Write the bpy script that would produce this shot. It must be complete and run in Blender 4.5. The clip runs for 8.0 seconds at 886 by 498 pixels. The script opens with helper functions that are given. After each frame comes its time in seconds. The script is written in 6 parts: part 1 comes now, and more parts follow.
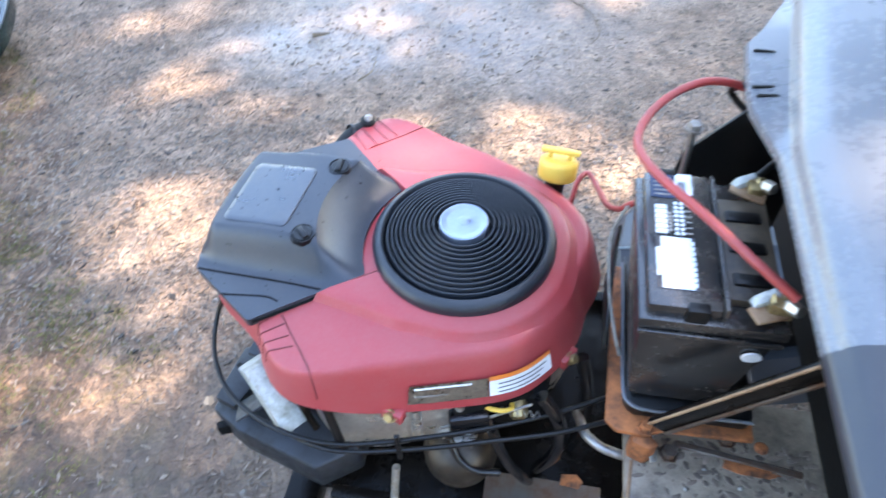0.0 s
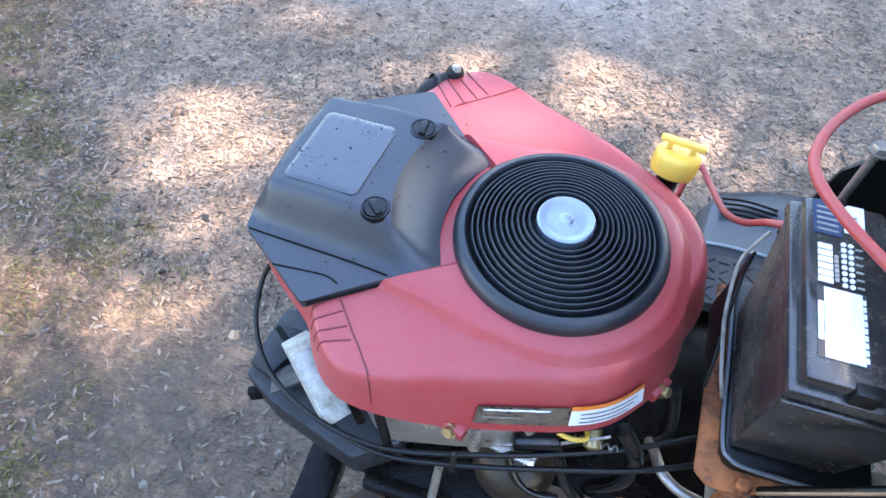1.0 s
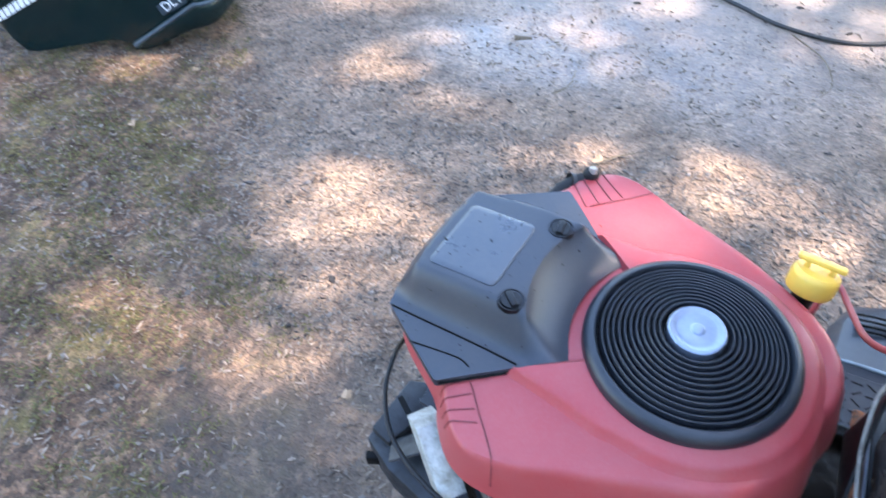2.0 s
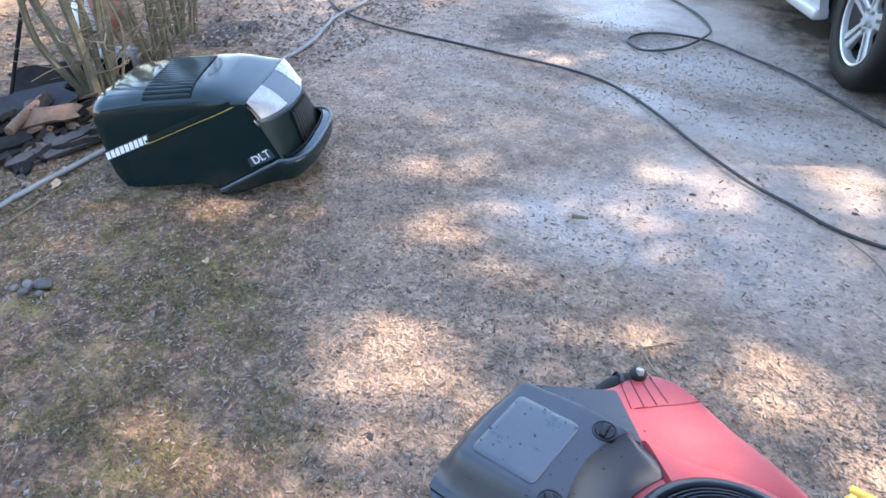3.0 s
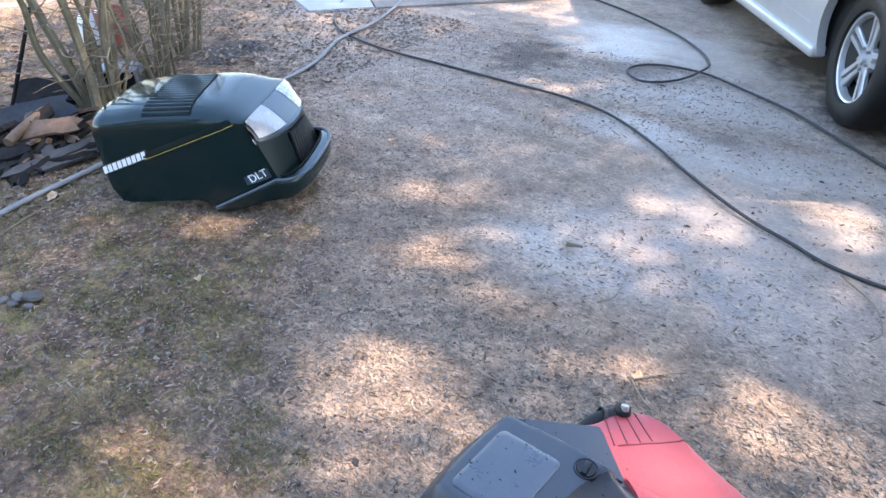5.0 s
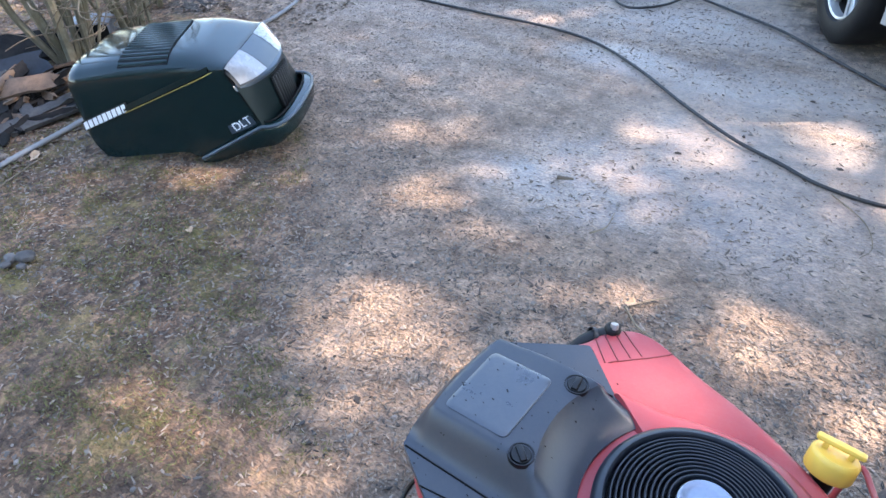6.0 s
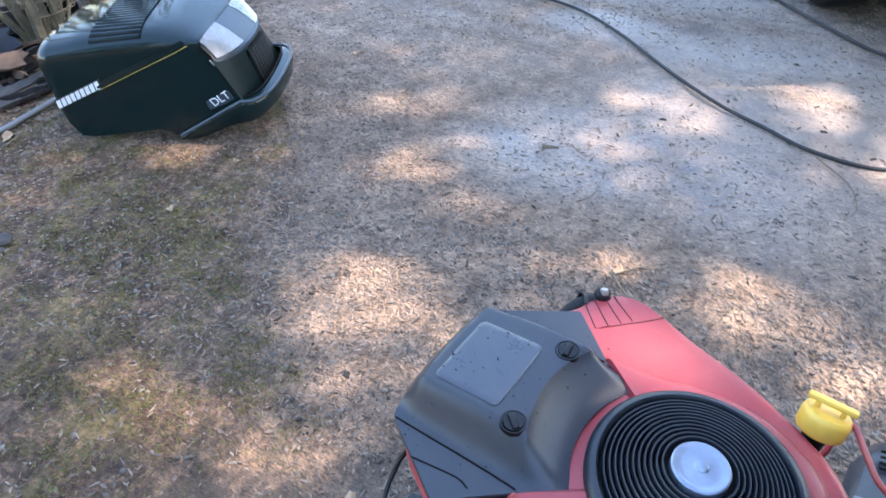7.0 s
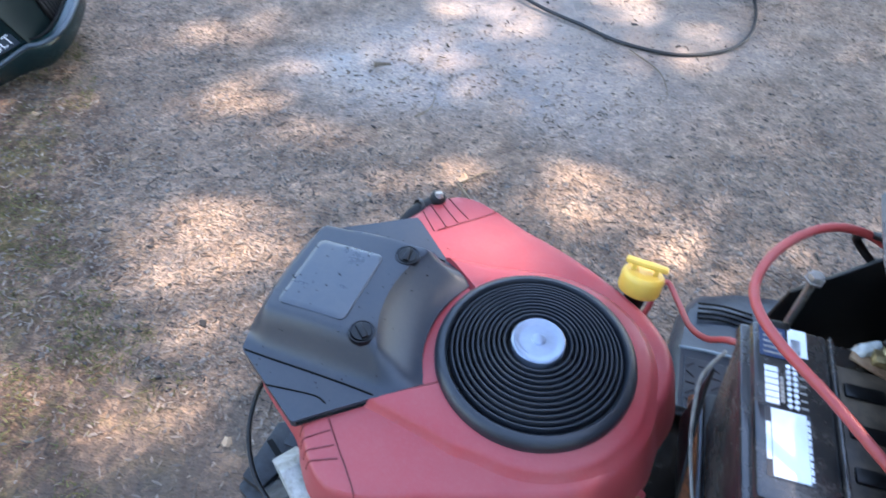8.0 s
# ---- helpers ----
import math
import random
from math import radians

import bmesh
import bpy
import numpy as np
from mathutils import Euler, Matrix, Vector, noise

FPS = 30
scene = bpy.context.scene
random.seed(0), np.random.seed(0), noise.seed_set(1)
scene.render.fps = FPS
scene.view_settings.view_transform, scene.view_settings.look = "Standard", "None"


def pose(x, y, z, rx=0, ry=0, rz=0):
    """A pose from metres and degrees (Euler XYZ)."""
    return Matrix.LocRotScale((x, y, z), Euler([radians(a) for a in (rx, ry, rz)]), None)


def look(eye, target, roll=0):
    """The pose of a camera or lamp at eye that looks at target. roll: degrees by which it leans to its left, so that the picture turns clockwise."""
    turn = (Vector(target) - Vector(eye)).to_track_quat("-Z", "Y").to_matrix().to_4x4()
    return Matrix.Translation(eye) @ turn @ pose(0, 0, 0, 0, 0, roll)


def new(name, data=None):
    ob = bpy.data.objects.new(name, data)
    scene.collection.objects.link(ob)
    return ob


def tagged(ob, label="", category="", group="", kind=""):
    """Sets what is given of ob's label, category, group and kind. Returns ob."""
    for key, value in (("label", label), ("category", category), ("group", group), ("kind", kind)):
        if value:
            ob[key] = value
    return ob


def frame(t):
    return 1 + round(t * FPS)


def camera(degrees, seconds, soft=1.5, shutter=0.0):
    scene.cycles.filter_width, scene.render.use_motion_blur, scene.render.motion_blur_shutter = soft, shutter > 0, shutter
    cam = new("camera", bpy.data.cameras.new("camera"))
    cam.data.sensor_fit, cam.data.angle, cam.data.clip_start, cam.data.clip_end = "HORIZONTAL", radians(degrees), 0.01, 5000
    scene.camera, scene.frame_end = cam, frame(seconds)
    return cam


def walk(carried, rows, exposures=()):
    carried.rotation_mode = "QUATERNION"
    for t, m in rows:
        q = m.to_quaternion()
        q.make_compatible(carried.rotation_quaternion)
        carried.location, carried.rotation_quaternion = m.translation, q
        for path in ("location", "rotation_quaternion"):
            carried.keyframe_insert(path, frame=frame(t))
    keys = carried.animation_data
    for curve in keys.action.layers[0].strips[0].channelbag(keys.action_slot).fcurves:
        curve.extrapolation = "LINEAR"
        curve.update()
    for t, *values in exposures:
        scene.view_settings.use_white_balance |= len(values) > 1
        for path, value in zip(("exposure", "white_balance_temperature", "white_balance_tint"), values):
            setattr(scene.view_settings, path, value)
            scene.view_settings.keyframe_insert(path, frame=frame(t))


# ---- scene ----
cam = camera(68.1, 8.0, shutter=0.22)
PATH = [
    (0, (0.501, 0.227, 1.359), (0.232, 1.491, -0.168), -3.0),
    (0.2, (0.460, 0.259, 1.341), (0.096, 1.398, -0.258), -4.0),
    (0.5, (0.418, 0.297, 1.322), (0.005, 1.381, -0.307), -3.6),
    (0.7, (0.398, 0.310, 1.310), (0.023, 1.395, -0.327), -1.4),
    (1, (0.405, 0.333, 1.310), (0.114, 1.410, -0.349), 2.3),
    (1.5, (0.413, 0.335, 1.327), (0.104, 1.446, -0.307), 3.4),
    (2, (0.375, 0.312, 1.360), (-0.260, 1.432, -0.170), -3.7),
    (2.2, (0.365, 0.302, 1.377), (-0.386, 1.459, -0.071), -5.1),
    (3.3, (0.371, 0.317, 1.429), (-0.557, 1.670, 0.286), -0.2),
    (3.5, (0.371, 0.325, 1.431), (-0.565, 1.689, 0.308), -0.2),
    (4, (0.374, 0.328, 1.432), (-0.563, 1.697, 0.314), 1.1),
    (5.3, (0.379, 0.320, 1.425), (-0.527, 1.664, 0.252), 0.7),
    (5.5, (0.383, 0.319, 1.419), (-0.502, 1.640, 0.206), 0.2),
    (6, (0.393, 0.321, 1.410), (-0.461, 1.602, 0.133), -1.7),
    (6.5, (0.366, 0.320, 1.407), (-0.531, 1.557, 0.117), -0.5),
    (7, (0.388, 0.328, 1.392), (-0.405, 1.587, 0.056), -2.2),
    (7.5, (0.389, 0.326, 1.380), (-0.255, 1.523, -0.087), -2.2),
    (7.7, (0.398, 0.329, 1.386), (-0.135, 1.620, -0.045), -0.4),
    (8, (0.422, 0.332, 1.376), (0.073, 1.616, -0.117), 1.6),
]
walk(cam, [(t, look(eye, target, roll)) for t, eye, target, roll in PATH],
     exposures=[(0, 3.60, 6900, 10), (0.5, 3.50, 6500, 10), (1.5, 3.50, 6500, 10), (2.0, 3.36, 6500, 10), (3.5, 3.10, 6600, 10), (6.5, 3.03, 6550, 10), (7.5, 3.01, 6500, 10), (8, 3.02, 6500, 10)])

# ---- world, sun, exposure ----
SUN_TO = Vector((0.58, 0.34, 0.74)).normalized()   # towards the sun
world = bpy.data.worlds.new("sky")
scene.world = world
world.use_nodes = True
wn, wl = world.node_tree.nodes, world.node_tree.links
sky = wn.new("ShaderNodeTexSky")
sky.sky_type, sky.sun_disc = "NISHITA", False
sky.sun_elevation = math.asin(SUN_TO.z)
sky.sun_rotation = math.atan2(SUN_TO.x, SUN_TO.y)
sky.air_density, sky.dust_density, sky.ozone_density = 1.0, 0.8, 1.5
wl.new(sky.outputs[0], wn["Background"].inputs[0])
wn["Background"].inputs[1].default_value = 0.150
sun_data = bpy.data.lights.new("sun", "SUN")
sun_data.energy, sun_data.angle, sun_data.color = 2.65, radians(0.9), (1.0, 0.855, 0.75)
sun = new("sun", sun_data)
sun.matrix_world = look(SUN_TO * 30, (0, 0, 0))


# ---- helpers for meshes ----
def V(*a):
    return Vector(a)


def mesh_of(name, verts, faces, smooth=40):
    me = bpy.data.meshes.new(name)
    me.from_pydata([tuple(v) for v in verts], [], faces)
    me.validate()
    if smooth:
        me.polygons.foreach_set("use_smooth", [True] * len(me.polygons))
        me.set_sharp_from_angle(angle=radians(smooth))
    return me


def thing(name, label, category, m=None, group="", kind=""):
    ob = new(name)
    ob.empty_display_size = 0.05
    if m is not None:
        ob.matrix_world = m
    return tagged(ob, label, category, group, kind)


def part(name, me, material, parent=None, label="", m=None, smooth=40):
    """Links a mesh, or a bmesh, as one object under a thing or a part, in the parent's own axes."""
    if isinstance(me, bmesh.types.BMesh):
        bm = me
        bmesh.ops.recalc_face_normals(bm, faces=bm.faces)
        me = bpy.data.meshes.new(name)
        bm.to_mesh(me)
        bm.free()
        if smooth:
            me.polygons.foreach_set("use_smooth", [True] * len(me.polygons))
            me.set_sharp_from_angle(angle=radians(smooth))
    ob = new(name, me)
    for mt in (material if isinstance(material, (list, tuple)) else [material]):
        if mt.name not in [x.name for x in me.materials if x]:
            me.materials.append(mt)
    if parent is not None:
        ob.parent = parent
    if m is not None:
        ob.matrix_basis = m
    return tagged(ob, label)


def single(name, me, material, label, category, m=None, group="", kind="", smooth=40):
    return tagged(part(name, me, material, None, "", m, smooth), label, category, group, kind)


def rbox(x0, x1, y0, y1, z0, z1, bevel=0.003, segs=2):
    bm = bmesh.new()
    bmesh.ops.create_cube(bm, size=1, matrix=Matrix.Translation(((x0 + x1) / 2, (y0 + y1) / 2, (z0 + z1) / 2)) @ Matrix.Diagonal((x1 - x0, y1 - y0, z1 - z0, 1)))
    if bevel:
        bmesh.ops.bevel(bm, geom=bm.edges[:], offset=bevel, segments=segs, profile=0.5, affect="EDGES")
    return bm


def lathe(profile, n=48, axis_m=None, name="lathe"):
    """Profile of (radius, z) turned about z."""
    verts, faces = [], []
    k = len(profile)
    for i in range(n):
        a = 2 * math.pi * i / n
        for r, z in profile:
            verts.append(V(r * math.cos(a), r * math.sin(a), z))
    for i in range(n):
        j = (i + 1) % n
        for p in range(k - 1):
            faces.append((i * k + p, j * k + p, j * k + p + 1, i * k + p + 1))
    if axis_m is not None:
        verts = [axis_m @ v for v in verts]
    bm = bmesh.new()
    bv = [bm.verts.new(v) for v in verts]
    for f in faces:
        try:
            bm.faces.new([bv[q] for q in f])
        except ValueError:
            pass
    bmesh.ops.remove_doubles(bm, verts=bm.verts[:], dist=1e-6)
    return bm


def spline(points, steps=8):
    """Catmull-Rom through the points."""
    p = [Vector(q) for q in points]
    p = [2 * p[0] - p[1]] + p + [2 * p[-1] - p[-2]]
    out = []
    for i in range(1, len(p) - 2):
        for s in range(steps):
            t = s / steps
            a, b, c, d = p[i - 1], p[i], p[i + 1], p[i + 2]
            out.append(0.5 * (2 * b + (c - a) * t + (2 * a - 5 * b + 4 * c - d) * t * t + (3 * b - a - 3 * c + d) * t ** 3))
    out.append(p[-2])
    return out


def tube(points, r, n=10, steps=8, r_end=None, smooth=True):
    pts = spline(points, steps) if smooth else [Vector(q) for q in points]
    verts, faces = [], []
    up = Vector((0.13, 0.21, 0.97))
    for i, q in enumerate(pts):
        d = (pts[min(i + 1, len(pts) - 1)] - pts[max(i - 1, 0)]).normalized()
        side = d.cross(up)
        if side.length < 1e-3:
            side = d.cross(Vector((1, 0, 0)))
        side.normalize()
        top = side.cross(d).normalized()
        up = top
        f = i / (len(pts) - 1)
        rr = r if r_end is None else r + (r_end - r) * f
        for k in range(n):
            a = 2 * math.pi * k / n
            verts.append(q + (side * math.cos(a) + top * math.sin(a)) * rr)
    m = len(pts)
    for i in range(m - 1):
        for k in range(n):
            k2 = (k + 1) % n
            faces.append((i * n + k, i * n + k2, (i + 1) * n + k2, (i + 1) * n + k))
    faces.append(tuple(range(n - 1, -1, -1)))
    faces.append(tuple((m - 1) * n + k for k in range(n)))
    return verts, faces


def tube_mesh(name, *a, **k):
    return mesh_of(name, *tube(*a, **k))


def prism(outline, z0, z1, bevel=0.0, segs=2):
    bm = bmesh.new()
    vs = [bm.verts.new((x, y, z0)) for x, y in outline]
    f = bm.faces.new(vs)
    r = bmesh.ops.extrude_face_region(bm, geom=[f])
    bmesh.ops.translate(bm, verts=[g for g in r["geom"] if isinstance(g, bmesh.types.BMVert)], vec=(0, 0, z1 - z0))
    bmesh.ops.recalc_face_normals(bm, faces=bm.faces[:])
    if bevel:
        bmesh.ops.bevel(bm, geom=bm.edges[:], offset=bevel, segments=segs, profile=0.5, affect="EDGES", clamp_overlap=True)
    return bm


def step(a, b, x):
    t = min(1.0, max(0.0, (x - a) / (b - a)))
    return t * t * (3 - 2 * t)


# ---- materials ----
def node_mat(name):
    mt = bpy.data.materials.new(name)
    mt.use_nodes = True
    n, l = mt.node_tree.nodes, mt.node_tree.links
    return mt, n, l, n["Principled BSDF"]


def noise_node(n, l, vec, scale, detail=4, rough=0.6):
    t = n.new("ShaderNodeTexNoise")
    t.inputs["Scale"].default_value, t.inputs["Detail"].default_value, t.inputs["Roughness"].default_value = scale, detail, rough
    l.new(vec, t.inputs["Vector"])
    return t.outputs["Fac"]


def noise_vec(n, l, vec, scale):
    t = n.new("ShaderNodeTexNoise")
    t.inputs["Scale"].default_value, t.inputs["Detail"].default_value = scale, 3
    l.new(vec, t.inputs["Vector"])
    return t.outputs["Color"]


def ramp_node(n, l, fac, stops):
    r = n.new("ShaderNodeValToRGB")
    while len(r.color_ramp.elements) < len(stops):
        r.color_ramp.elements.new(0.5)
    for e, (p, c) in zip(r.color_ramp.elements, stops):
        e.position, e.color = p, (*c, 1) if len(c) == 3 else c
    l.new(fac, r.inputs[0])
    return r.outputs[0]


def mix_node(n, l, fac, a, b, kind="MIX"):
    m = n.new("ShaderNodeMix")
    m.data_type, m.blend_type = "RGBA", kind
    for val, sock in ((fac, m.inputs[0]), (a, m.inputs[6]), (b, m.inputs[7])):
        if isinstance(val, (int, float)):
            sock.default_value = val
        elif isinstance(val, tuple):
            sock.default_value = (*val, 1)
        else:
            l.new(val, sock)
    return m.outputs[2]


def math_node(n, l, op, a, b=0.0, clamp=False):
    m = n.new("ShaderNodeMath")
    m.operation, m.use_clamp = op, clamp
    for val, sock in ((a, m.inputs[0]), (b, m.inputs[1])):
        if isinstance(val, (int, float)):
            sock.default_value = val
        else:
            l.new(val, sock)
    return m.outputs[0]


def surface(name, base, dirt, rough=0.5, metal=0.0, grain=60.0, patch=6.0, amount=0.5, bump=0.15, coat=0.0, island=0.0, spec=0.5, dirt_rough=0.75):
    """A painted, plastic or metal surface: base colour with patches and grains of dirt, varied gloss and fine relief."""
    mt, n, l, b = node_mat(name)
    tc = n.new("ShaderNodeTexCoord").outputs["Object"]
    big = noise_node(n, l, tc, patch, 5, 0.65)
    fine = noise_node(n, l, tc, grain, 6, 0.7)
    f = math_node(n, l, "MULTIPLY", ramp_node(n, l, big, [(0.38, (0, 0, 0)), (0.72, (1, 1, 1))]), amount)
    f2 = math_node(n, l, "MULTIPLY", ramp_node(n, l, fine, [(0.45, (0, 0, 0)), (0.8, (1, 1, 1))]), amount * 0.7)
    f = math_node(n, l, "ADD", f, f2, True)
    col = mix_node(n, l, f, base, dirt)
    if island:
        g = n.new("ShaderNodeNewGeometry").outputs["Random Per Island"]
        hsv = n.new("ShaderNodeHueSaturation")
        l.new(math_node(n, l, "MULTIPLY_ADD", g, island), hsv.inputs["Value"])
        hsv.inputs["Value"].links[0].from_node.inputs[2].default_value = 1 - island / 2
        l.new(col, hsv.inputs["Color"])
        col = hsv.outputs[0]
    l.new(col, b.inputs["Base Color"])
    l.new(math_node(n, l, "MULTIPLY_ADD", f, dirt_rough - rough), b.inputs["Roughness"])
    b.inputs["Roughness"].links[0].from_node.inputs[2].default_value = rough
    b.inputs["Metallic"].default_value = metal
    b.inputs["Specular IOR Level"].default_value = spec
    b.inputs["Coat Weight"].default_value = coat
    b.inputs["Coat Roughness"].default_value = 0.08
    if bump:
        bp = n.new("ShaderNodeBump")
        bp.inputs["Strength"].default_value, bp.inputs["Distance"].default_value = bump, 0.002
        l.new(fine, bp.inputs["Height"])
        l.new(bp.outputs[0], b.inputs["Normal"])
    return mt


GROOVE = surface("dark_red_groove", (0.17, 0.018, 0.022), (0.08, 0.02, 0.02), 0.6)
RED = surface("red_shroud_plastic", (0.33, 0.034, 0.037), (0.34, 0.105, 0.098), 0.36, grain=260, patch=9, amount=0.36, bump=0.08)
BLACK_COVER = surface("weathered_black_plastic", (0.020, 0.026, 0.036), (0.050, 0.047, 0.046), 0.36, grain=200, patch=11, amount=0.42, bump=0.06, spec=0.52, dirt_rough=0.5)
PANEL_FILM = surface("grey_film", (0.024, 0.030, 0.041), (0.056, 0.056, 0.058), 0.26, grain=120, patch=14, amount=0.5, bump=0.10, spec=0.8, coat=0.12, dirt_rough=0.5)
BLACK = surface("black_plastic", (0.0022, 0.0023, 0.0027), (0.010, 0.009, 0.008), 0.30, grain=130, patch=12, amount=0.35, spec=0.35)
BLACK_RIM = surface("grey_black_plastic", (0.008, 0.0105, 0.015), (0.026, 0.027, 0.030), 0.36, grain=150, patch=12, amount=0.35, spec=0.55)
# for black parts, and for gaps and openings whose shade is painted black
DEEP_BLACK = surface("black_with_gap_shade", (0.0010, 0.0010, 0.0010), (0.004, 0.0032, 0.0028), 0.7, grain=90, patch=14, amount=0.6, bump=0.3, spec=0.2)
ALU = surface("cast_aluminium", (0.80, 0.76, 0.69), (0.42, 0.36, 0.29), 0.20, 0.9, grain=120, patch=16, amount=0.6, bump=0.2)
HUB_METAL = surface("pale_brushed_metal", (0.27, 0.31, 0.39), (0.20, 0.225, 0.27), 0.34, 0.75, grain=180, patch=30, amount=0.4, bump=0.06)
STEEL = surface("dull_steel", (0.42, 0.41, 0.39), (0.16, 0.11, 0.07), 0.34, 0.9, grain=160, patch=24, amount=0.6)
GREY_METAL = surface("grey_painted_metal", (0.17, 0.18, 0.20), (0.08, 0.075, 0.07), 0.42, 0.3, grain=110, patch=15, amount=0.6)
BRASS = surface("tarnished_brass", (0.36, 0.27, 0.13), (0.16, 0.11, 0.06), 0.35, 0.8, grain=120, patch=30, amount=0.6)
CORRODED = surface("corroded_white_alloy", (0.50, 0.50, 0.47), (0.17, 0.16, 0.12), 0.7, 0.1, grain=130, patch=40, amount=0.8, bump=0.8)
YELLOW = surface("yellow_plastic", (0.78, 0.47, 0.06), (0.62, 0.40, 0.09), 0.36, grain=120, patch=25, amount=0.35, bump=0.05)
RED_WIRE = surface("red_rubber", (0.36, 0.042, 0.036), (0.24, 0.07, 0.06), 0.36, grain=120, patch=20, amount=0.45)
RUST = surface("orange_rust", (0.46, 0.145, 0.042), (0.055, 0.026, 0.015), 0.72, 0.1, grain=95, patch=42, amount=0.85, bump=0.6)
FRAME = surface("oily_black_steel", (0.0016, 0.0015, 0.0015), (0.014, 0.010, 0.007), 0.14, 0.0, grain=30, patch=13, amount=0.45, bump=0.8, dirt_rough=0.5, spec=0.16)
WET_BLACK = surface("wet_black_rubber", (0.004, 0.004, 0.005), (0.016, 0.013, 0.011), 0.14, grain=90, patch=16, amount=0.5, bump=0.25, dirt_rough=0.4)
GUARD = surface("sooty_grey_sheet", (0.024, 0.027, 0.033), (0.009, 0.0085, 0.008), 0.34, 0.2, grain=70, patch=14, amount=0.8, bump=0.3)
CONE = surface("bronzed_oily_metal", (0.055, 0.042, 0.030), (0.008, 0.006, 0.005), 0.30, 0.6, grain=60, patch=20, amount=0.6, bump=0.4)
WORN_STEEL = surface("worn_rusted_steel", (0.12, 0.105, 0.09), (0.11, 0.045, 0.020), 0.40, 0.5, grain=60, patch=18, amount=0.85, bump=0.4)
RUBBER = surface("tyre_rubber", (0.0024, 0.0024, 0.0027), (0.010, 0.009, 0.008), 0.5, grain=90, patch=10, amount=0.4, bump=0.2, spec=0.35)
PALE_BLUE = surface("pale_blue_edge", (0.20, 0.25, 0.27), (0.12, 0.13, 0.13), 0.5)
FOOT_RUBBER = surface("blue_black_rubber", (0.016, 0.022, 0.031), (0.038, 0.042, 0.048), 0.28, grain=90, patch=10, amount=0.45, bump=0.2, spec=0.5)
BATTERY = surface("black_battery_case", (0.0085, 0.0090, 0.0105), (0.095, 0.074, 0.056), 0.20, grain=90, patch=13, amount=0.46, bump=0.08, dirt_rough=0.45, spec=0.8)
STAINED_CASE = surface("brown_stained_case", (0.020, 0.016, 0.013), (0.135, 0.092, 0.055), 0.34, grain=80, patch=16, amount=0.75, bump=0.15, dirt_rough=0.7)
PALE_EDGE = surface("scuffed_pale_edge", (0.30, 0.28, 0.25), (0.10, 0.08, 0.06), 0.6, grain=60, patch=30, amount=0.7)
PAPER = surface("white_label", (0.78, 0.78, 0.78), (0.55, 0.55, 0.56), 0.42, grain=150, patch=30, amount=0.25, bump=0.0)
NAVY = surface("navy_print", (0.018, 0.036, 0.085), (0.04, 0.06, 0.10), 0.40, grain=150, patch=30, amount=0.3, bump=0.0)
ORANGE_PRINT = surface("orange_print", (0.75, 0.19, 0.02), (0.5, 0.2, 0.08), 0.5, grain=150, patch=30, amount=0.3, bump=0.0)
DARK_FOIL = surface("dark_foil_label", (0.13, 0.115, 0.095), (0.52, 0.45, 0.36), 0.16, 0.85, grain=200, patch=38, amount=0.6, bump=0.0)
INK = surface("dark_print", (0.03, 0.03, 0.035), (0.06, 0.06, 0.06), 0.5, grain=150, patch=30, amount=0.3, bump=0.0)
DASH = surface("grey_dash_plastic", (0.115, 0.120, 0.130), (0.15, 0.152, 0.155), 0.16, grain=140, patch=8, amount=0.4, bump=0.02, spec=0.7)
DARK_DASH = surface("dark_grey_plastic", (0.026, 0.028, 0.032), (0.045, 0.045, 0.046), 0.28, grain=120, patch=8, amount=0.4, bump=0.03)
HOOD_GREEN = surface("dark_green_hood", (0.0030, 0.0125, 0.0130), (0.010, 0.020, 0.021), 0.10, grain=70, patch=6, amount=0.25, bump=0.015, coat=0.0, spec=0.42, dirt_rough=0.4)
# darker, duller copy of the hood green, with shade put into the colour
SHADED_GREEN = surface("shaded_hood_green", (0.0020, 0.0075, 0.0072), (0.007, 0.012, 0.012), 0.30, grain=70, patch=6, amount=0.3, bump=0.03, spec=0.14)
GRILLE = surface("black_grille", (0.010, 0.011, 0.012), (0.03, 0.03, 0.03), 0.4, grain=70, patch=9, amount=0.3)
BUMPER_BLUE = surface("sheen_blue_black_trim", (0.025, 0.04, 0.055), (0.06, 0.07, 0.075), 0.28, grain=70, patch=9, amount=0.3)
LAMP = surface("clouded_lamp_lens", (0.21, 0.215, 0.22), (0.15, 0.135, 0.12), 0.10, grain=40, patch=10, amount=0.5, bump=0.02, coat=0.6)
GOLD = surface("gold_stripe", (0.36, 0.26, 0.07), (0.35, 0.24, 0.07), 0.45, grain=70, patch=30, amount=0.3, bump=0.0)
CAR_WHITE = surface("silver_white_car_paint", (0.46, 0.44, 0.42), (0.34, 0.31, 0.28), 0.30, 0.25, grain=8, patch=1.5, amount=0.3, bump=0.0, coat=0.5)
CAR_DARK = surface("car_underside", (0.008, 0.008, 0.008), (0.03, 0.025, 0.02), 0.7, grain=40, patch=5, amount=0.5)
CAR_GLASS = surface("tinted_car_glass", (0.010, 0.012, 0.013), (0.03, 0.03, 0.03), 0.05, grain=40, patch=3, amount=0.1, bump=0.0)
ALLOY = surface("silver_alloy", (0.44, 0.44, 0.44), (0.30, 0.29, 0.28), 0.30, 0.55, grain=60, patch=9, amount=0.35, bump=0.03)
HOSE_BLACK = surface("black_hose", (0.008, 0.008, 0.009), (0.040, 0.035, 0.032), 0.5, grain=60, patch=5, amount=0.6)
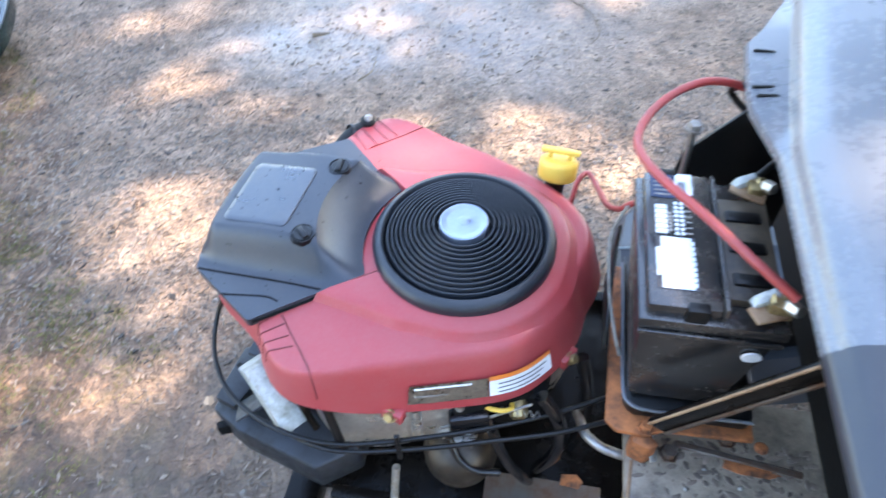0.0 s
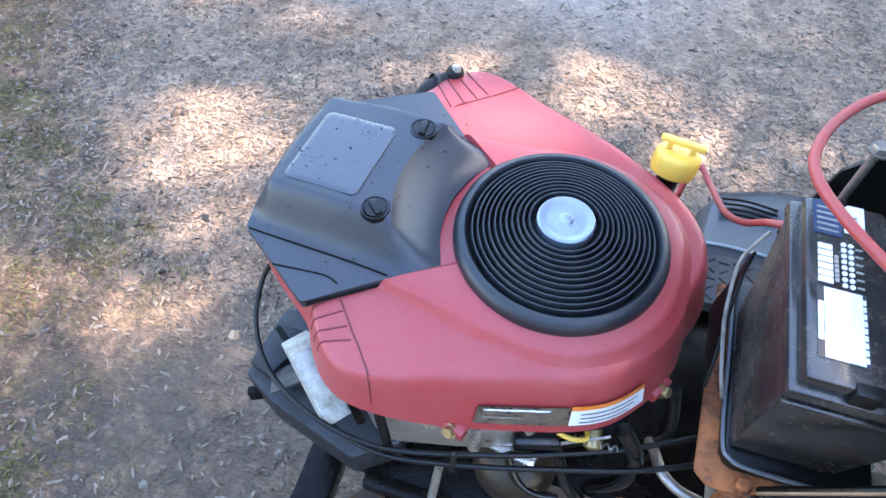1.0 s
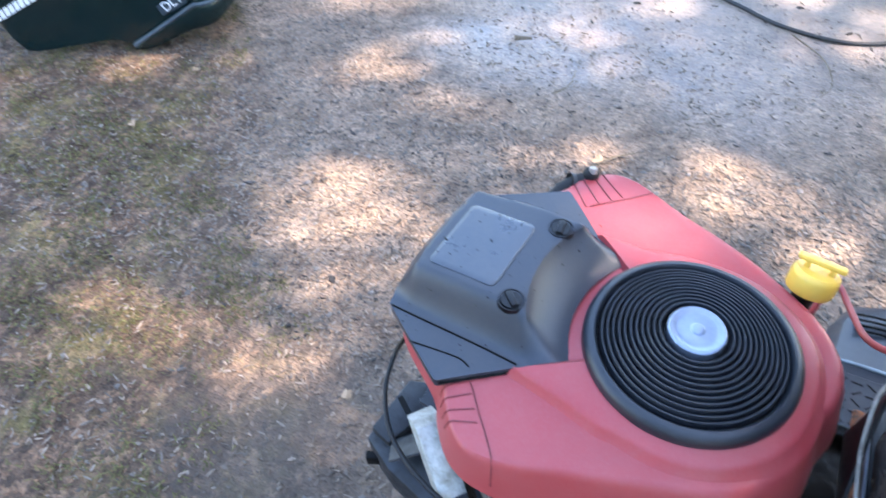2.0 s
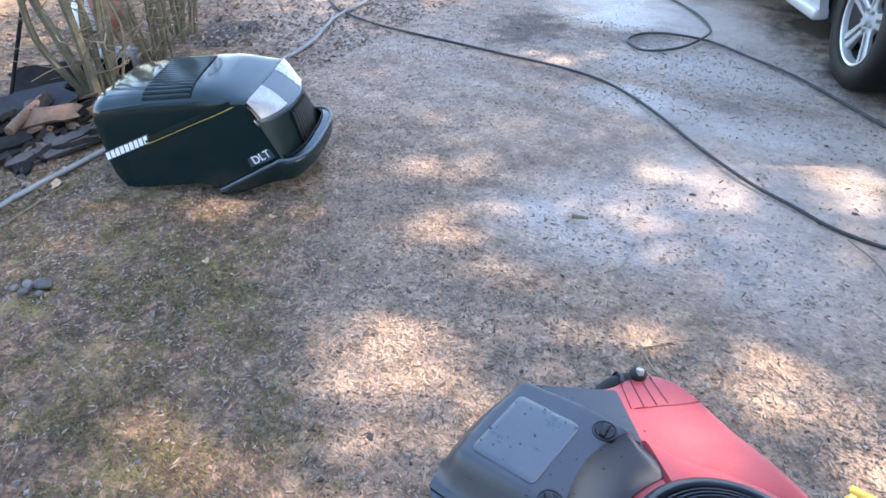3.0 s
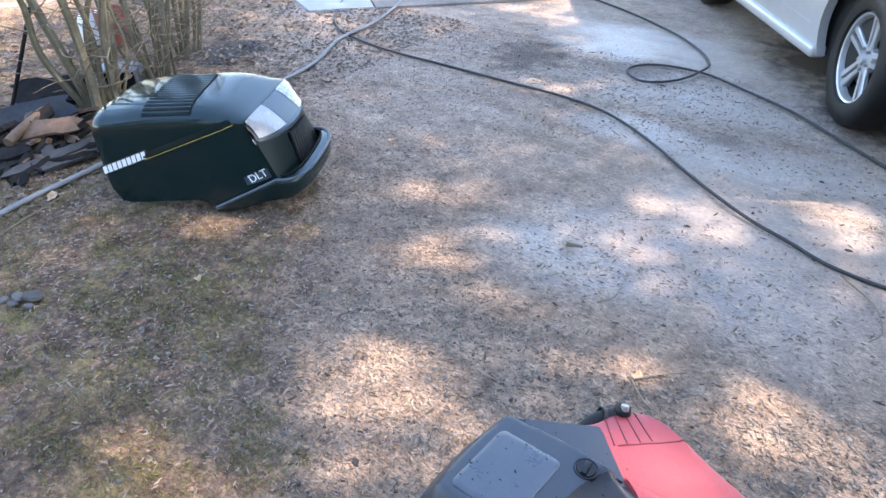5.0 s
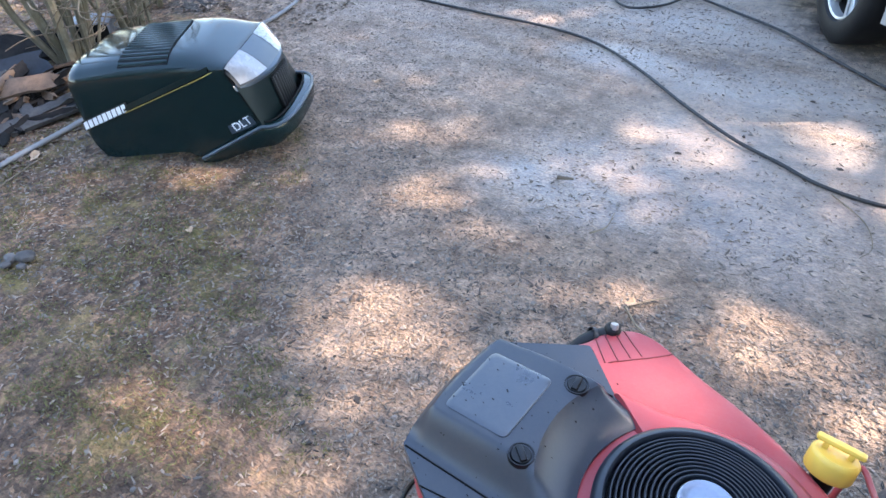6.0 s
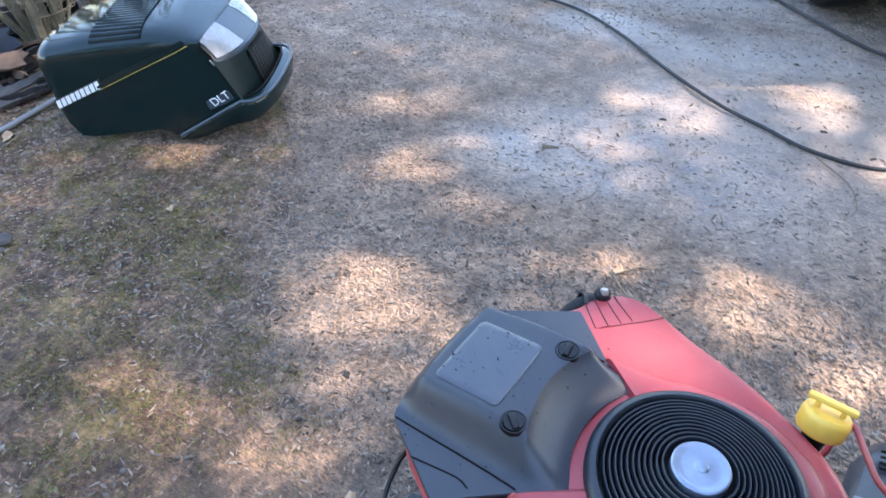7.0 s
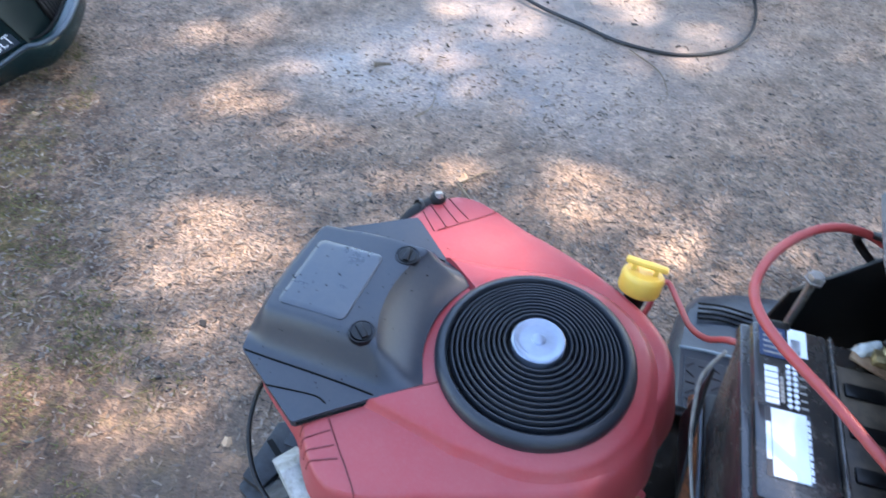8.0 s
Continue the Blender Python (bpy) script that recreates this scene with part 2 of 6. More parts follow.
HOSE_GREY = surface("grey_hose", (0.13, 0.13, 0.135), (0.24, 0.22, 0.20), 0.55, grain=60, patch=5, amount=0.6)
BARK = surface("grey_brown_bark", (0.17, 0.13, 0.09), (0.27, 0.23, 0.17), 0.85, grain=35, patch=8, amount=0.8, bump=0.8)
STEM = surface("olive_shrub_bark", (0.105, 0.086, 0.046), (0.20, 0.168, 0.112), 0.85, grain=50, patch=9, amount=0.7, bump=0.7, island=0.6)
DRY_TWIG = surface("dry_twig", (0.17, 0.125, 0.078), (0.085, 0.062, 0.042), 0.8, grain=60, patch=15, amount=0.6, island=0.6)
LITTER = surface("grey_brown_leaf_litter", (0.165, 0.122, 0.09), (0.09, 0.066, 0.050), 0.8, grain=50, patch=12, amount=0.7, island=0.9)
GREASY = surface("greasy_dirty_steel", (0.34, 0.265, 0.19), (0.055, 0.038, 0.026), 0.42, 0.0, grain=42, patch=22, amount=0.75, bump=0.7, dirt_rough=0.55, spec=0.5)
STAINED = surface("stained_concrete", (0.235, 0.20, 0.172), (0.12, 0.092, 0.072), 0.85, grain=40, patch=2.5, amount=0.8, bump=0.4)
LEAF = surface("budding_leaf", (0.060, 0.068, 0.038), (0.10, 0.10, 0.06), 0.6, grain=20, patch=3, amount=0.5, island=0.6)
NEEDLES = surface("dark_needles", (0.022, 0.035, 0.016), (0.045, 0.052, 0.026), 0.6, grain=20, patch=3, amount=0.5, island=0.6)
GREY_PLANK = surface("weathered_grey_plank", (0.050, 0.044, 0.039), (0.009, 0.008, 0.007), 0.8, grain=50, patch=9, amount=0.8, bump=0.7)
TAN_RUST = surface("pale_tan_rust", (0.36, 0.225, 0.13), (0.17, 0.075, 0.03), 0.6, 0.2, grain=80, patch=30, amount=0.7, bump=0.4)
GRAVEL = surface("brown_gravel", (0.14, 0.115, 0.095), (0.20, 0.165, 0.135), 0.85, grain=60, patch=12, amount=0.6, island=0.8)
CHIP = surface("wood_chip", (0.225, 0.172, 0.130), (0.105, 0.082, 0.065), 0.85, grain=60, patch=8, amount=0.8, island=1.15)
DARK_BARK = surface("dark_bark_flake", (0.030, 0.024, 0.020), (0.075, 0.057, 0.044), 0.75, grain=60, patch=12, amount=0.7, island=0.9)
PALE_CHIP = surface("pale_wood_chip", (0.33, 0.255, 0.185), (0.23, 0.17, 0.12), 0.8, grain=60, patch=12, amount=0.6, island=0.7)
STONE = surface("grey_stone", (0.070, 0.062, 0.056), (0.12, 0.103, 0.09), 0.8, grain=60, patch=12, amount=0.6, island=0.9)
DEAD_LEAF = surface("tan_dead_leaf", (0.40, 0.27, 0.16), (0.26, 0.15, 0.08), 0.7, grain=50, patch=12, amount=0.7, island=0.9)
MOSS = surface("moss_blade", (0.110, 0.105, 0.028), (0.165, 0.125, 0.052), 0.8, grain=40, patch=4, amount=0.6, island=0.8)
CHARRED = surface("charred_board", (0.019, 0.0165, 0.015), (0.004, 0.004, 0.004), 0.8, grain=40, patch=9, amount=0.8, bump=0.9, spec=0.12)
BLUE_BOARD = surface("weathered_blue_grey_board", (0.014, 0.018, 0.026), (0.008, 0.008, 0.009), 0.55, grain=40, patch=9, amount=0.7, bump=0.4, spec=0.3)
WOOD_BOARD = surface("brown_plywood", (0.125, 0.078, 0.048), (0.025, 0.016, 0.011), 0.75, grain=40, patch=6, amount=0.7, bump=0.4, spec=0.3)
ORANGE = surface("orange_steel", (0.60, 0.14, 0.03), (0.35, 0.10, 0.04), 0.45, grain=60, patch=9, amount=0.5)
CONCRETE = surface("pale_concrete", (0.36, 0.355, 0.35), (0.25, 0.24, 0.23), 0.85, grain=40, patch=2.0, amount=0.7, bump=0.4)
RED_PLASTIC = surface("faded_red_plastic", (0.30, 0.085, 0.065), (0.20, 0.085, 0.07), 0.5, grain=60, patch=9, amount=0.4)
WHITE_PLASTIC = surface("white_plastic", (0.68, 0.68, 0.67), (0.45, 0.42, 0.38), 0.5, grain=60, patch=9, amount=0.5)


def ground_material():
    """Damp packed dirt with wood debris, mossy towards the yard side, with soot and oil stains and some painted shade
    and sun.
    """
    mt, n, l, b = node_mat("driveway_dirt")
    tc = n.new("ShaderNodeTexCoord").outputs["Object"]
    sep = n.new("ShaderNodeSeparateXYZ")
    l.new(tc, sep.inputs[0])
    big = noise_node(n, l, tc, 0.9, 5, 0.6)
    mid = noise_node(n, l, tc, 7.0, 6, 0.7)
    fine = noise_node(n, l, tc, 70.0, 8, 0.75)
    base = ramp_node(n, l, mid, [(0.30, (0.180, 0.128, 0.095)), (0.5, (0.302, 0.223, 0.168)), (0.72, (0.412, 0.309, 0.231))])
    # damp, smoother ground with a sheen down the middle of the driveway
    wet = None
    for cx, cy, rx, ry in ((0.12, 2.50, 0.85, 0.50), (-0.25, 2.25, 0.6, 0.30), (0.35, 2.9, 0.9, 0.35), (0.25, 3.45, 0.8, 0.35), (-0.5, 3.5, 0.5, 0.25), (-0.35, 4.2, 1.0, 0.5), (-0.9, 4.9, 1.0, 0.6)):
        mp = n.new("ShaderNodeMapping")
        mp.inputs["Location"].default_value = (-cx / rx, -cy / ry, 0)
        mp.inputs["Scale"].default_value = (1 / rx, 1 / ry, 0)
        l.new(tc, mp.inputs[0])
        ln = n.new("ShaderNodeVectorMath")
        ln.operation = "LENGTH"
        l.new(mp.outputs[0], ln.inputs[0])
        w1 = ramp_node(n, l, math_node(n, l, "ADD", ln.outputs["Value"], math_node(n, l, "MULTIPLY", math_node(n, l, "SUBTRACT", big, 0.5), 2.2)), [(0.35, (1, 1, 1)), (1.1, (0, 0, 0))])
        wet = w1 if wet is None else math_node(n, l, "MAXIMUM", wet, w1)
    damp = math_node(n, l, "MULTIPLY", wet, ramp_node(n, l, mid, [(0.30, (1, 1, 1)), (0.72, (0.45, 0.45, 0.45))]))
    base = mix_node(n, l, math_node(n, l, "MULTIPLY", damp, 0.6), base, (0.185, 0.170, 0.162))
    specks = ramp_node(n, l, fine, [(0.34, (0.50, 0.48, 0.46)), (0.46, (0.95, 0.95, 0.95)), (0.72, (1.22, 1.18, 1.12))])
    base = mix_node(n, l, 1.0, base, specks, "MULTIPLY")
    vor = n.new("ShaderNodeTexVoronoi")
    vor.inputs["Scale"].default_value = 80.0
    warp = n.new("ShaderNodeMapping")
    warp.inputs["Scale"].default_value = (1.0, 2.3, 1.0)
    warp.inputs["Rotation"].default_value = (0, 0, 0.6)
    l.new(tc, warp.inputs[0])
    l.new(warp.outputs[0], vor.inputs["Vector"])
    chips = ramp_node(n, l, vor.outputs["Color"], [(0.0, (0.55, 0.52, 0.50)), (0.55, (1, 1, 1)), (0.9, (1.4, 1.28, 1.15))])
    base = mix_node(n, l, 0.5, base, chips, "MULTIPLY")
    patchy = ramp_node(n, l, noise_node(n, l, tc, 2.3, 5, 0.65), [(0.35, (0.80, 0.77, 0.74)), (0.62, (1.10, 1.08, 1.05))])
    base = mix_node(n, l, 1.0, base, patchy, "MULTIPLY")
    # washed pale fines on the far half of the driveway, streaked along it
    far = ramp_node(n, l, math_node(n, l, "ADD", math_node(n, l, "MULTIPLY", sep.outputs[1], 0.2), math_node(n, l, "MULTIPLY", math_node(n, l, "SUBTRACT", big, 0.5), 0.5)), [(0.46, (0, 0, 0)), (0.70, (1, 1, 1))])
    streak_map = n.new("ShaderNodeMapping")
    streak_map.inputs["Rotation"].default_value = (0, 0, 0.45)
    streak_map.inputs["Scale"].default_value = (0.9, 2.6, 1.0)
    l.new(tc, streak_map.inputs[0])
    streaks = ramp_node(n, l, noise_node(n, l, streak_map.outputs[0], 2.2, 6, 0.7), [(0.36, (0.15, 0.15, 0.15)), (0.62, (1, 1, 1))])
    base = mix_node(n, l, math_node(n, l, "MULTIPLY", math_node(n, l, "MULTIPLY", far, streaks), 0.6), base, (0.385, 0.325, 0.275))
    # moss on the yard side of a wavering line
    edge = math_node(n, l, "ADD", sep.outputs[0], math_node(n, l, "MULTIPLY", sep.outputs[1], 1.08))
    edge = math_node(n, l, "ADD", edge, math_node(n, l, "MULTIPLY", math_node(n, l, "SUBTRACT", big, 0.5), 1.6))
    yard = math_node(n, l, "MULTIPLY_ADD", edge, -1.4, True)
    yard.node.inputs[2].default_value = 1.15
    base = mix_node(n, l, math_node(n, l, "MULTIPLY", yard, 0.75), base, mix_node(n, l, 1.0, base, (0.45, 0.375, 0.310), "MULTIPLY"))
    soil = ramp_node(n, l, noise_node(n, l, tc, 14.0, 6, 0.75), [(0.40, (0.50, 0.48, 0.47)), (0.56, (1.0, 1.0, 1.0)), (0.70, (1.30, 1.22, 1.10))])
    clod_vec = mix_node(n, l, 0.06, tc, noise_vec(n, l, tc, 22.0))
    clods = n.new("ShaderNodeTexVoronoi")
    clods.inputs["Scale"].default_value = 62.0
    l.new(clod_vec, clods.inputs["Vector"])
    soil = mix_node(n, l, 0.85, soil, ramp_node(n, l, clods.outputs["Color"], [(0.05, (0.30, 0.29, 0.31)), (0.5, (0.92, 0.89, 0.89)), (0.9, (1.95, 1.76, 1.58))]), "MULTIPLY")
    base = mix_node(n, l, math_node(n, l, "MULTIPLY_ADD", yard, 0.6), base, mix_node(n, l, 1.0, base, soil, "MULTIPLY"))
    base.node.inputs[0].links[0].from_node.inputs[2].default_value = 0.22
    moss_n = noise_node(n, l, tc, 5.0, 6, 0.75)
    moss = math_node(n, l, "MULTIPLY", yard, ramp_node(n, l, moss_n, [(0.50, (0, 0, 0)), (0.66, (1, 1, 1))]))
    moss_col = ramp_node(n, l, fine, [(0.3, (0.120, 0.098, 0.026)), (0.7, (0.34, 0.262, 0.080))])
    col = mix_node(n, l, math_node(n, l, "MULTIPLY", moss, 0.55), base, moss_col)
    # soot by the shrubs, oil on the driveway, a darker patch by the mower
    # also painted in: oily shade under the car, sunlit brightness at the far left
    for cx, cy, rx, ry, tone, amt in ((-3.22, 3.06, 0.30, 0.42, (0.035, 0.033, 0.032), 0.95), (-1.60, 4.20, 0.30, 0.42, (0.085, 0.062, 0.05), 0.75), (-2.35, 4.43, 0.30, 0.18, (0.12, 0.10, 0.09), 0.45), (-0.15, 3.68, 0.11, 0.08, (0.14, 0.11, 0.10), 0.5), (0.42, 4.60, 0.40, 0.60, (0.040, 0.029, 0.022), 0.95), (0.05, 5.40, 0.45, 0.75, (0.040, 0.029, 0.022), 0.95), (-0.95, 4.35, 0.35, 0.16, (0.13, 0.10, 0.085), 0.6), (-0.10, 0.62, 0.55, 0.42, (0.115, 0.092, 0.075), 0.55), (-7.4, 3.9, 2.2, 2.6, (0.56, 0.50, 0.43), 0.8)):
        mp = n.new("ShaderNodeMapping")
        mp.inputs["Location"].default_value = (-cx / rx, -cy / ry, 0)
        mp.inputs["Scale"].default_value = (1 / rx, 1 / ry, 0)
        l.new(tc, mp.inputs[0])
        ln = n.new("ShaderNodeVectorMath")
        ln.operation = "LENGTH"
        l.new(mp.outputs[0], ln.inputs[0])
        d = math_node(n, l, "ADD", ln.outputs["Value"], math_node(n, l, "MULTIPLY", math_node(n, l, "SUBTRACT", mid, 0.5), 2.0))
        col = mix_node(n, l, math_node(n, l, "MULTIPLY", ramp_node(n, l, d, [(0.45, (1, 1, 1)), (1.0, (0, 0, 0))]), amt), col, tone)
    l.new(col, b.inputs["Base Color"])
    l.new(ramp_node(n, l, damp, [(0, (0.88, 0.88, 0.88)), (1, (0.27, 0.27, 0.27))]), b.inputs["Roughness"])
    l.new(math_node(n, l, "MULTIPLY_ADD", damp, 0.65), b.inputs["Specular IOR Level"])
    b.inputs["Specular IOR Level"].links[0].from_node.inputs[2].default_value = 0.3
    h = math_node(n, l, "ADD", math_node(n, l, "MULTIPLY", fine, 0.8), math_node(n, l, "MULTIPLY", mid, 1.2))
    h = math_node(n, l, "ADD", h, math_node(n, l, "MULTIPLY", vor.outputs["Distance"], 0.5))
    h = math_node(n, l, "ADD", h, math_node(n, l, "MULTIPLY", clods.outputs["Distance"], -0.8))
    bp = n.new("ShaderNodeBump")
    bp.inputs["Distance"].default_value = 0.016
    l.new(ramp_node(n, l, damp, [(0, (0.85, 0.85, 0.85)), (1, (0.15, 0.15, 0.15))]), bp.inputs["Strength"])
    l.new(h, bp.inputs["Height"])
    l.new(bp.outputs[0], b.inputs["Normal"])
    return mt


GROUND = ground_material()


# ---- ground ----
def axis_steps(lo, hi, fine, far):
    out = [lo + i * fine for i in range(int((hi - lo) / fine) + 1)]
    d, x = fine, out[-1]
    while x < far:
        d *= 1.35
        x += d
        out.append(x)
    d, x = fine, lo
    while x > -far:
        d *= 1.35
        x -= d
        out.insert(0, x)
    return out


def ground_z(x, y):
    near = 1.0 / (1.0 + ((x + 0.5) ** 2 + (y - 2) ** 2) / 90.0)
    z = 0.010 * noise.noise((x * 1.1, y * 1.1, 0.3)) + 0.006 * noise.noise((x * 5, y * 5, 2.0)) + 0.004 * noise.noise((x * 14, y * 14, 5.0))
    return z * near - 0.004


def build_ground():
    xs, ys = axis_steps(-3.6, 1.8, 0.035, 600), axis_steps(0.2, 4.6, 0.035, 600)
    verts = [(x, y, ground_z(x, y)) for y in ys for x in xs]
    w = len(xs)
    faces = [(j * w + i, j * w + i + 1, (j + 1) * w + i + 1, (j + 1) * w + i) for j in range(len(ys) - 1) for i in range(w - 1)]
    return single("ground", mesh_of("ground", verts, faces, 180), GROUND, "packed dirt driveway with wood debris, moss and damp patches", "ground", kind="structure")


ground = build_ground()


# ---- engine of the ride-on mower ----
ENGINE_M = pose(0.424, 0.728, 0.0, 0, 0, 174.0)     # local x points to the mower's front, y to its near side
NEAR_OUTLINE = [(-0.152, 0.0), (-0.147, 0.046), (-0.124, 0.096), (-0.084, 0.138), (0.0, 0.174), (0.065, 0.196), (0.112, 0.209), (0.148, 0.212), (0.176, 0.201), (0.202, 0.176), (0.222, 0.152), (0.296, 0.104), (0.312, 0.060), (0.316, 0.0)]
FAR_OUTLINE = [(-0.152, 0.0), (-0.162, -0.036), (-0.161, -0.073), (-0.146, -0.110), (-0.108, -0.148), (-0.045, -0.182), (0.014, -0.206), (0.070, -0.223), (0.140, -0.240), (0.170, -0.243), (0.196, -0.235), (0.222, -0.208), (0.236, -0.172), (0.296, -0.104), (0.312, -0.060), (0.316, 0.0)]


def outline_radius():
    """Distance from the fan's axis to the shroud's edge, by angle; the far side bulges more."""
    tables = []
    for side in (NEAR_OUTLINE, FAR_OUTLINE):
        pts = sorted((abs(math.atan2(p.y, p.x)), math.hypot(p.x, p.y)) for p in spline([(x, y, 0) for x, y in side], 6))
        tables.append(([p[0] for p in pts], [p[1] for p in pts]))
    return lambda a: float(np.interp(abs(a), *tables[0 if a >= 0 else 1]))


EDGE_R = outline_radius()
SHROUD_TOP, SHROUD_LOW = 0.752, 0.676


def under_cover(u, v):
    """1 below the air filter cover, where the shroud is sunk."""
    if abs(v) > 0.15 or u < 0.05:
        return 0.0
    return step(0.003, 0.010, u - cover_bounds(v)[0]) * (1 - step(0.135, 0.150, abs(v)))


RIM_DROP = [(0.0300, 0.0003), (0.0265, 0.0018), (0.0232, 0.0048), (0.0205, 0.0090), (0.0182, 0.0145), (0.0155, 0.0210), (0.0080, 0.0480), (0.0, 0.076)]


def rim_scale(a):
    """The shroud's edge is rounded at the sides and crisper at the front shoulders."""
    return 1 - 0.55 * (1 - step(radians(50), radians(72), abs(a)))


def flat_z(u, v):
    return SHROUD_TOP - 0.004 * step(0.12, 0.26, u) - 0.006 * step(0.12, 0.21, abs(v)) * step(-0.05, 0.1, u) - 0.003 * (1 - step(-0.15, -0.06, u)) - 0.02 * under_cover(u, v)


def skirt_low(u):
    return SHROUD_LOW + 0.020 * step(0.05, 0.175, u)


def shroud_mesh():
    n, verts, faces = 240, [], []
    fr = [i / 14 for i in range(14)]
    k = len(fr) + len(RIM_DROP) + 3
    for i in range(n):
        a = -math.pi + 2 * math.pi * i / n
        big = EDGE_R(a)
        c, s = math.cos(a), math.sin(a)
        rk = rim_scale(a)
        r0, r1 = 0.098, big - 0.031 * rk
        for f in fr:
            r = r0 + (r1 - r0) * f
            verts.append(V(r * c, r * s, flat_z(r * c, r * s)))
        last = flat_z(r1 * c, r1 * s)
        for off, drop in RIM_DROP:
            r = big - off * rk
            verts.append(V(r * c, r * s, last - drop * (last - skirt_low(r * c)) / 0.076))
        for off in (0.001, 0.006, 0.012):
            r = big - off
            verts.append(V(r * c, r * s, skirt_low(r * c) + (0.001 if off > 0.002 else -0.002) + (0.02 if off > 0.01 else 0)))
    for i in range(n):
        j = (i + 1) % n
        for p in range(k - 1):
            faces.append((i * k + p, i * k + p + 1, j * k + p + 1, j * k + p))
    return mesh_of("shroud", verts, faces, 30)


def volute_mesh():
    """The raised step round the fan, drawn out towards the air filter."""
    verts, faces, n = [], [], 180
    rows = [(None, 0.7685), (0.016, 0.7668), (0.006, 0.7645), (0.0025, 0.7628), (0.0, 0.7602), (-0.0020, 0.7570), (-0.005, 0.7543), (-0.012, 0.7470)]
    for i in range(n):
        a = -math.pi + 2 * math.pi * i / n
        c, s = math.cos(a), math.sin(a)
        rv = 0.121 + 0.012 * step(0.0, 0.8, -s)
        if c > -0.05:
            reach = min(0.1235 / (abs(s) + 0.10 * c + 1e-6), 0.165 / max(c, 0.05))
            reach *= 0.72 + 0.28 * step(-0.05, 0.40, c)
            rv = (rv ** 16 + reach ** 16) ** (1 / 16)
        for off, z in rows:
            r = 0.098 if off is None else rv - off
            verts.append(V(r * c, r * s, z - 0.001 - 0.02 * under_cover(r * c, r * s)))
    k = len(rows)
    for i in range(n):
        j = (i + 1) % n
        for p in range(k - 1):
            faces.append((i * k + p, i * k + p + 1, j * k + p + 1, j * k + p))
    return mesh_of("volute", verts, faces, 40)


def shroud_z(u, v):
    """Height of the shroud's skin."""
    r, big = math.hypot(u, v), EDGE_R(math.atan2(v, u))
    z, off = flat_z(u, v), (big - r) / rim_scale(math.atan2(v, u))
    if off < 0.030:
        z -= float(np.interp(-off, [-o for o, d in RIM_DROP], [d for o, d in RIM_DROP])) * (z - skirt_low(u)) / 0.076
    return z


def cover_bounds(v):
    w = abs(v)
    front = 0.313 + 0.013 * (1 - (w / 0.1) ** 2) if w < 0.1 else 0.313 - (w - 0.1) / 0.058 * 0.098
    f1 = 0.005 + math.sqrt(max(0.0, 0.1215 ** 2 - (v + 0.005) ** 2))
    f2 = 0.1034 + (w - 0.084) * 2.2 if w < 0.104 else 0.1474 + (w - 0.104) / 0.054 * 0.063
    back = 0.5 * (f1 + f2 + math.sqrt((f1 - f2) ** 2 + 0.016 ** 2)) if w > 0.05 else f1 + 0.5 * (f2 - f1 + math.sqrt((f1 - f2) ** 2 + 0.016 ** 2))
    return back, max(front, back + 0.003)


def cover_z(u, v):
    """A plateau with sloped flanks and a hollow that sweeps down to the fan."""
    r = math.hypot(u - 0.005, v + 0.005)
    top = 0.801 - 0.010 * step(0.2, 0.33, u)
    low = 0.759 - 0.010 * step(0.16, 0.33, u)
    f = step(0.20, 0.30, u)
    side = 1 - step(0.060, 0.095, v) if v > 0 else 1 - step(0.074 - 0.006 * f, 0.0985, -v)
    t = min(1.0, max(0.0, (r - 0.117) / 0.056))
    dish = t ** 1.7 * (1 - step(0.88, 1.0, t)) + step(0.88, 1.0, t)
    front = 1 - step(0.300, 0.330, u + 0.012 * (abs(v) / 0.1) ** 2)
    return low + (top - low) * side * dish * front


def cover_mesh():
    nv, nu, verts, faces = 96, 44, [], []
    for j in range(nv + 1):
        v = -0.158 + 0.316 * j / nv
        back, front = cover_bounds(v)
        for i in range(nu + 1):
            u = back + (front - back) * i / nu
            verts.append(V(u, v, cover_z(u, v)))
    w = nu + 1
    for j in range(nv):
        for i in range(nu):
            faces.append((j * w + i, (j + 1) * w + i, (j + 1) * w + i + 1, j * w + i + 1))
    ring = [i for i in range(w)] + [j * w + nu for j in range(1, nv + 1)] + [nv * w + i for i in range(nu - 1, -1, -1)] + [j * w for j in range(nv - 1, 0, -1)]
    base = len(verts)
    for q in ring:
        p = verts[q]
        verts.append(V(p.x, p.y, max(0.735, p.z - 0.012)))
    for a in range(len(ring)):
        b = (a + 1) % len(ring)
        faces.append((ring[a], ring[b], base + b, base + a))
    return mesh_of("air_filter_cover", verts, faces, 35)


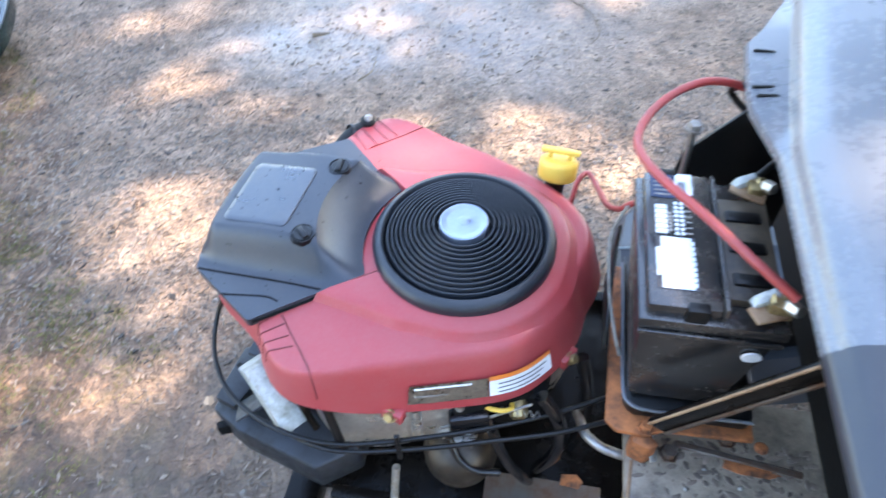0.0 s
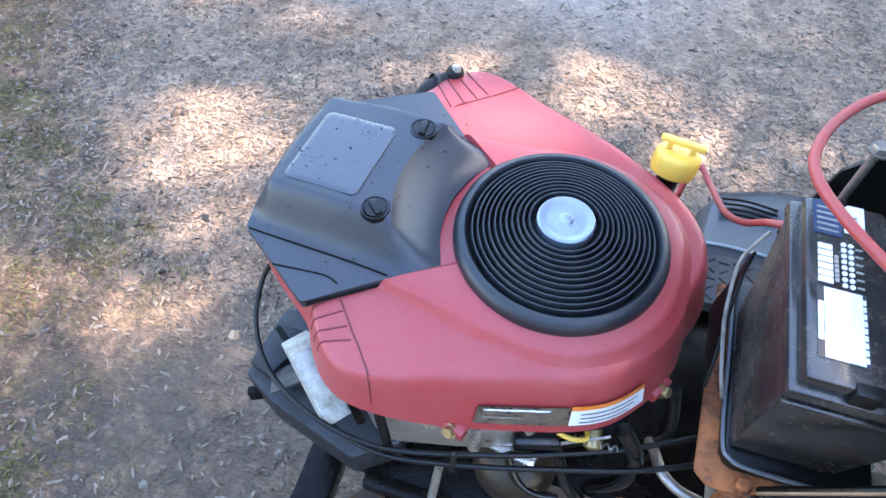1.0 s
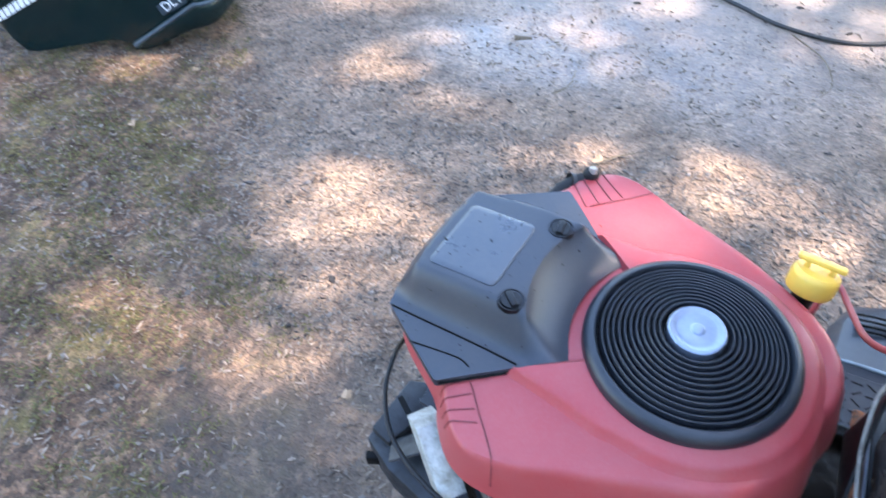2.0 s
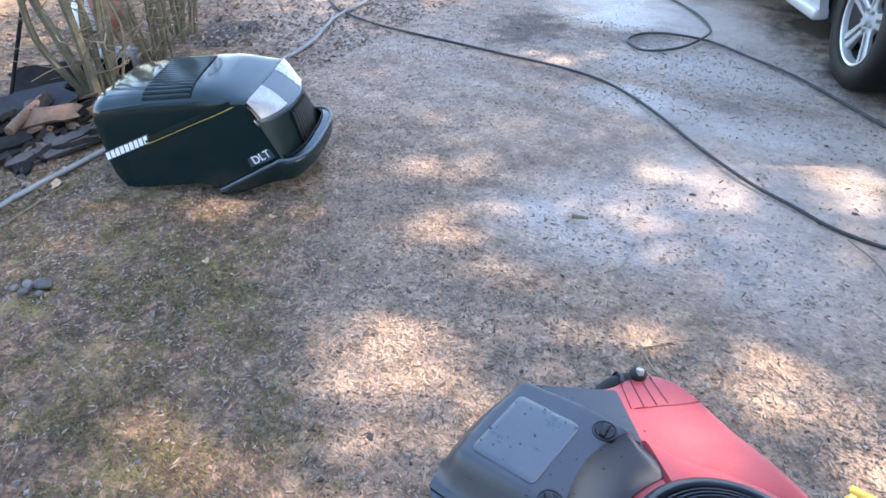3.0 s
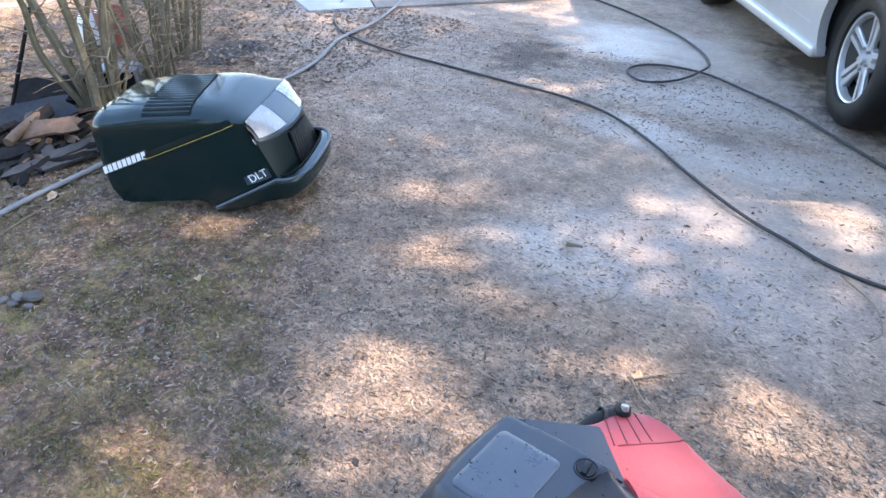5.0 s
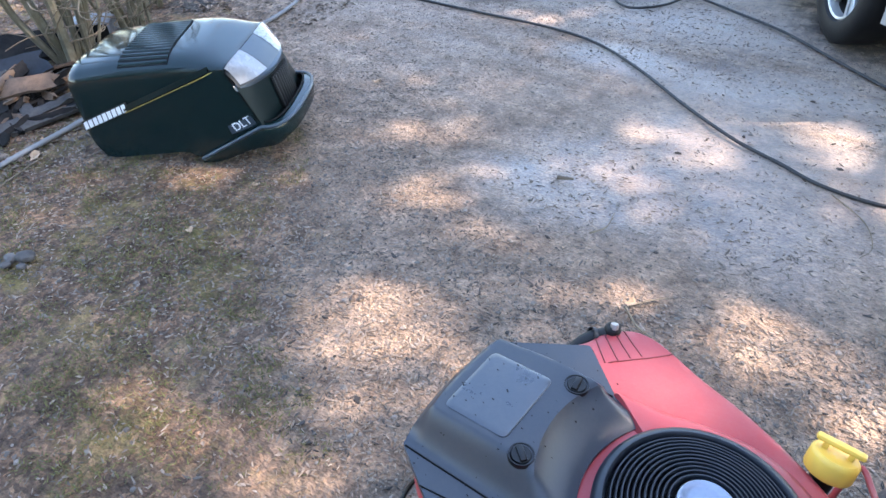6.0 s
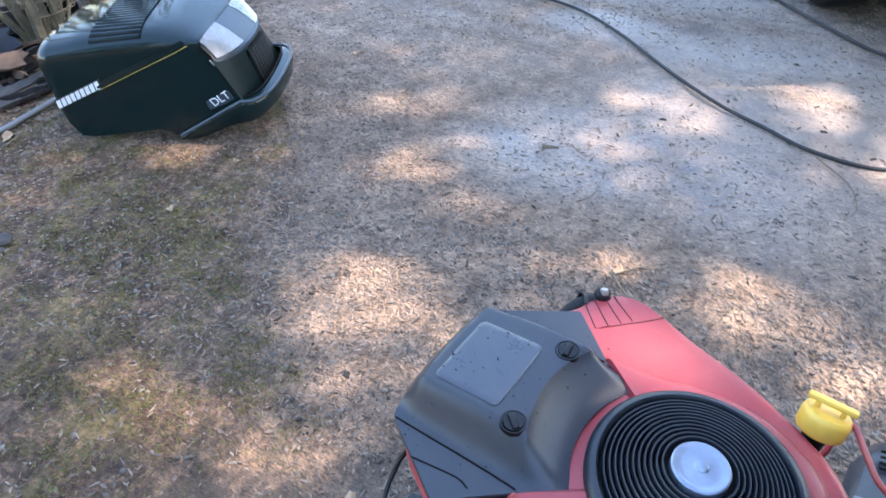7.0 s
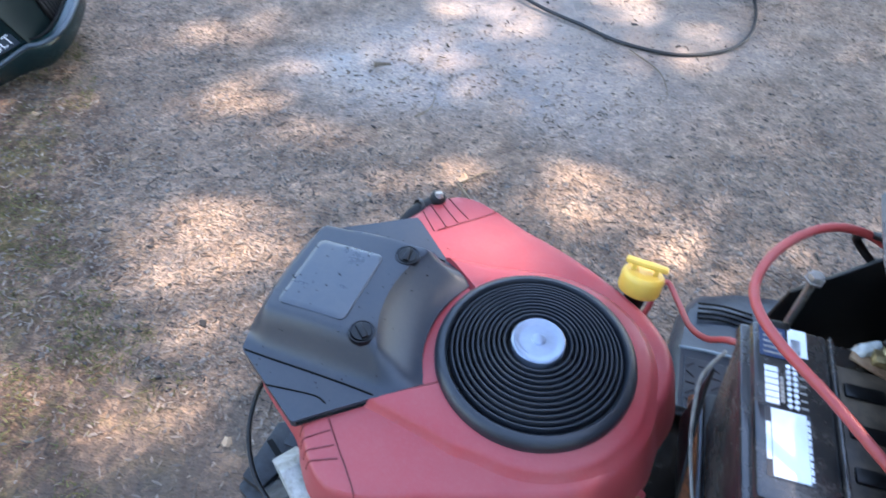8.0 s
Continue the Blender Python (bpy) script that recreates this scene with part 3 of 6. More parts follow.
def patch_on(fn, u0, u1, v0, v1, lift, nu=16, nv=16, corner=0.012, drop=0.004):
    """A thin raised plate with rounded corners that follows a surface."""
    verts, faces = [], []
    cu, cv, hu, hv = (u0 + u1) / 2, (v0 + v1) / 2, abs(u1 - u0) / 2, abs(v1 - v0) / 2
    rings = [0.0, 0.3, 0.6, 0.85, 0.98, 1.0, 1.0]
    outl = []
    for qx, qy, a0 in ((1, 1, 0), (-1, 1, 90), (-1, -1, 180), (1, -1, 270)):
        for s in range(7):
            a = radians(a0 + 90 * s / 6)
            outl.append((qx * (hu - corner) + corner * math.cos(a), qy * (hv - corner) + corner * math.sin(a)))
    verts.append(V(cu, cv, fn(cu, cv) + lift))
    for ri, f in enumerate(rings[1:]):
        for x, y in outl:
            u, v = cu + x * f, cv + y * f
            verts.append(V(u, v, fn(u, v) + (lift if ri < 4 else (lift * 0.6 if ri == 4 else -drop))))
    m = len(outl)
    for a in range(m):
        faces.append((0, 1 + a, 1 + (a + 1) % m))
    for ri in range(len(rings) - 2):
        for a in range(m):
            b = (a + 1) % m
            faces.append((1 + ri * m + a, 1 + (ri + 1) * m + a, 1 + (ri + 1) * m + b, 1 + ri * m + b))
    return mesh_of("plate", verts, faces, 35)


def skirt_label(a0, a1, z0, z1, lift, n=10):
    """A sticker bent round the shroud's skirt between two angles (degrees)."""
    verts, faces = [], []
    for i in range(n + 1):
        a = radians(a0 + (a1 - a0) * i / n)
        for z in (z0, z1):
            r = EDGE_R(a) + lift - 0.0160 * (z - SHROUD_LOW) / 0.055
            verts.append(V(r * math.cos(a), r * math.sin(a), z + 0.4 * lift))
    for i in range(n):
        faces.append((2 * i, 2 * i + 2, 2 * i + 3, 2 * i + 1))
    return mesh_of("label", verts, faces, 60)


engine = thing("engine", "mower engine with red shroud, black filter cover and ribbed fan screen", "engine", ENGINE_M)
shroud = part("shroud", shroud_mesh(), RED, engine, "red satin plastic blower shroud")
part("volute", volute_mesh(), RED, shroud)
cover = part("air_filter_cover", cover_mesh(), BLACK_COVER, engine, "dusty black plastic air filter cover with water drops")
part("panel", patch_on(cover_z, 0.204, 0.288, -0.046, 0.054, 0.0018, drop=0.002, corner=0.008), PANEL_FILM, cover, "grey film panel")
for side in (-1, 1):
    kz = cover_z(0.180, side * 0.058)
    knob = part("knob", lathe([(0.0001, 0.0012), (0.0105, 0.0012), (0.0115, 0.0), (0.0115, -0.008), (0.0130, -0.008), (0.0130, 0.0012), (0.0142, 0.0012), (0.0150, -0.004)], 28), BLACK, cover, "", pose(0.180, side * 0.058, kz))
    part("grip", rbox(-0.0038, 0.0038, -0.0098, 0.0098, 0.0, 0.0046, 0.0014), BLACK, knob, "", pose(0, 0, 0, 0, 0, 8 if side < 0 else 52))
    # stepped ribs on the shroud's front shoulders and the seam behind them
    seam = [(0.196, 0.124), (0.181, 0.139), (0.166, 0.154), (0.155, 0.165), (0.145, 0.174), (0.138, 0.181), (0.132, 0.187), (0.127, 0.192), (0.123, 0.197), (0.120, 0.202), (0.118, 0.2065)]
    wide = 1.0 if side > 0 else 1.12
    for f in (0.14, 0.32, 0.50, 0.66):
        a = Vector((0.194 - 0.062 * f, (0.126 + 0.070 * f) * wide, 0))
        ang = math.atan2((0.155 + 0.055 * f) * wide * side, 0.218 - 0.045 * f)
        b = Vector((math.cos(ang), math.sin(ang) * side, 0)) * (EDGE_R(ang) - 0.006)
        pts = []
        for q in range(9):
            p = a.lerp(b, q / 8)
            pts.append((p.x, side * p.y, shroud_z(p.x, side * p.y)))
        part("groove", tube_mesh("groove", pts, 0.0011, 6, 2), GROOVE, shroud)
    pts = [(u, side * v * wide, shroud_z(u, side * v * wide)) for u, v in seam]
    part("seam", tube_mesh("seam", pts, 0.0010, 6, 4), GROOVE, shroud)
for side in (-1, 1):
    edge = [(0.309 - 0.016 * i, side * 0.1005, cover_z(0.309 - 0.016 * i, side * 0.1005) + 0.0006) for i in range(11)]
    part("seam", tube_mesh("seam", edge, 0.0011, 6, 3), DEEP_BLACK, cover)
    edge = [(cover_bounds(w)[0] - 0.0006, side * w, 0.752) for w in (0.104, 0.115, 0.13, 0.145, 0.157)]
    part("seam", tube_mesh("seam", edge, 0.0022, 6, 3), DEEP_BLACK, cover)
    edge = [(0.262, side * 0.131, cover_z(0.262, 0.131) + 0.0006), (0.240, side * 0.128, cover_z(0.240, 0.128) + 0.0006), (0.205, side * 0.124, cover_z(0.205, 0.124) + 0.0006), (0.190, side * 0.128, cover_z(0.19, 0.128) + 0.0006)]
    if side > 0:
        part("seam", tube_mesh("seam", edge, 0.0009, 6, 3), DEEP_BLACK, cover)
# drops and crumbs on the cover
rng = random.Random(4)
bm = bmesh.new()
for i in range(75):
    u, v = rng.uniform(0.15, 0.30), rng.uniform(-0.125, 0.125)
    s = rng.uniform(0.0004, 0.0009)
    bmesh.ops.create_icosphere(bm, subdivisions=1, radius=1, matrix=Matrix.Translation((u, v, cover_z(u, v) + 0.0022)) @ Matrix.Diagonal((s * rng.uniform(1, 2.2), s, s * 0.6, 1)))
tagged(part("dirt_specks", bm, DEEP_BLACK, cover), kind="stuff")

# rotating fan screen
FAN_M = pose(0.005, -0.005, 0)


def dome(r):
    return 0.7805 + 0.0215 * (1 - (r / 0.095) ** 2)


screen = part("fan_screen", lathe([(0.0285, dome(0.0285) - 0.012), (0.060, dome(0.06) - 0.012), (0.094, 0.770), (0.0960, 0.7800), (0.0985, 0.7828), (0.1025, 0.7822), (0.1078, 0.7770), (0.1092, 0.7720), (0.1092, 0.7600), (0.100, 0.758), (0.090, 0.758)], 112), BLACK_RIM, engine, "black moulded fan screen with concentric ribs", FAN_M)
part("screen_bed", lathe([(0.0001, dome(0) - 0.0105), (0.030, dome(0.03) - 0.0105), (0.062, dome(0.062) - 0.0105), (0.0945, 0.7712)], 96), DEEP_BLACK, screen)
for i in range(11):
    r = 0.0355 + 0.0055 * i
    top = dome(r)
    part("ring", lathe([(r - 0.0017, top - 0.012), (r - 0.0014, top - 0.0012), (r - 0.0006, top), (r + 0.0006, top), (r + 0.0013, top - 0.0012), (r + 0.0017, top - 0.012)], 88), BLACK_RIM, screen)
hub = part("hub", lathe([(0.0001, 0.8040), (0.0052, 0.8040), (0.0064, 0.8034), (0.0074, 0.8020), (0.012, 0.8014), (0.018, 0.8013), (0.0225, 0.8013), (0.0240, 0.8022), (0.0270, 0.8022), (0.0284, 0.8010), (0.0290, 0.786)], 64), HUB_METAL, screen, "pale metal hub cap")

# crankcase and parts below the shroud
def crankcase_mesh():
    verts, faces, n = [], [], 120
    rows = [(0.012, 0.698), (0.010, 0.650), (0.010, 0.592), (0.013, 0.582), (0.024, 0.578), (0.045, 0.576), (0.052, 0.50), (0.10, 0.49)]
    for i in range(n):
        a = -math.pi + 2 * math.pi * i / n
        r = min(EDGE_R(a), 0.242)
        for off, z in rows:
            verts.append(V((r - off) * math.cos(a), (r - off) * math.sin(a), z))
    k = len(rows)
    for i in range(n):
        j = (i + 1) % n
        for p in range(k - 1):
            faces.append((i * k + p, i * k + p + 1, j * k + p + 1, j * k + p))
    return mesh_of("crankcase", verts, faces, 35)


part("crankcase", crankcase_mesh(), ALU, engine, "dull cast aluminium crankcase")
for a in (84, 101):
    part("boss", lathe([(0.0001, 0.036), (0.006, 0.036), (0.007, 0.032), (0.007, -0.034)], 16), ALU, engine, "", pose((EDGE_R(radians(a)) - 0.008) * math.cos(radians(a)), (EDGE_R(radians(a)) - 0.008) * math.sin(radians(a)), 0.632))
# black boxes stand in for the shade in the hollow below the shroud
part("void_shade", rbox(-0.052, 0.048, -0.030, 0.010, 0.592, 0.668, 0.008), DEEP_BLACK, engine, "", pose(-0.062, 0.132, 0, 0, 0, 31))
part("void_shade", rbox(-0.125, -0.085, 0.070, 0.120, 0.600, 0.655, 0.008), DEEP_BLACK, engine)
part("starter_cone", lathe([(0.001, 0.050), (0.018, 0.048), (0.034, 0.040), (0.044, 0.024), (0.049, 0.0), (0.044, -0.03), (0.028, -0.055), (0.001, -0.06)], 32), CONE, engine, "oily brown-black starter end", pose(-0.028, 0.150, 0.535, -18, 6, 0))
part("clip", rbox(-0.003, 0.003, -0.002, 0.003, -0.030, 0.030, 0.001, 1), BLACK, engine, "", pose(0.030, 0.207, 0.632))
for i in range(5):
    part("fin", rbox(0.10, 0.250, -0.146, 0.146, 0.545 + 0.025 * i, 0.551 + 0.025 * i, 0.002), GUARD, engine)
for a in (78, 155):
    ra = radians(a)
    r = EDGE_R(ra)
    boss = part("shroud_lug", rbox(-0.014, 0.014, -0.010, 0.005, -0.010, 0.008, 0.003), RED, shroud, "", pose(r * math.cos(ra), r * math.sin(ra), 0.674, 0, 0, a - 90))
    part("screw", lathe([(0.0001, 0.006), (0.005, 0.006), (0.0058, 0.0045), (0.0058, 0.0), (0.0085, 0.0), (0.0085, -0.002)], 12), BRASS, shroud, "brassy flange bolt", pose((r + 0.005) * math.cos(ra), (r + 0.005) * math.sin(ra), 0.677, 55, 0, a + 90))
label_w = part("warning_label", skirt_label(113.4, 143, 0.690, 0.712, 0.0030), PAPER, shroud, "white warning sticker with orange band")
part("orange_band", skirt_label(113.4, 143, 0.7122, 0.7185, 0.0032), ORANGE_PRINT, label_w)
for i in range(3):
    part("print_bar", skirt_label(117, 136 + i * 2, 0.694 + 0.006 * i, 0.6956 + 0.006 * i, 0.0036), INK, label_w)
plate = part("foil_label", skirt_label(83, 113, 0.690, 0.7170, 0.0030), DARK_FOIL, shroud, "dark metallic rating sticker")
part("print_bar", skirt_label(85, 106, 0.7110, 0.7138, 0.0036), PAPER, plate)
part("print_bar", skirt_label(85, 97, 0.7005, 0.7022, 0.0036), PALE_EDGE, plate)
# oil filler with yellow cap, and the yellow dipstick ring
CAP = V(0.522, 0.880, 0.0)
filler = thing("oil_filler", "yellow oil filler cap on a black tube", "oil cap", pose(CAP.x, CAP.y, 0.0))
part("tube", tube_mesh("tube", [(-0.03, -0.09, 0.50), (-0.012, -0.03, 0.63), (0, 0, 0.742)], 0.013, 14), BLACK, filler)
CAPM = pose(0, 0, 0.747, -20, 4, 0)
cap = part("cap", lathe([(0.0001, 0.026), (0.0225, 0.026), (0.0250, 0.0235), (0.0258, 0.019), (0.0258, 0.003), (0.0245, 0.0), (0.012, 0.0)], 40), YELLOW, filler, "", CAPM)
part("grip", rbox(-0.0255, 0.0255, -0.006, 0.006, 0.033, 0.040, 0.003), YELLOW, cap, "", pose(0, 0, 0, 0, 0, -6))
for d in (-0.013, 0.013):
    part("grip_post", rbox(d - 0.003, d + 0.003, -0.0025, 0.0025, 0.024, 0.036, 0.001), YELLOW, cap, "", pose(0, 0, 0, 0, 0, -6))
part("dipstick_ring", tube_mesh("dipstick_ring", [(0.020 * math.cos(a) - 0.068, 0.134 + 0.011 * math.sin(a), 0.652 + 0.004 * math.sin(a)) for a in [i * math.pi / 6 for i in range(13)]], 0.0028, 8, 3), YELLOW, engine, "yellow dipstick ring")
# breather elbow at the far front
def in_engine(x, y, z):
    return tuple(ENGINE_M.inverted() @ Vector((x, y, z)))


elbow = part("breather_elbow", tube_mesh("breather_elbow", [in_engine(*p) for p in ((0.198, 0.900, 0.700), (0.205, 0.917, 0.722), (0.214, 0.934, 0.732), (0.224, 0.947, 0.735), (0.233, 0.956, 0.736))], 0.0105, 16, 6), RUBBER, engine, "black rubber elbow with a steel clamp")
part("ball_end", lathe([(0.0001, 0.0125), (0.006, 0.0115), (0.0105, 0.007), (0.0122, 0.0), (0.0105, -0.007), (0.006, -0.0115), (0.0001, -0.0125)], 20), RUBBER, elbow, "", pose(*in_engine(0.241, 0.963, 0.742)))
part("ball_cap", lathe([(0.0001, 0.004), (0.0050, 0.0035), (0.0058, 0.0), (0.0058, -0.004)], 16), STEEL, elbow, "dull steel end cap", pose(*in_engine(0.243, 0.962, 0.753), 18, 12, 0))
part("clamp", lathe([(0.0108, -0.003), (0.0120, -0.003), (0.0120, 0.003), (0.0108, 0.003)], 20), BLACK_RIM, elbow, "", pose(*in_engine(0.220, 0.944, 0.738), 70, 0, 135))

# muffler guard, corroded alloy block and strut at the near front corner
def to_engine(x, y):
    p = ENGINE_M.inverted() @ Vector((x, y, 0))
    return (p.x, p.y)


guard = part("muffler_guard", prism([to_engine(x, y) for x, y in ((0.082, 0.586), (0.130, 0.560), (0.250, 0.525), (0.300, 0.560), (0.30, 0.66), (0.16, 0.70), (0.098, 0.690), (0.088, 0.640))], 0.455, 0.520, 0.004), GUARD, engine, "dusty grey sheet metal muffler guard")
part("tab", prism([to_engine(x, y) for x, y in ((0.086, 0.596), (0.118, 0.586), (0.140, 0.640), (0.128, 0.690), (0.098, 0.680))], 0.520, 0.536, 0.003), GUARD, guard)
part("slot", rbox(-0.016, 0.016, -0.004, 0.004, 0, 0.001, 0), DEEP_BLACK, guard, "", pose(*to_engine(0.112, 0.642), 0.5362, 0, 0, 150))
part("guard_end", rbox(-0.010, 0.010, -0.006, 0.006, -0.012, 0.012, 0.003), DEEP_BLACK, guard, "", pose(*to_engine(0.094, 0.576), 0.485, 0, 0, 30))
part("fold", rbox(-0.03, 0.03, -0.022, 0.022, -0.002, 0.002, 0.001, 1), GUARD, guard, "folded sheet flap", pose(*to_engine(0.150, 0.594), 0.545, 30, 15, 40))
part("alloy_block", rbox(-0.017, 0.015, -0.026, 0.026, -0.052, 0.040, 0.002), CORRODED, engine, "corroded white alloy bracket", (lambda a, b: Matrix.Translation((a + b) / 2) @ (b - a).to_track_quat("Z", "Y").to_matrix().to_4x4())(Vector((*to_engine(0.185, 0.585), 0.662)), Vector((*to_engine(0.232, 0.546), 0.598))))
part("stub", tube_mesh("stub", [(*to_engine(0.235, 0.566), 0.675), (*to_engine(0.250, 0.553), 0.64), (*to_engine(0.262, 0.545), 0.605)], 0.005, 8, 3), FRAME, engine)
part("strut", tube_mesh("strut", [(*to_engine(0.288, 0.540), 0.680), (*to_engine(0.298, 0.528), 0.645), (*to_engine(0.304, 0.522), 0.610)], 0.0055, 10, 3), BLACK, engine)


# hoses, bracket and fittings under the engine's near side
for pts, r in (([(0.470, 0.575, 0.640), (0.485, 0.560, 0.600), (0.500, 0.556, 0.560), (0.520, 0.560, 0.510), (0.530, 0.58, 0.45)], 0.007), ([(0.530, 0.600, 0.660), (0.552, 0.592, 0.625), (0.560, 0.588, 0.580), (0.556, 0.590, 0.52), (0.54, 0.60, 0.45)], 0.009), ([(0.425, 0.560, 0.600), (0.440, 0.545, 0.575), (0.462, 0.540, 0.560), (0.490, 0.545, 0.552)], 0.005), ([(0.575, 0.66, 0.66), (0.590, 0.645, 0.60), (0.592, 0.64, 0.52), (0.585, 0.64, 0.45)], 0.008)):
    part("hose", tube_mesh("hose", [in_engine(*p) for p in pts], r, 12, 6), WET_BLACK, engine, "wet black rubber hose")
part("bracket", prism([to_engine(x, y) for x, y in ((0.395, 0.566), (0.455, 0.556), (0.462, 0.585), (0.400, 0.60))], 0.586, 0.592, 0.002), ALU, engine, "dull metal bracket plate")
part("side_box", rbox(-0.024, 0.024, -0.012, 0.012, -0.022, 0.022, 0.004), WET_BLACK, engine, "", pose(*in_engine(0.448, 0.572, 0.632), 0, 0, 22))
part("fitting", lathe([(0.0001, 0.012), (0.009, 0.012), (0.011, 0.008), (0.011, -0.008), (0.006, -0.012), (0.0001, -0.012)], 12), BRASS, engine, "small brass fitting", pose(*in_engine(0.505, 0.590, 0.640), 60, 0, 20))
part("spring", tube_mesh("spring", [in_engine(0.475 + 0.0022 * i, 0.583 + 0.004 * math.cos(i * 1.6), 0.645 + 0.004 * math.sin(i * 1.6)) for i in range(26)], 0.0009, 5, 2), STEEL, engine)
part("link_rod", tube_mesh("link_rod", [in_engine(*p) for p in ((0.415, 0.560, 0.622), (0.455, 0.566, 0.640), (0.520, 0.592, 0.652))], 0.0018, 6, 3), STEEL, engine)


# ---- mower chassis ----
chassis = thing("mower_chassis", "black ride-on mower frame with rusted plates, tyres and footrest", "ride-on mower")
part("frame_rail", rbox(0.26, 1.55, 0.515, 0.535, 0.36, 0.45, 0.004), FRAME, chassis)
part("frame_rail", rbox(0.26, 1.55, 0.905, 0.925, 0.36, 0.45, 0.004), FRAME, chassis)
part("engine_deck", rbox(0.24, 0.86, 0.536, 0.904, 0.420, 0.434, 0.003), FRAME, chassis, "oily black steel deck plate")
part("cross_bar", tube_mesh("cross_bar", [(0.20, 0.47, 0.33), (0.30, 0.505, 0.36), (0.42, 0.512, 0.40), (0.52, 0.51, 0.40)], 0.011, 12), FRAME, chassis)
part("tie_rod", tube_mesh("tie_rod", [(0.352, 0.552, 0.50), (0.350, 0.52, 0.435), (0.345, 0.48, 0.36), (0.338, 0.43, 0.27)], 0.0055, 12, r_end=0.0065), STEEL, chassis, "scratched steel rod")
part("steering_arm", rbox(-0.10, 0.10, -0.014, 0.014, -0.006, 0.006, 0.003), WORN_STEEL, chassis, "", pose(0.275, 0.515, 0.42, 0, 25, 62))
part("axle", rbox(0.12, 0.18, 0.40, 1.06, 0.17, 0.22, 0.006), FRAME, chassis)
part("side_plate", rbox(0.47, 0.63, 0.500, 0.590, 0.434, 0.440, 0.002), WORN_STEEL, chassis, "greasy worn steel plate with rust patches")


def tyre_profile(r, w, rim):
    h = w / 2
    return [(rim, -h * 0.75), (rim * 1.06, -h * 0.98), (r * 0.80, -h * 1.06), (r * 0.93, -h * 0.98), (r * 0.985, -h * 0.80), (r, -h * 0.45), (r, h * 0.45), (r * 0.985, h * 0.80), (r * 0.93, h * 0.98), (r * 0.80, h * 1.06), (rim * 1.06, h * 0.98), (rim, h * 0.75)]


def mower_wheel(x, y, r, w, turn):
    wheel = part("wheel", lathe([(0.001, -0.02), (0.04, -0.02), (0.05, -0.035), (r * 0.5, -0.035), (r * 0.55, -w * 0.38), (r * 0.55, w * 0.38), (r * 0.5, 0.035), (0.05, 0.035), (0.04, 0.02), (0.001, 0.02)], 32), GREY_METAL, chassis, "", pose(x, y, r, 90, 0, turn))
    tyre = part("tyre", lathe(tyre_profile(r, w, r * 0.54), 48), RUBBER, wheel)
    tv, tf = [], []
    count = int(2 * math.pi * r / 0.045)
    for i in range(count):
        for side in (-1, 1):
            m = pose(0, 0, 0, 0, 0, 360 * (i + 0.25 * side) / count)
            o = len(tv)
            lo, hi = sorted((0.06 * w * side, 0.46 * w * side))
            skew = 0.018 * side
            for x in (r - 0.004, r + 0.007):
                k = 0.010 if x < r else 0.008
                tv += [m @ V(x, -k, lo), m @ V(x, k, lo), m @ V(x - 0.006, k + skew, hi), m @ V(x - 0.006, -k + skew, hi)]
            tf += [tuple(o + e for e in q) for q in ((4, 5, 6, 7), (0, 1, 5, 4), (1, 2, 6, 5), (2, 3, 7, 6), (3, 0, 4, 7))]
    tagged(part("tread", mesh_of("tread", tv, tf, 0), RUBBER, wheel, "black rubber tread blocks", smooth=0), kind="stuff")
    return wheel


mower_wheel(0.150, 0.418, 0.176, 0.130, 12)
mower_wheel(0.150, 1.030, 0.176, 0.130, 12)
mower_wheel(1.28, 0.30, 0.255, 0.24, 0)
mower_wheel(1.28, 1.12, 0.255, 0.24, 0)

# footrest on the far side: grey moulded fender with slots and a rubber tread
def fender_mesh():
    sec = [(0.860, 0.20), (0.875, 0.300), (0.885, 0.325), (0.925, 0.330), (0.932, 0.352), (0.940, 0.360), (1.085, 0.360), (1.100, 0.368), (1.115, 0.362), (1.20, 0.362), (1.255, 0.352), (1.29, 0.33), (1.30, 0.28)]
    verts, faces = [], []
    k = len(sec)
    xs = [0.655, 0.660, 0.672, 0.70, 0.78, 0.86, 0.95, 1.06, 1.12]
    for i, x in enumerate(xs):
        lift = 0.12 * step(0.80, 1.12, x)
        inn = (0.035, 0.012, 0.0)[min(i, 2)]
        for y, z in sec:
            round_off = 0.05 * step(1.15, 1.30, y) * (1 - step(0.655, 0.80, x))
            verts.append(V(x + round_off, y, z + lift - inn - round_off * 0.6))
    for i in range(len(xs) - 1):
        for p in range(k - 1):
            faces.append((i * k + p, (i + 1) * k + p, (i + 1) * k + p + 1, i * k + p + 1))
    faces.append(tuple(range(k)))
    return mesh_of("footrest", verts, faces, 35)


foot = part("footrest", fender_mesh(), FOOT_RUBBER, chassis, "grey moulded footrest with chevron tread")
tread = part("tread_mat", rbox(0.680, 0.790, 0.944, 1.084, 0.3595, 0.3635, 0.001, 1), FOOT_RUBBER, foot, "grey rubber tread mat")
for i in range(5):
    for j in range(7):
        part("tread_groove", rbox(-0.0085, 0.0085, -0.0013, 0.0013, 0, 0.0012, 0.0003, 1), DEEP_BLACK, tread, "", pose(0.690 + 0.022 * i, 0.954 + 0.019 * j, 0.3632, 0, 0, (38, -4, -38)[(i + j) % 3]))
for i in range(4):
    part("slot", tube_mesh("slot", [(0.700, 1.180 + 0.012 * i, 0.3625), (0.745, 1.186 + 0.012 * i, 0.3632), (0.80, 1.180 + 0.012 * i, 0.3640)], 0.0022, 6, 3), DEEP_BLACK, foot)
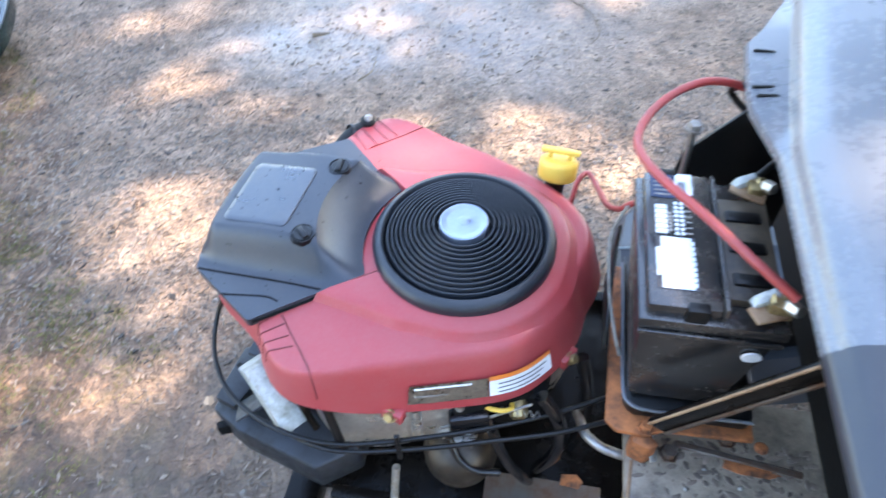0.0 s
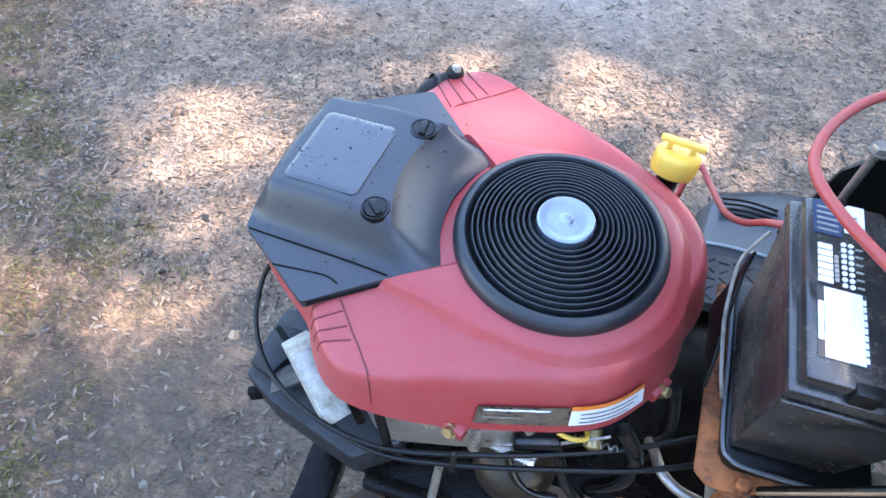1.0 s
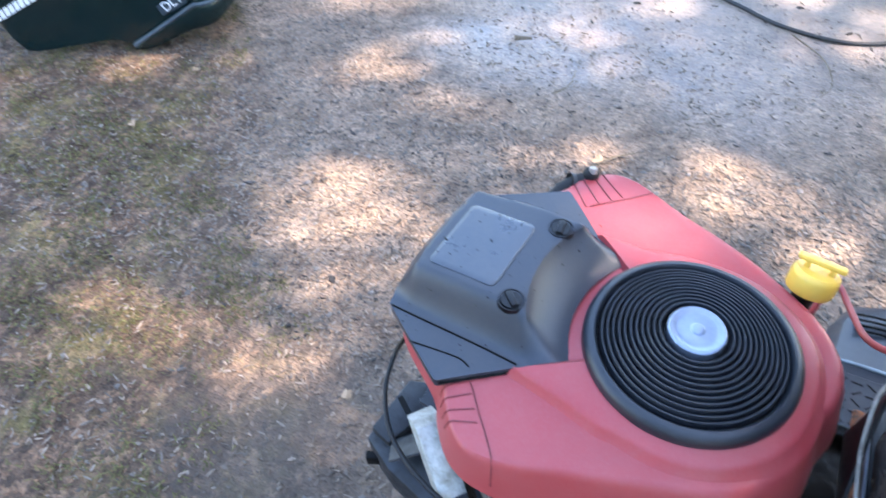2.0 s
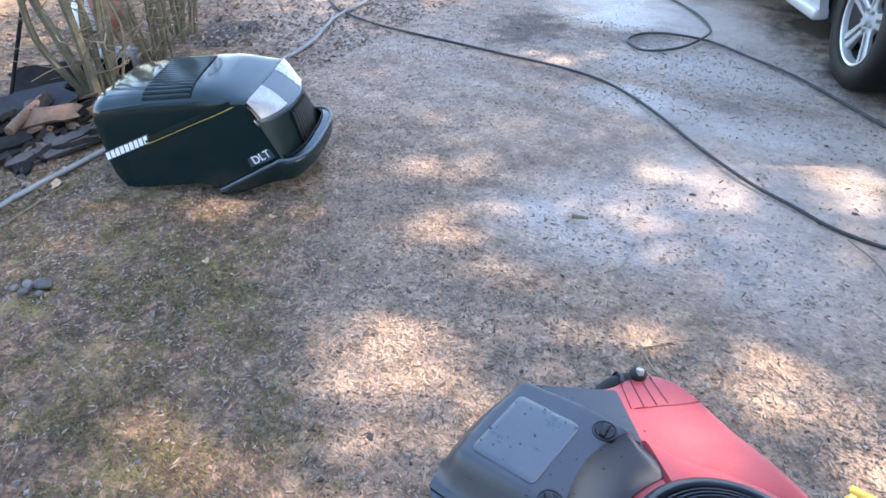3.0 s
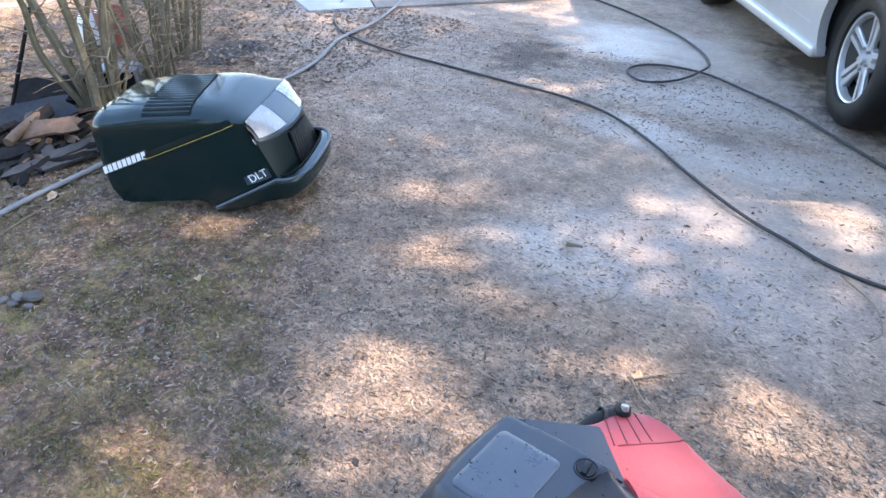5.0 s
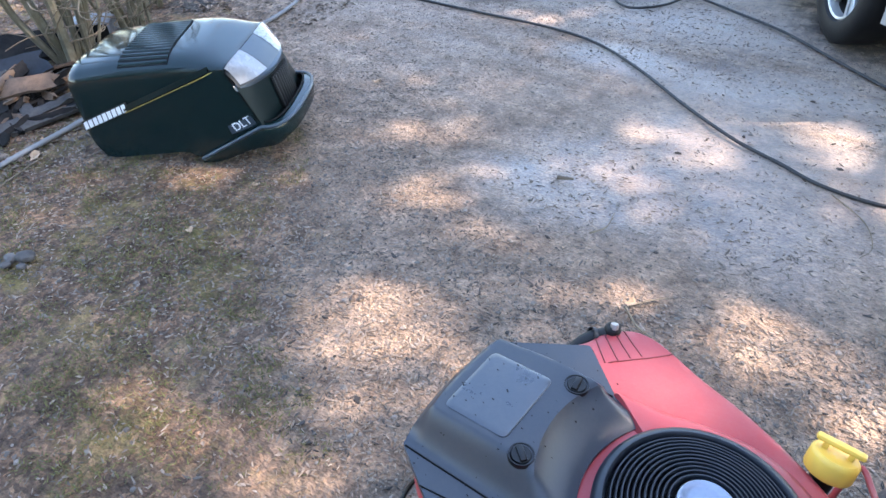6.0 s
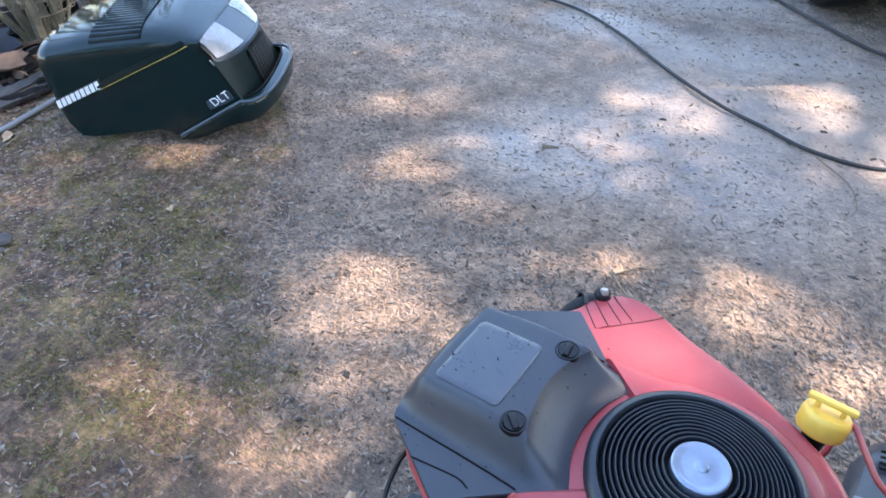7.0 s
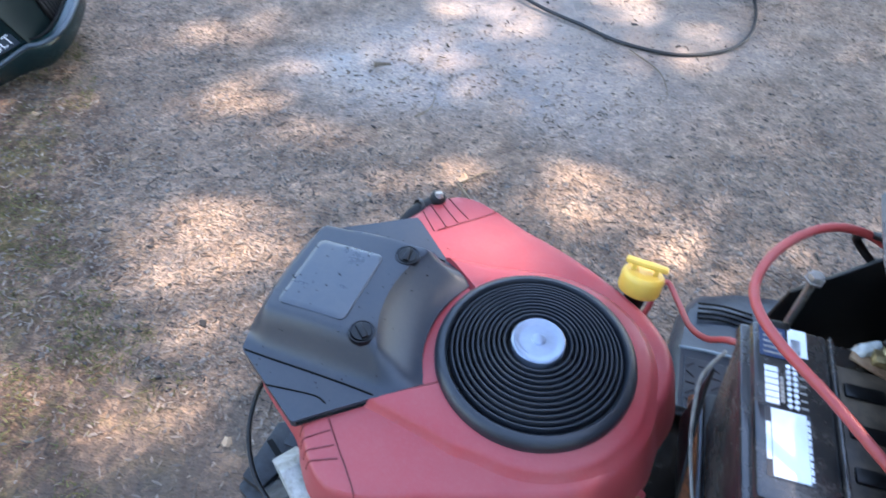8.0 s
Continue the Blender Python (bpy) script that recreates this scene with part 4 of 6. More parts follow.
part("pale_edge_trim", tube_mesh("pale_edge_trim", [(0.668, 1.100, 0.366), (0.72, 1.102, 0.369), (0.80, 1.100, 0.370)], 0.0032, 8), PALE_BLUE, foot)
part("step_block", rbox(0.672, 0.715, 0.888, 0.918, 0.326, 0.338, 0.004), FOOT_RUBBER, foot)

# battery tray on a rusty plate, with a diagonal brace up to the dash
tray = part("battery_tray", prism([(0.634, 0.589), (0.752, 0.589), (0.758, 0.595), (0.758, 0.795), (0.752, 0.801), (0.628, 0.801), (0.621, 0.794), (0.621, 0.602), (0.626, 0.593)], 0.664, 0.686, 0.004), BLACK, chassis, "black plastic battery tray with a scuffed grey rim")
part("rim", tube_mesh("rim", [(0.756, 0.588, 0.686), (0.700, 0.587, 0.686), (0.645, 0.587, 0.686), (0.626, 0.592, 0.686), (0.619, 0.606, 0.686), (0.618, 0.66, 0.687), (0.618, 0.72, 0.690), (0.618, 0.79, 0.69)], 0.0022, 8, 5), GREY_METAL, tray, "grey scuffed rim")
part("rust_plate", prism([(0.603, 0.582), (0.616, 0.571), (0.645, 0.569), (0.668, 0.578), (0.765, 0.580), (0.765, 0.81), (0.612, 0.81)], 0.652, 0.660, 0.003), RUST, tray, "orange rusted steel plate")
part("lip", tube_mesh("lip", [(0.614, 0.650, 0.690), (0.605, 0.667, 0.710), (0.596, 0.695, 0.734), (0.592, 0.714, 0.750), (0.588, 0.741, 0.785), (0.592, 0.750, 0.808), (0.600, 0.755, 0.830)], 0.0020, 8, 6), PALE_EDGE, tray, "pale bent sheet edge")
part("front_sheet", prism([(0.655, 0.690), (0.672, 0.712), (0.716, 0.750), (0.740, 0.780), (0.748, 0.806), (0.752, 0.690)], 0, 0.004, 0.001), BLACK, tray, "", Matrix(((0, 0, 1, 0.594), (1, 0, 0, 0), (0, 1, 0, 0), (0, 0, 0, 1))))
brace = part("brace", rbox(-0.092, 0.15, -0.004, 0.004, -0.013, 0.013, 0.0035), FRAME, tray, "black diagonal brace with a worn edge", pose(0.700, 0.554, 0.787, 0, -55, -3))
part("worn_edge", rbox(-0.090, 0.15, -0.0052, -0.0028, 0.0105, 0.0138, 0.0006, 1), TAN_RUST, brace)
part("bolt", lathe([(0.0001, 0.008), (0.006, 0.008), (0.007, 0.006), (0.007, 0.0), (0.010, 0.0), (0.010, -0.004)], 6), RUST, tray, "", pose(0.648, 0.578, 0.662))
part("bolt", lathe([(0.0001, 0.008), (0.008, 0.008), (0.009, 0.0), (0.012, 0.0), (0.012, -0.004)], 6), WORN_STEEL, tray, "", pose(0.683, 0.574, 0.614))
part("bolt", lathe([(0.0001, 0.008), (0.009, 0.008), (0.010, 0.0), (0.013, 0.0), (0.013, -0.004)], 6), WORN_STEEL, tray, "", pose(0.750, 0.603, 0.614))
part("lower_flange", rbox(-0.090, 0.15, -0.0062, -0.0040, -0.0135, -0.0085, 0.0006, 1), WORN_STEEL, brace, "worn lower flange")
part("deck_edge", rbox(-0.002, 0.002, -0.075, 0.060, -0.03, 0.002, 0.001, 1), TAN_RUST, tray, "", pose(0.634, 0.500, 0.612, 0, 0, -6))
part("ledge", rbox(-0.055, 0.085, -0.004, 0.004, 0.0, 0.005, 0.0015, 1), WORN_STEEL, tray, "", pose(0.745, 0.580, 0.611, 0, 0, -7))
for bx, by, br in ((0.789, 0.597, 0.008), (0.722, 0.560, 0.003), (0.700, 0.535, 0.003), (0.760, 0.545, 0.003)):
    part("rivet", lathe([(0.0001, 0.5 * br), (0.6 * br, 0.45 * br), (br, 0.0), (br, -0.002)], 12), STEEL if br < 0.005 else RUST, tray, "", pose(bx, by, 0.6125))
part("bent_tab", rbox(-0.0045, 0.0045, -0.020, 0.020, -0.0015, 0.0015, 0.001, 1), PALE_EDGE, tray, "", pose(0.659, 0.572, 0.634, 38, 8, 22))
part("bracket", prism([(0.634, 0.563), (0.652, 0.556), (0.664, 0.564), (0.652, 0.578), (0.634, 0.578)], 0.612, 0.654, 0.003), RUST, tray, "orange rusted bracket")
part("lower_deck", rbox(0.632, 0.98, 0.44, 0.655, 0.600, 0.612, 0.004), GREASY, tray, "greasy steel deck with orange rust")
part("rust_patch", prism([(-0.030, -0.006), (-0.01, -0.009), (0.02, -0.007), (0.034, 0.0), (0.024, 0.007), (-0.012, 0.008), (-0.028, 0.004)], 0, 0.0015, 0.0004), RUST, tray, "", pose(0.773, 0.569, 0.612, 0, 0, -6))
part("rust_patch", prism([(-0.014, -0.008), (0.012, -0.010), (0.018, 0.0), (0.008, 0.010), (-0.012, 0.008)], 0, 0.0015, 0.0004), RUST, chassis, "", pose(0.588, 0.592, 0.4405))
drg = random.Random(41)
crumbs = bmesh.new()
for i in range(260):
    cx, cy, cr = drg.uniform(0.640, 0.85), drg.uniform(0.45, 0.60), drg.uniform(0.0008, 0.0042)
    bmesh.ops.create_icosphere(crumbs, subdivisions=1, radius=1, matrix=Matrix.Translation((cx, cy, 0.6122)) @ Matrix.Rotation(drg.uniform(0, 3), 4, "Z") @ Matrix.Diagonal((cr * drg.uniform(1, 3), cr, cr * 0.5, 1)))
tagged(part("deck_debris", crumbs, LITTER, tray, "dry leaf and dirt crumbs"), kind="stuff")
# inner sheet metal behind the battery with a tall bolt
part("heat_shield", prism([(0.650, 0.72), (0.80, 0.72), (0.80, 0.80), (0.760, 0.895), (0.728, 0.912), (0.664, 0.832)], 0, 0.005, 0.001), BLACK, chassis, "black sheet metal shield", Matrix(((1, 0, 0, 0), (0, 0, 1, 0.850), (0, 1, 0, 0), (0, 0, 0, 1))))
rod = part("hold_down_rod", tube_mesh("hold_down_rod", [(0.662, 0.806, 0.74), (0.655, 0.804, 0.908)], 0.004, 10, 2), STEEL, chassis, "steel battery hold-down bolt")
part("bolt_head", lathe([(0.0001, 0.006), (0.0065, 0.006), (0.0075, 0.004), (0.0075, 0.0), (0.0095, 0.0), (0.0095, -0.0025)], 6), STEEL, rod, "", pose(0.655, 0.804, 0.906))

# ---- dash of the mower ----
def dash_edge(y):
    """Front edge of the dash: straight beside the battery, with a flange that steps out beyond it."""
    return float(np.interp(y, [0.30, 0.70, 0.765, 0.80, 0.88, 0.905, 0.98, 1.08], [0.704, 0.706, 0.690, 0.690, 0.699, 0.716, 0.754, 0.76]))


def dash_mesh(y0, y1):
    """A smooth cowl that rounds off towards the near side, with a flat flange at its far front."""
    verts, faces = [], []
    ys = [0.30, 0.315, 0.34, 0.37, 0.41, 0.45, 0.50, 0.56, 0.62, 0.68, 0.70, 0.72, 0.745, 0.765, 0.80, 0.84, 0.88, 0.895, 0.905, 0.93, 0.98, 1.03, 1.06, 1.08, 1.09]
    ys = [y for y in ys if y0 <= y <= y1]
    for y in ys:
        xe = dash_edge(y)
        xb = max(xe + 0.003, float(np.interp(y, [0.30, 0.70, 0.98, 1.09], [0.708, 0.712, 0.758, 0.765])))
        q = 1 - step(0.34, 0.66, y)
        e = 0.03 * step(1.04, 1.09, y)
        prof = [(0.885, 0.60), (0.872, 0.90), (xe + 0.010, 0.946), (xe + 0.002, 0.951), (xe, 0.957), (xe + 0.002, 0.963)]
        prof += [(xb, 0.966), (xb + 0.003, 0.970), (xb + 0.004, 0.976), (xb + 0.010, 0.984), (xb + 0.030, 0.992), (xb + 0.060, 0.998), (xb + 0.11, 1.006), (xb + 0.18, 1.015), (1.00, 1.020), (1.055, 1.012), (1.065, 1.00), (1.065, 0.60)]
        k = len(prof)
        for x, z in prof:
            over = max(0.0, z - 0.966)
            verts.append(V(x + (0.25 * over * q + e if x < 0.98 else -e), y, z - over * 0.75 * q - (e if z > 0.97 else 0)))
    for i in range(len(ys) - 1):
        for p in range(k - 1):
            faces.append((i * k + p, i * k + p + 1, (i + 1) * k + p + 1, (i + 1) * k + p))
    faces.append(tuple(range(k - 1, -1, -1)))
    faces.append(tuple((len(ys) - 1) * k + p for p in range(k)))
    return mesh_of("dash", verts, faces, 40)


dash = thing("mower_dash", "grey plastic mower dash with a sheen, behind the battery", "dashboard")
part("body", dash_mesh(0.50, 1.09), DASH, dash)
# the same cowl carried on towards the near side, in a darker grey
part("near_end", dash_mesh(0.30, 0.50), DARK_DASH, dash, "near end of the dash in darker grey")
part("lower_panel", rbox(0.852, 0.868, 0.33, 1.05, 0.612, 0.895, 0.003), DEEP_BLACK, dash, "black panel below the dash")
for x, y, a in ((0.714, 0.862, -4), (0.705, 0.800, 6), (0.707, 0.786, 6)):
    part("slot", rbox(-0.010, 0.010, -0.0013, 0.0013, -0.002, 0.0012, 0.0), DEEP_BLACK, dash, "", pose(x, y, 0.9648, 0, 0, a))

# ---- battery ----
def lump(rx, ry, rz, seed):
    """A crusted, uneven block of metal."""
    bm = bmesh.new()
    bmesh.ops.create_icosphere(bm, subdivisions=3, radius=1)
    for v in bm.verts:
        k = 0.85 + 0.35 * noise.noise(v.co * 1.9 + Vector((seed, 0, 0))) + 0.12 * noise.noise(v.co * 6)
        q = max(abs(v.co.x), abs(v.co.y), abs(v.co.z))
        v.co = Vector((v.co.x * rx, v.co.y * ry, v.co.z * rz)) * k / (0.5 + 0.5 * q)
    return bm


battery = thing("battery", "grimy black mower battery with white labels in a tray", "battery", pose(0.602, 0.569, 0.690))
case = rbox(0.003, 0.129, 0.017, 0.197, 0.0, 0.165, 0.006)
for v in case.verts:
    if v.co.z < 0.08:
        v.co.x = 0.068 + (v.co.x - 0.066) * 0.76
        v.co.y = 0.108 + (v.co.y - 0.107) * 0.84
part("case", case, BATTERY, battery)
part("lid_skirt", rbox(0.0, 0.132, 0.014, 0.200, 0.158, 0.172, 0.003), BATTERY, battery)
part("lid_bead", rbox(0.002, 0.130, 0.0115, 0.018, 0.150, 0.156, 0.002), BATTERY, battery)
part("lid", rbox(0.006, 0.072, 0.020, 0.194, 0.170, 0.187, 0.004), BATTERY, battery)
part("lid_step", rbox(0.074, 0.128, 0.040, 0.170, 0.168, 0.181, 0.004), STAINED_CASE, battery, "brown-stained lid step")
part("lid_ridge", rbox(0.0725, 0.0765, 0.020, 0.192, 0.168, 0.190, 0.0015), BATTERY, battery)
for i in range(3):
    part("vent_cap", rbox(0.084, 0.118, 0.056 + 0.040 * i, 0.070 + 0.040 * i, 0.180, 0.1845, 0.002), BLACK, battery)
for y in (0.040, 0.155):
    part("notch", rbox(0.020 + (0.02 if y < 0.1 else 0), 0.040 + (0.02 if y < 0.1 else 0), 0.0155 if y < 0.1 else 0.189, 0.027 if y < 0.1 else 0.199, 0.170, 0.1885, 0.002), BLACK, battery)
for y in (0.016, 0.184):
    ty = y + (0.018 if y < 0.1 else 0.0)
    post = part("terminal", lump(0.013, 0.011, 0.014, int(y * 1000)), BRASS, battery, "corroded lead terminal with a clamp", pose(0.118, ty, 0.184))
    part("clamp", lump(0.014, 0.007, 0.005, int(y * 1000) + 3), CORRODED, post, "white-crusted cable clamp", pose(-0.012, 0.004, 0.006, 8, -10, 25))
    part("clamp_bolt", lathe([(0.0001, 0.012), (0.006, 0.012), (0.007, 0.0), (0.0035, 0.0), (0.0035, -0.02), (0.0001, -0.02)], 6), STEEL, post, "", pose(0.006, -0.004, 0.010, 70, 0, 30))
    part("lug", rbox(-0.020, 0.016, -0.009, 0.009, 0.0, 0.004, 0.0015), TAN_RUST, post, "", pose(-0.006, -0.006, -0.003, 0, 8, 25 if y < 0.1 else -20))
LBL = 0.1874
lab = part("white_label", rbox(0.014, 0.051, 0.039, 0.103, LBL - 0.001, LBL + 0.0004, 0.0), INK, battery, "white caution label with a dark border")
part("print_field", rbox(0.0192, 0.0475, 0.0400, 0.1020, LBL + 0.0003, LBL + 0.0008, 0.0), PAPER, lab)
part("border_line", rbox(0.0145, 0.0185, 0.054, 0.088, LBL + 0.0003, LBL + 0.0008, 0.0), PAPER, lab)
for i in range(9):
    part("print_bar", rbox(0.0478, 0.0500, 0.043 + 0.0063 * i, 0.0475 + 0.0063 * i, LBL + 0.0003, LBL + 0.0008, 0.0), PAPER, lab)
brand = part("brand_mark", rbox(0.0150, 0.0155, 0.107, 0.1075, LBL - 0.001, LBL, 0.0), PAPER, battery)
for i in range(6):
    part("brand_bar", rbox(0.0155, 0.0265, 0.1070 + 0.0066 * i, 0.1122 + 0.0066 * i, LBL - 0.001, LBL + 0.0006, 0.0), PAPER, brand)
    part("brand_bar", rbox(0.0280, 0.0310, 0.110 + 0.0045 * i, 0.1135 + 0.0045 * i, LBL - 0.001, LBL + 0.0006, 0.0), PALE_EDGE, brand)
for i in range(8):
    for j in range(2):
        part("print_dot", lathe([(0.0001, 0.0006), (0.0021, 0.0006), (0.0021, -0.001)], 10), PAPER, battery, "", pose(0.0355 + 0.0055 * j, 0.108 + 0.0058 * i, LBL))
for i in range(6):
    part("print_bar", rbox(0.0445, 0.0500, 0.108 + 0.0075 * i, 0.1095 + 0.0075 * i, LBL - 0.001, LBL + 0.0006, 0.0), PALE_EDGE, battery)
code = part("bar_code_label", rbox(0.037, 0.053, 0.162, 0.192, LBL - 0.001, LBL + 0.0005, 0.0), PAPER, battery, "small white label with bars")
for i in range(7):
    part("print_bar", rbox(0.039, 0.047, 0.164 + 0.0024 * i, 0.1652 + 0.0024 * i, LBL + 0.0004, LBL + 0.0009, 0.0), INK, code)
blue = part("blue_label", rbox(0.012, 0.035, 0.156, 0.192, LBL - 0.001, LBL + 0.0004, 0.0), NAVY, battery)
for i in range(5):
    part("print_bar", rbox(0.015, 0.032, 0.159 + 0.006 * i, 0.1612 + 0.006 * i, LBL + 0.0003, LBL + 0.0008, 0.0), PALE_EDGE, blue)
part("white_dot", lathe([(0.0001, 0.0008), (0.009, 0.0008), (0.009, -0.001)], 24), PAPER, battery, "", pose(0.112, 0.0180, 0.124, 98, 0, 0))

# ---- cables ----
def cable(points, r, material, label, name="cable", steps=10):
    return single(name, tube_mesh(name, points, r, 12, steps), material, label, "cable")


cable([(0.728, 0.598, 0.895), (0.690, 0.622, 0.912), (0.650, 0.660, 0.923), (0.613, 0.697, 0.928), (0.595, 0.733, 0.926), (0.594, 0.765, 0.925), (0.610, 0.803, 0.927), (0.640, 0.838, 0.929), (0.676, 0.858, 0.928), (0.718, 0.862, 0.915), (0.755, 0.850, 0.885), (0.775, 0.835, 0.84)], 0.0045, RED_WIRE, "red battery cable curving up from the clamp", "battery_cable")
cable([(0.515, 0.890, 0.600), (0.546, 0.912, 0.660), (0.556, 0.940, 0.686), (0.570, 0.958, 0.686), (0.584, 0.925, 0.690), (0.594, 0.870, 0.714), (0.604, 0.830, 0.748), (0.614, 0.805, 0.785), (0.63, 0.793, 0.800)], 0.0038, RED_WIRE, "dull red starter cable beside the battery", "starter_cable")
cable([(0.64, 0.640, 0.632), (0.622, 0.632, 0.632), (0.55, 0.596, 0.632), (0.479, 0.567, 0.632), (0.40, 0.541, 0.632), (0.309, 0.519, 0.630), (0.244, 0.521, 0.630), (0.185, 0.540, 0.630), (0.140, 0.570, 0.632), (0.112, 0.612, 0.642), (0.108, 0.650, 0.665), (0.125, 0.668, 0.700)], 0.0030, BLACK, "black throttle cable along the engine", "throttle_cable")
cable([(0.64, 0.612, 0.622), (0.56, 0.577, 0.624), (0.479, 0.552, 0.626), (0.40, 0.531, 0.624), (0.309, 0.514, 0.622), (0.250, 0.524, 0.612), (0.21, 0.548, 0.59)], 0.0030, BLACK, "black choke cable along the engine", "choke_cable")
cable([(0.582, 0.64, 0.55), (0.584, 0.618, 0.576), (0.592, 0.597, 0.582), (0.612, 0.583, 0.582), (0.645, 0.577, 0.578)], 0.0062, STEEL, "braided metal conduit on the frame", "conduit")
cable([(0.735, 0.86, 0.875), (0.70, 0.875, 0.905), (0.72, 0.845, 0.930), (0.755, 0.80, 0.905), (0.72, 0.76, 0.885)], 0.004, BLACK, "black battery ground cable", "ground_cable")


# ---- mower hood lying on the ground ----
HOOD_M = pose(-2.075, 1.478, 0.0, 0, 0, 27.0)    # local x towards its nose, y to its far side


def hood_section(s):
    """Half width, height where the sides meet the top, and crown height at s along the hood."""
    half = 0.245 - 0.014 * step(0.42, 0.64, s)
    low = 0.322 + 0.080 * min(1.0, s / 0.60)
    crown = 0.396 + 0.038 * step(0.0, 0.24, s) + 0.016 * step(0.2, 0.45, s) - 0.030 * step(0.46, 0.64, s)
    return half, low, crown


def hood_top(s, d):
    """Height of the hood's skin at s along it and d across from its middle line."""
    half, low, cr = hood_section(s)
    g = min(1.0, abs(d) / half)
    return low + (cr - low) * (1 - g ** 4.2) ** (1 / 2.6)


def seam_shift(s, z):
    """How far the slanted front seam runs forward below the lamps."""
    return 0.47 * max(0.0, hood_section(s)[1] - z) * step(0.44, 0.632, s)


def hood_shell():
    verts, faces = [], []
    ss = [0.0, 0.006, 0.02, 0.05, 0.09, 0.13, 0.17, 0.24, 0.31, 0.38, 0.41, 0.45, 0.485, 0.53, 0.58, 0.61, 0.632]
    ts = [0, 0.12, 0.25, 0.38, 0.5, 0.6, 0.7, 0.78, 0.85, 0.90, 0.94, 0.97, 0.99, 1.0]
    down = [0.08, 0.2, 0.35, 0.5, 0.65, 0.8, 0.9, 1.0]
    half_n = len(ts) + len(down)
    k = 2 * half_n - 1
    for s in ss:
        half, low, cr = hood_section(s)
        tuck = 0.014 * (1 - step(0.0, 0.02, s))
        base = float(np.interp(s, [0.0, 0.02, 0.055, 0.13, 0.40, 0.45, 0.485, 0.64], [0.125, 0.075, 0.012, 0.020, 0.055, 0.030, 0.012, 0.125]))
        side = [(half * t, hood_top(s, half * t)) for t in ts] + [(half - 0.010 * g, low + (base - low) * g) for g in down]
        row = [(-y, z) for y, z in side[:0:-1]] + side
        for y, z in row:
            verts.append(V(s + seam_shift(s, z) + 0.012 * step(0.35, 0.632, s) * (1 - min(1.0, abs(y) / half) ** 2.4), 0.245 + math.copysign(max(0.0, abs(y) - tuck), y), z - tuck))
    for a in range(len(ss) - 1):
        for i in range(k - 1):
            faces.append((a * k + i, a * k + i + 1, (a + 1) * k + i + 1, (a + 1) * k + i))
    return mesh_of("shell", verts, faces, 50)


def nose_ring(z, back, lead, half):
    """An open U seen from above: round the nose from one side to the other."""
    pts = []
    for i in range(33):
        a = -math.pi / 2 + math.pi * i / 32
        s = math.sin(a)
        pts.append(V(lead - (lead - back) * abs(s) ** 2.3, 0.245 + half * s, z))
    return pts


def u_loft(rings):
    verts = [p for r in rings for p in r]
    k = len(rings[0])
    faces = [(a * k + i, a * k + i + 1, (a + 1) * k + i + 1, (a + 1) * k + i) for a in range(len(rings) - 1) for i in range(k - 1)]
    return verts, faces


def bumper_rings():
    """The bumper climbs from the ground along both sides and wraps round the nose."""
    line = []
    for i in range(13):
        f = i / 12
        line.append((0.463 + 0.272 * f, 0.012, 0.030 + 0.150 * f, 0.0))
    for i in range(1, 33):
        a = -math.pi / 2 + math.pi * i / 32
        line.append((0.735 + 0.085 * abs(math.cos(a)) ** 0.7, 0.245 + math.copysign(0.233 * abs(math.sin(a)) ** 0.7, math.sin(a)), 0.180 + 0.008 * math.cos(a), math.cos(a)))
    for i in range(1, 13):
        f = 1 - i / 12
        line.append((0.463 + 0.272 * f, 0.478, 0.030 + 0.150 * f, 0.0))
    rings = [[] for r in range(6)]
    for i, (x, y, zt, nose) in enumerate(line):
        a, b = line[max(0, i - 1)], line[min(len(line) - 1, i + 1)]
        d = Vector((b[0] - a[0], b[1] - a[1], 0)).normalized()
        out = Vector((d.y, -d.x, 0))
        zb = 0.004 + 0.085 * step(0.47, 0.76, x) + 0.015 * nose
        for r, (off, z) in enumerate(((0.000, zb), (0.012, zb + 0.25 * (zt - zb)), (0.017, zb + 0.7 * (zt - zb)), (0.017, zt - 0.012), (0.011, zt), (-0.014, zt + 0.004))):
            rings[r].append(Vector((x, y, z)) + out * (off + 0.012 * nose * (off > 0)))
    return rings


hood = thing("mower_hood", "dark green mower hood with louvres and clear lamps, lying on dirt", "mower hood", HOOD_M)
shell = part("shell", hood_shell(), HOOD_GREEN, hood)
# the nose takes the darkened green so that it reads as shaded
part("nose", mesh_of("nose", *u_loft([nose_ring(z, 0.640 + 0.45 * (0.400 - z), lead, 0.234 - 0.006 * (z < 0.1)) for z, lead in ((0.10, 0.795), (0.14, 0.789), (0.20, 0.778), (0.28, 0.758), (0.325, 0.746), (0.338, 0.738))]), 40), SHADED_GREEN, hood)
BAND = bumper_rings()
band = part("bumper_band", mesh_of("bumper_band", *u_loft(BAND), 35), HOOD_GREEN, hood, "green bumper band with a pale top edge")
part("bumper_trim", tube_mesh("bumper_trim", BAND[4], 0.0075, 8, 2), BUMPER_BLUE, band)
part("bumper_groove", tube_mesh("bumper_groove", [p + Vector((0, 0, 0.005)) for p in BAND[5]], 0.004, 6, 2), DEEP_BLACK, band)
part("brow", mesh_of("brow", *u_loft([nose_ring(0.322, 0.668, 0.752, 0.238), nose_ring(0.330, 0.664, 0.757, 0.241), nose_ring(0.340, 0.660, 0.754, 0.240), nose_ring(0.345, 0.655, 0.742, 0.235)]), 40), BUMPER_BLUE, hood)


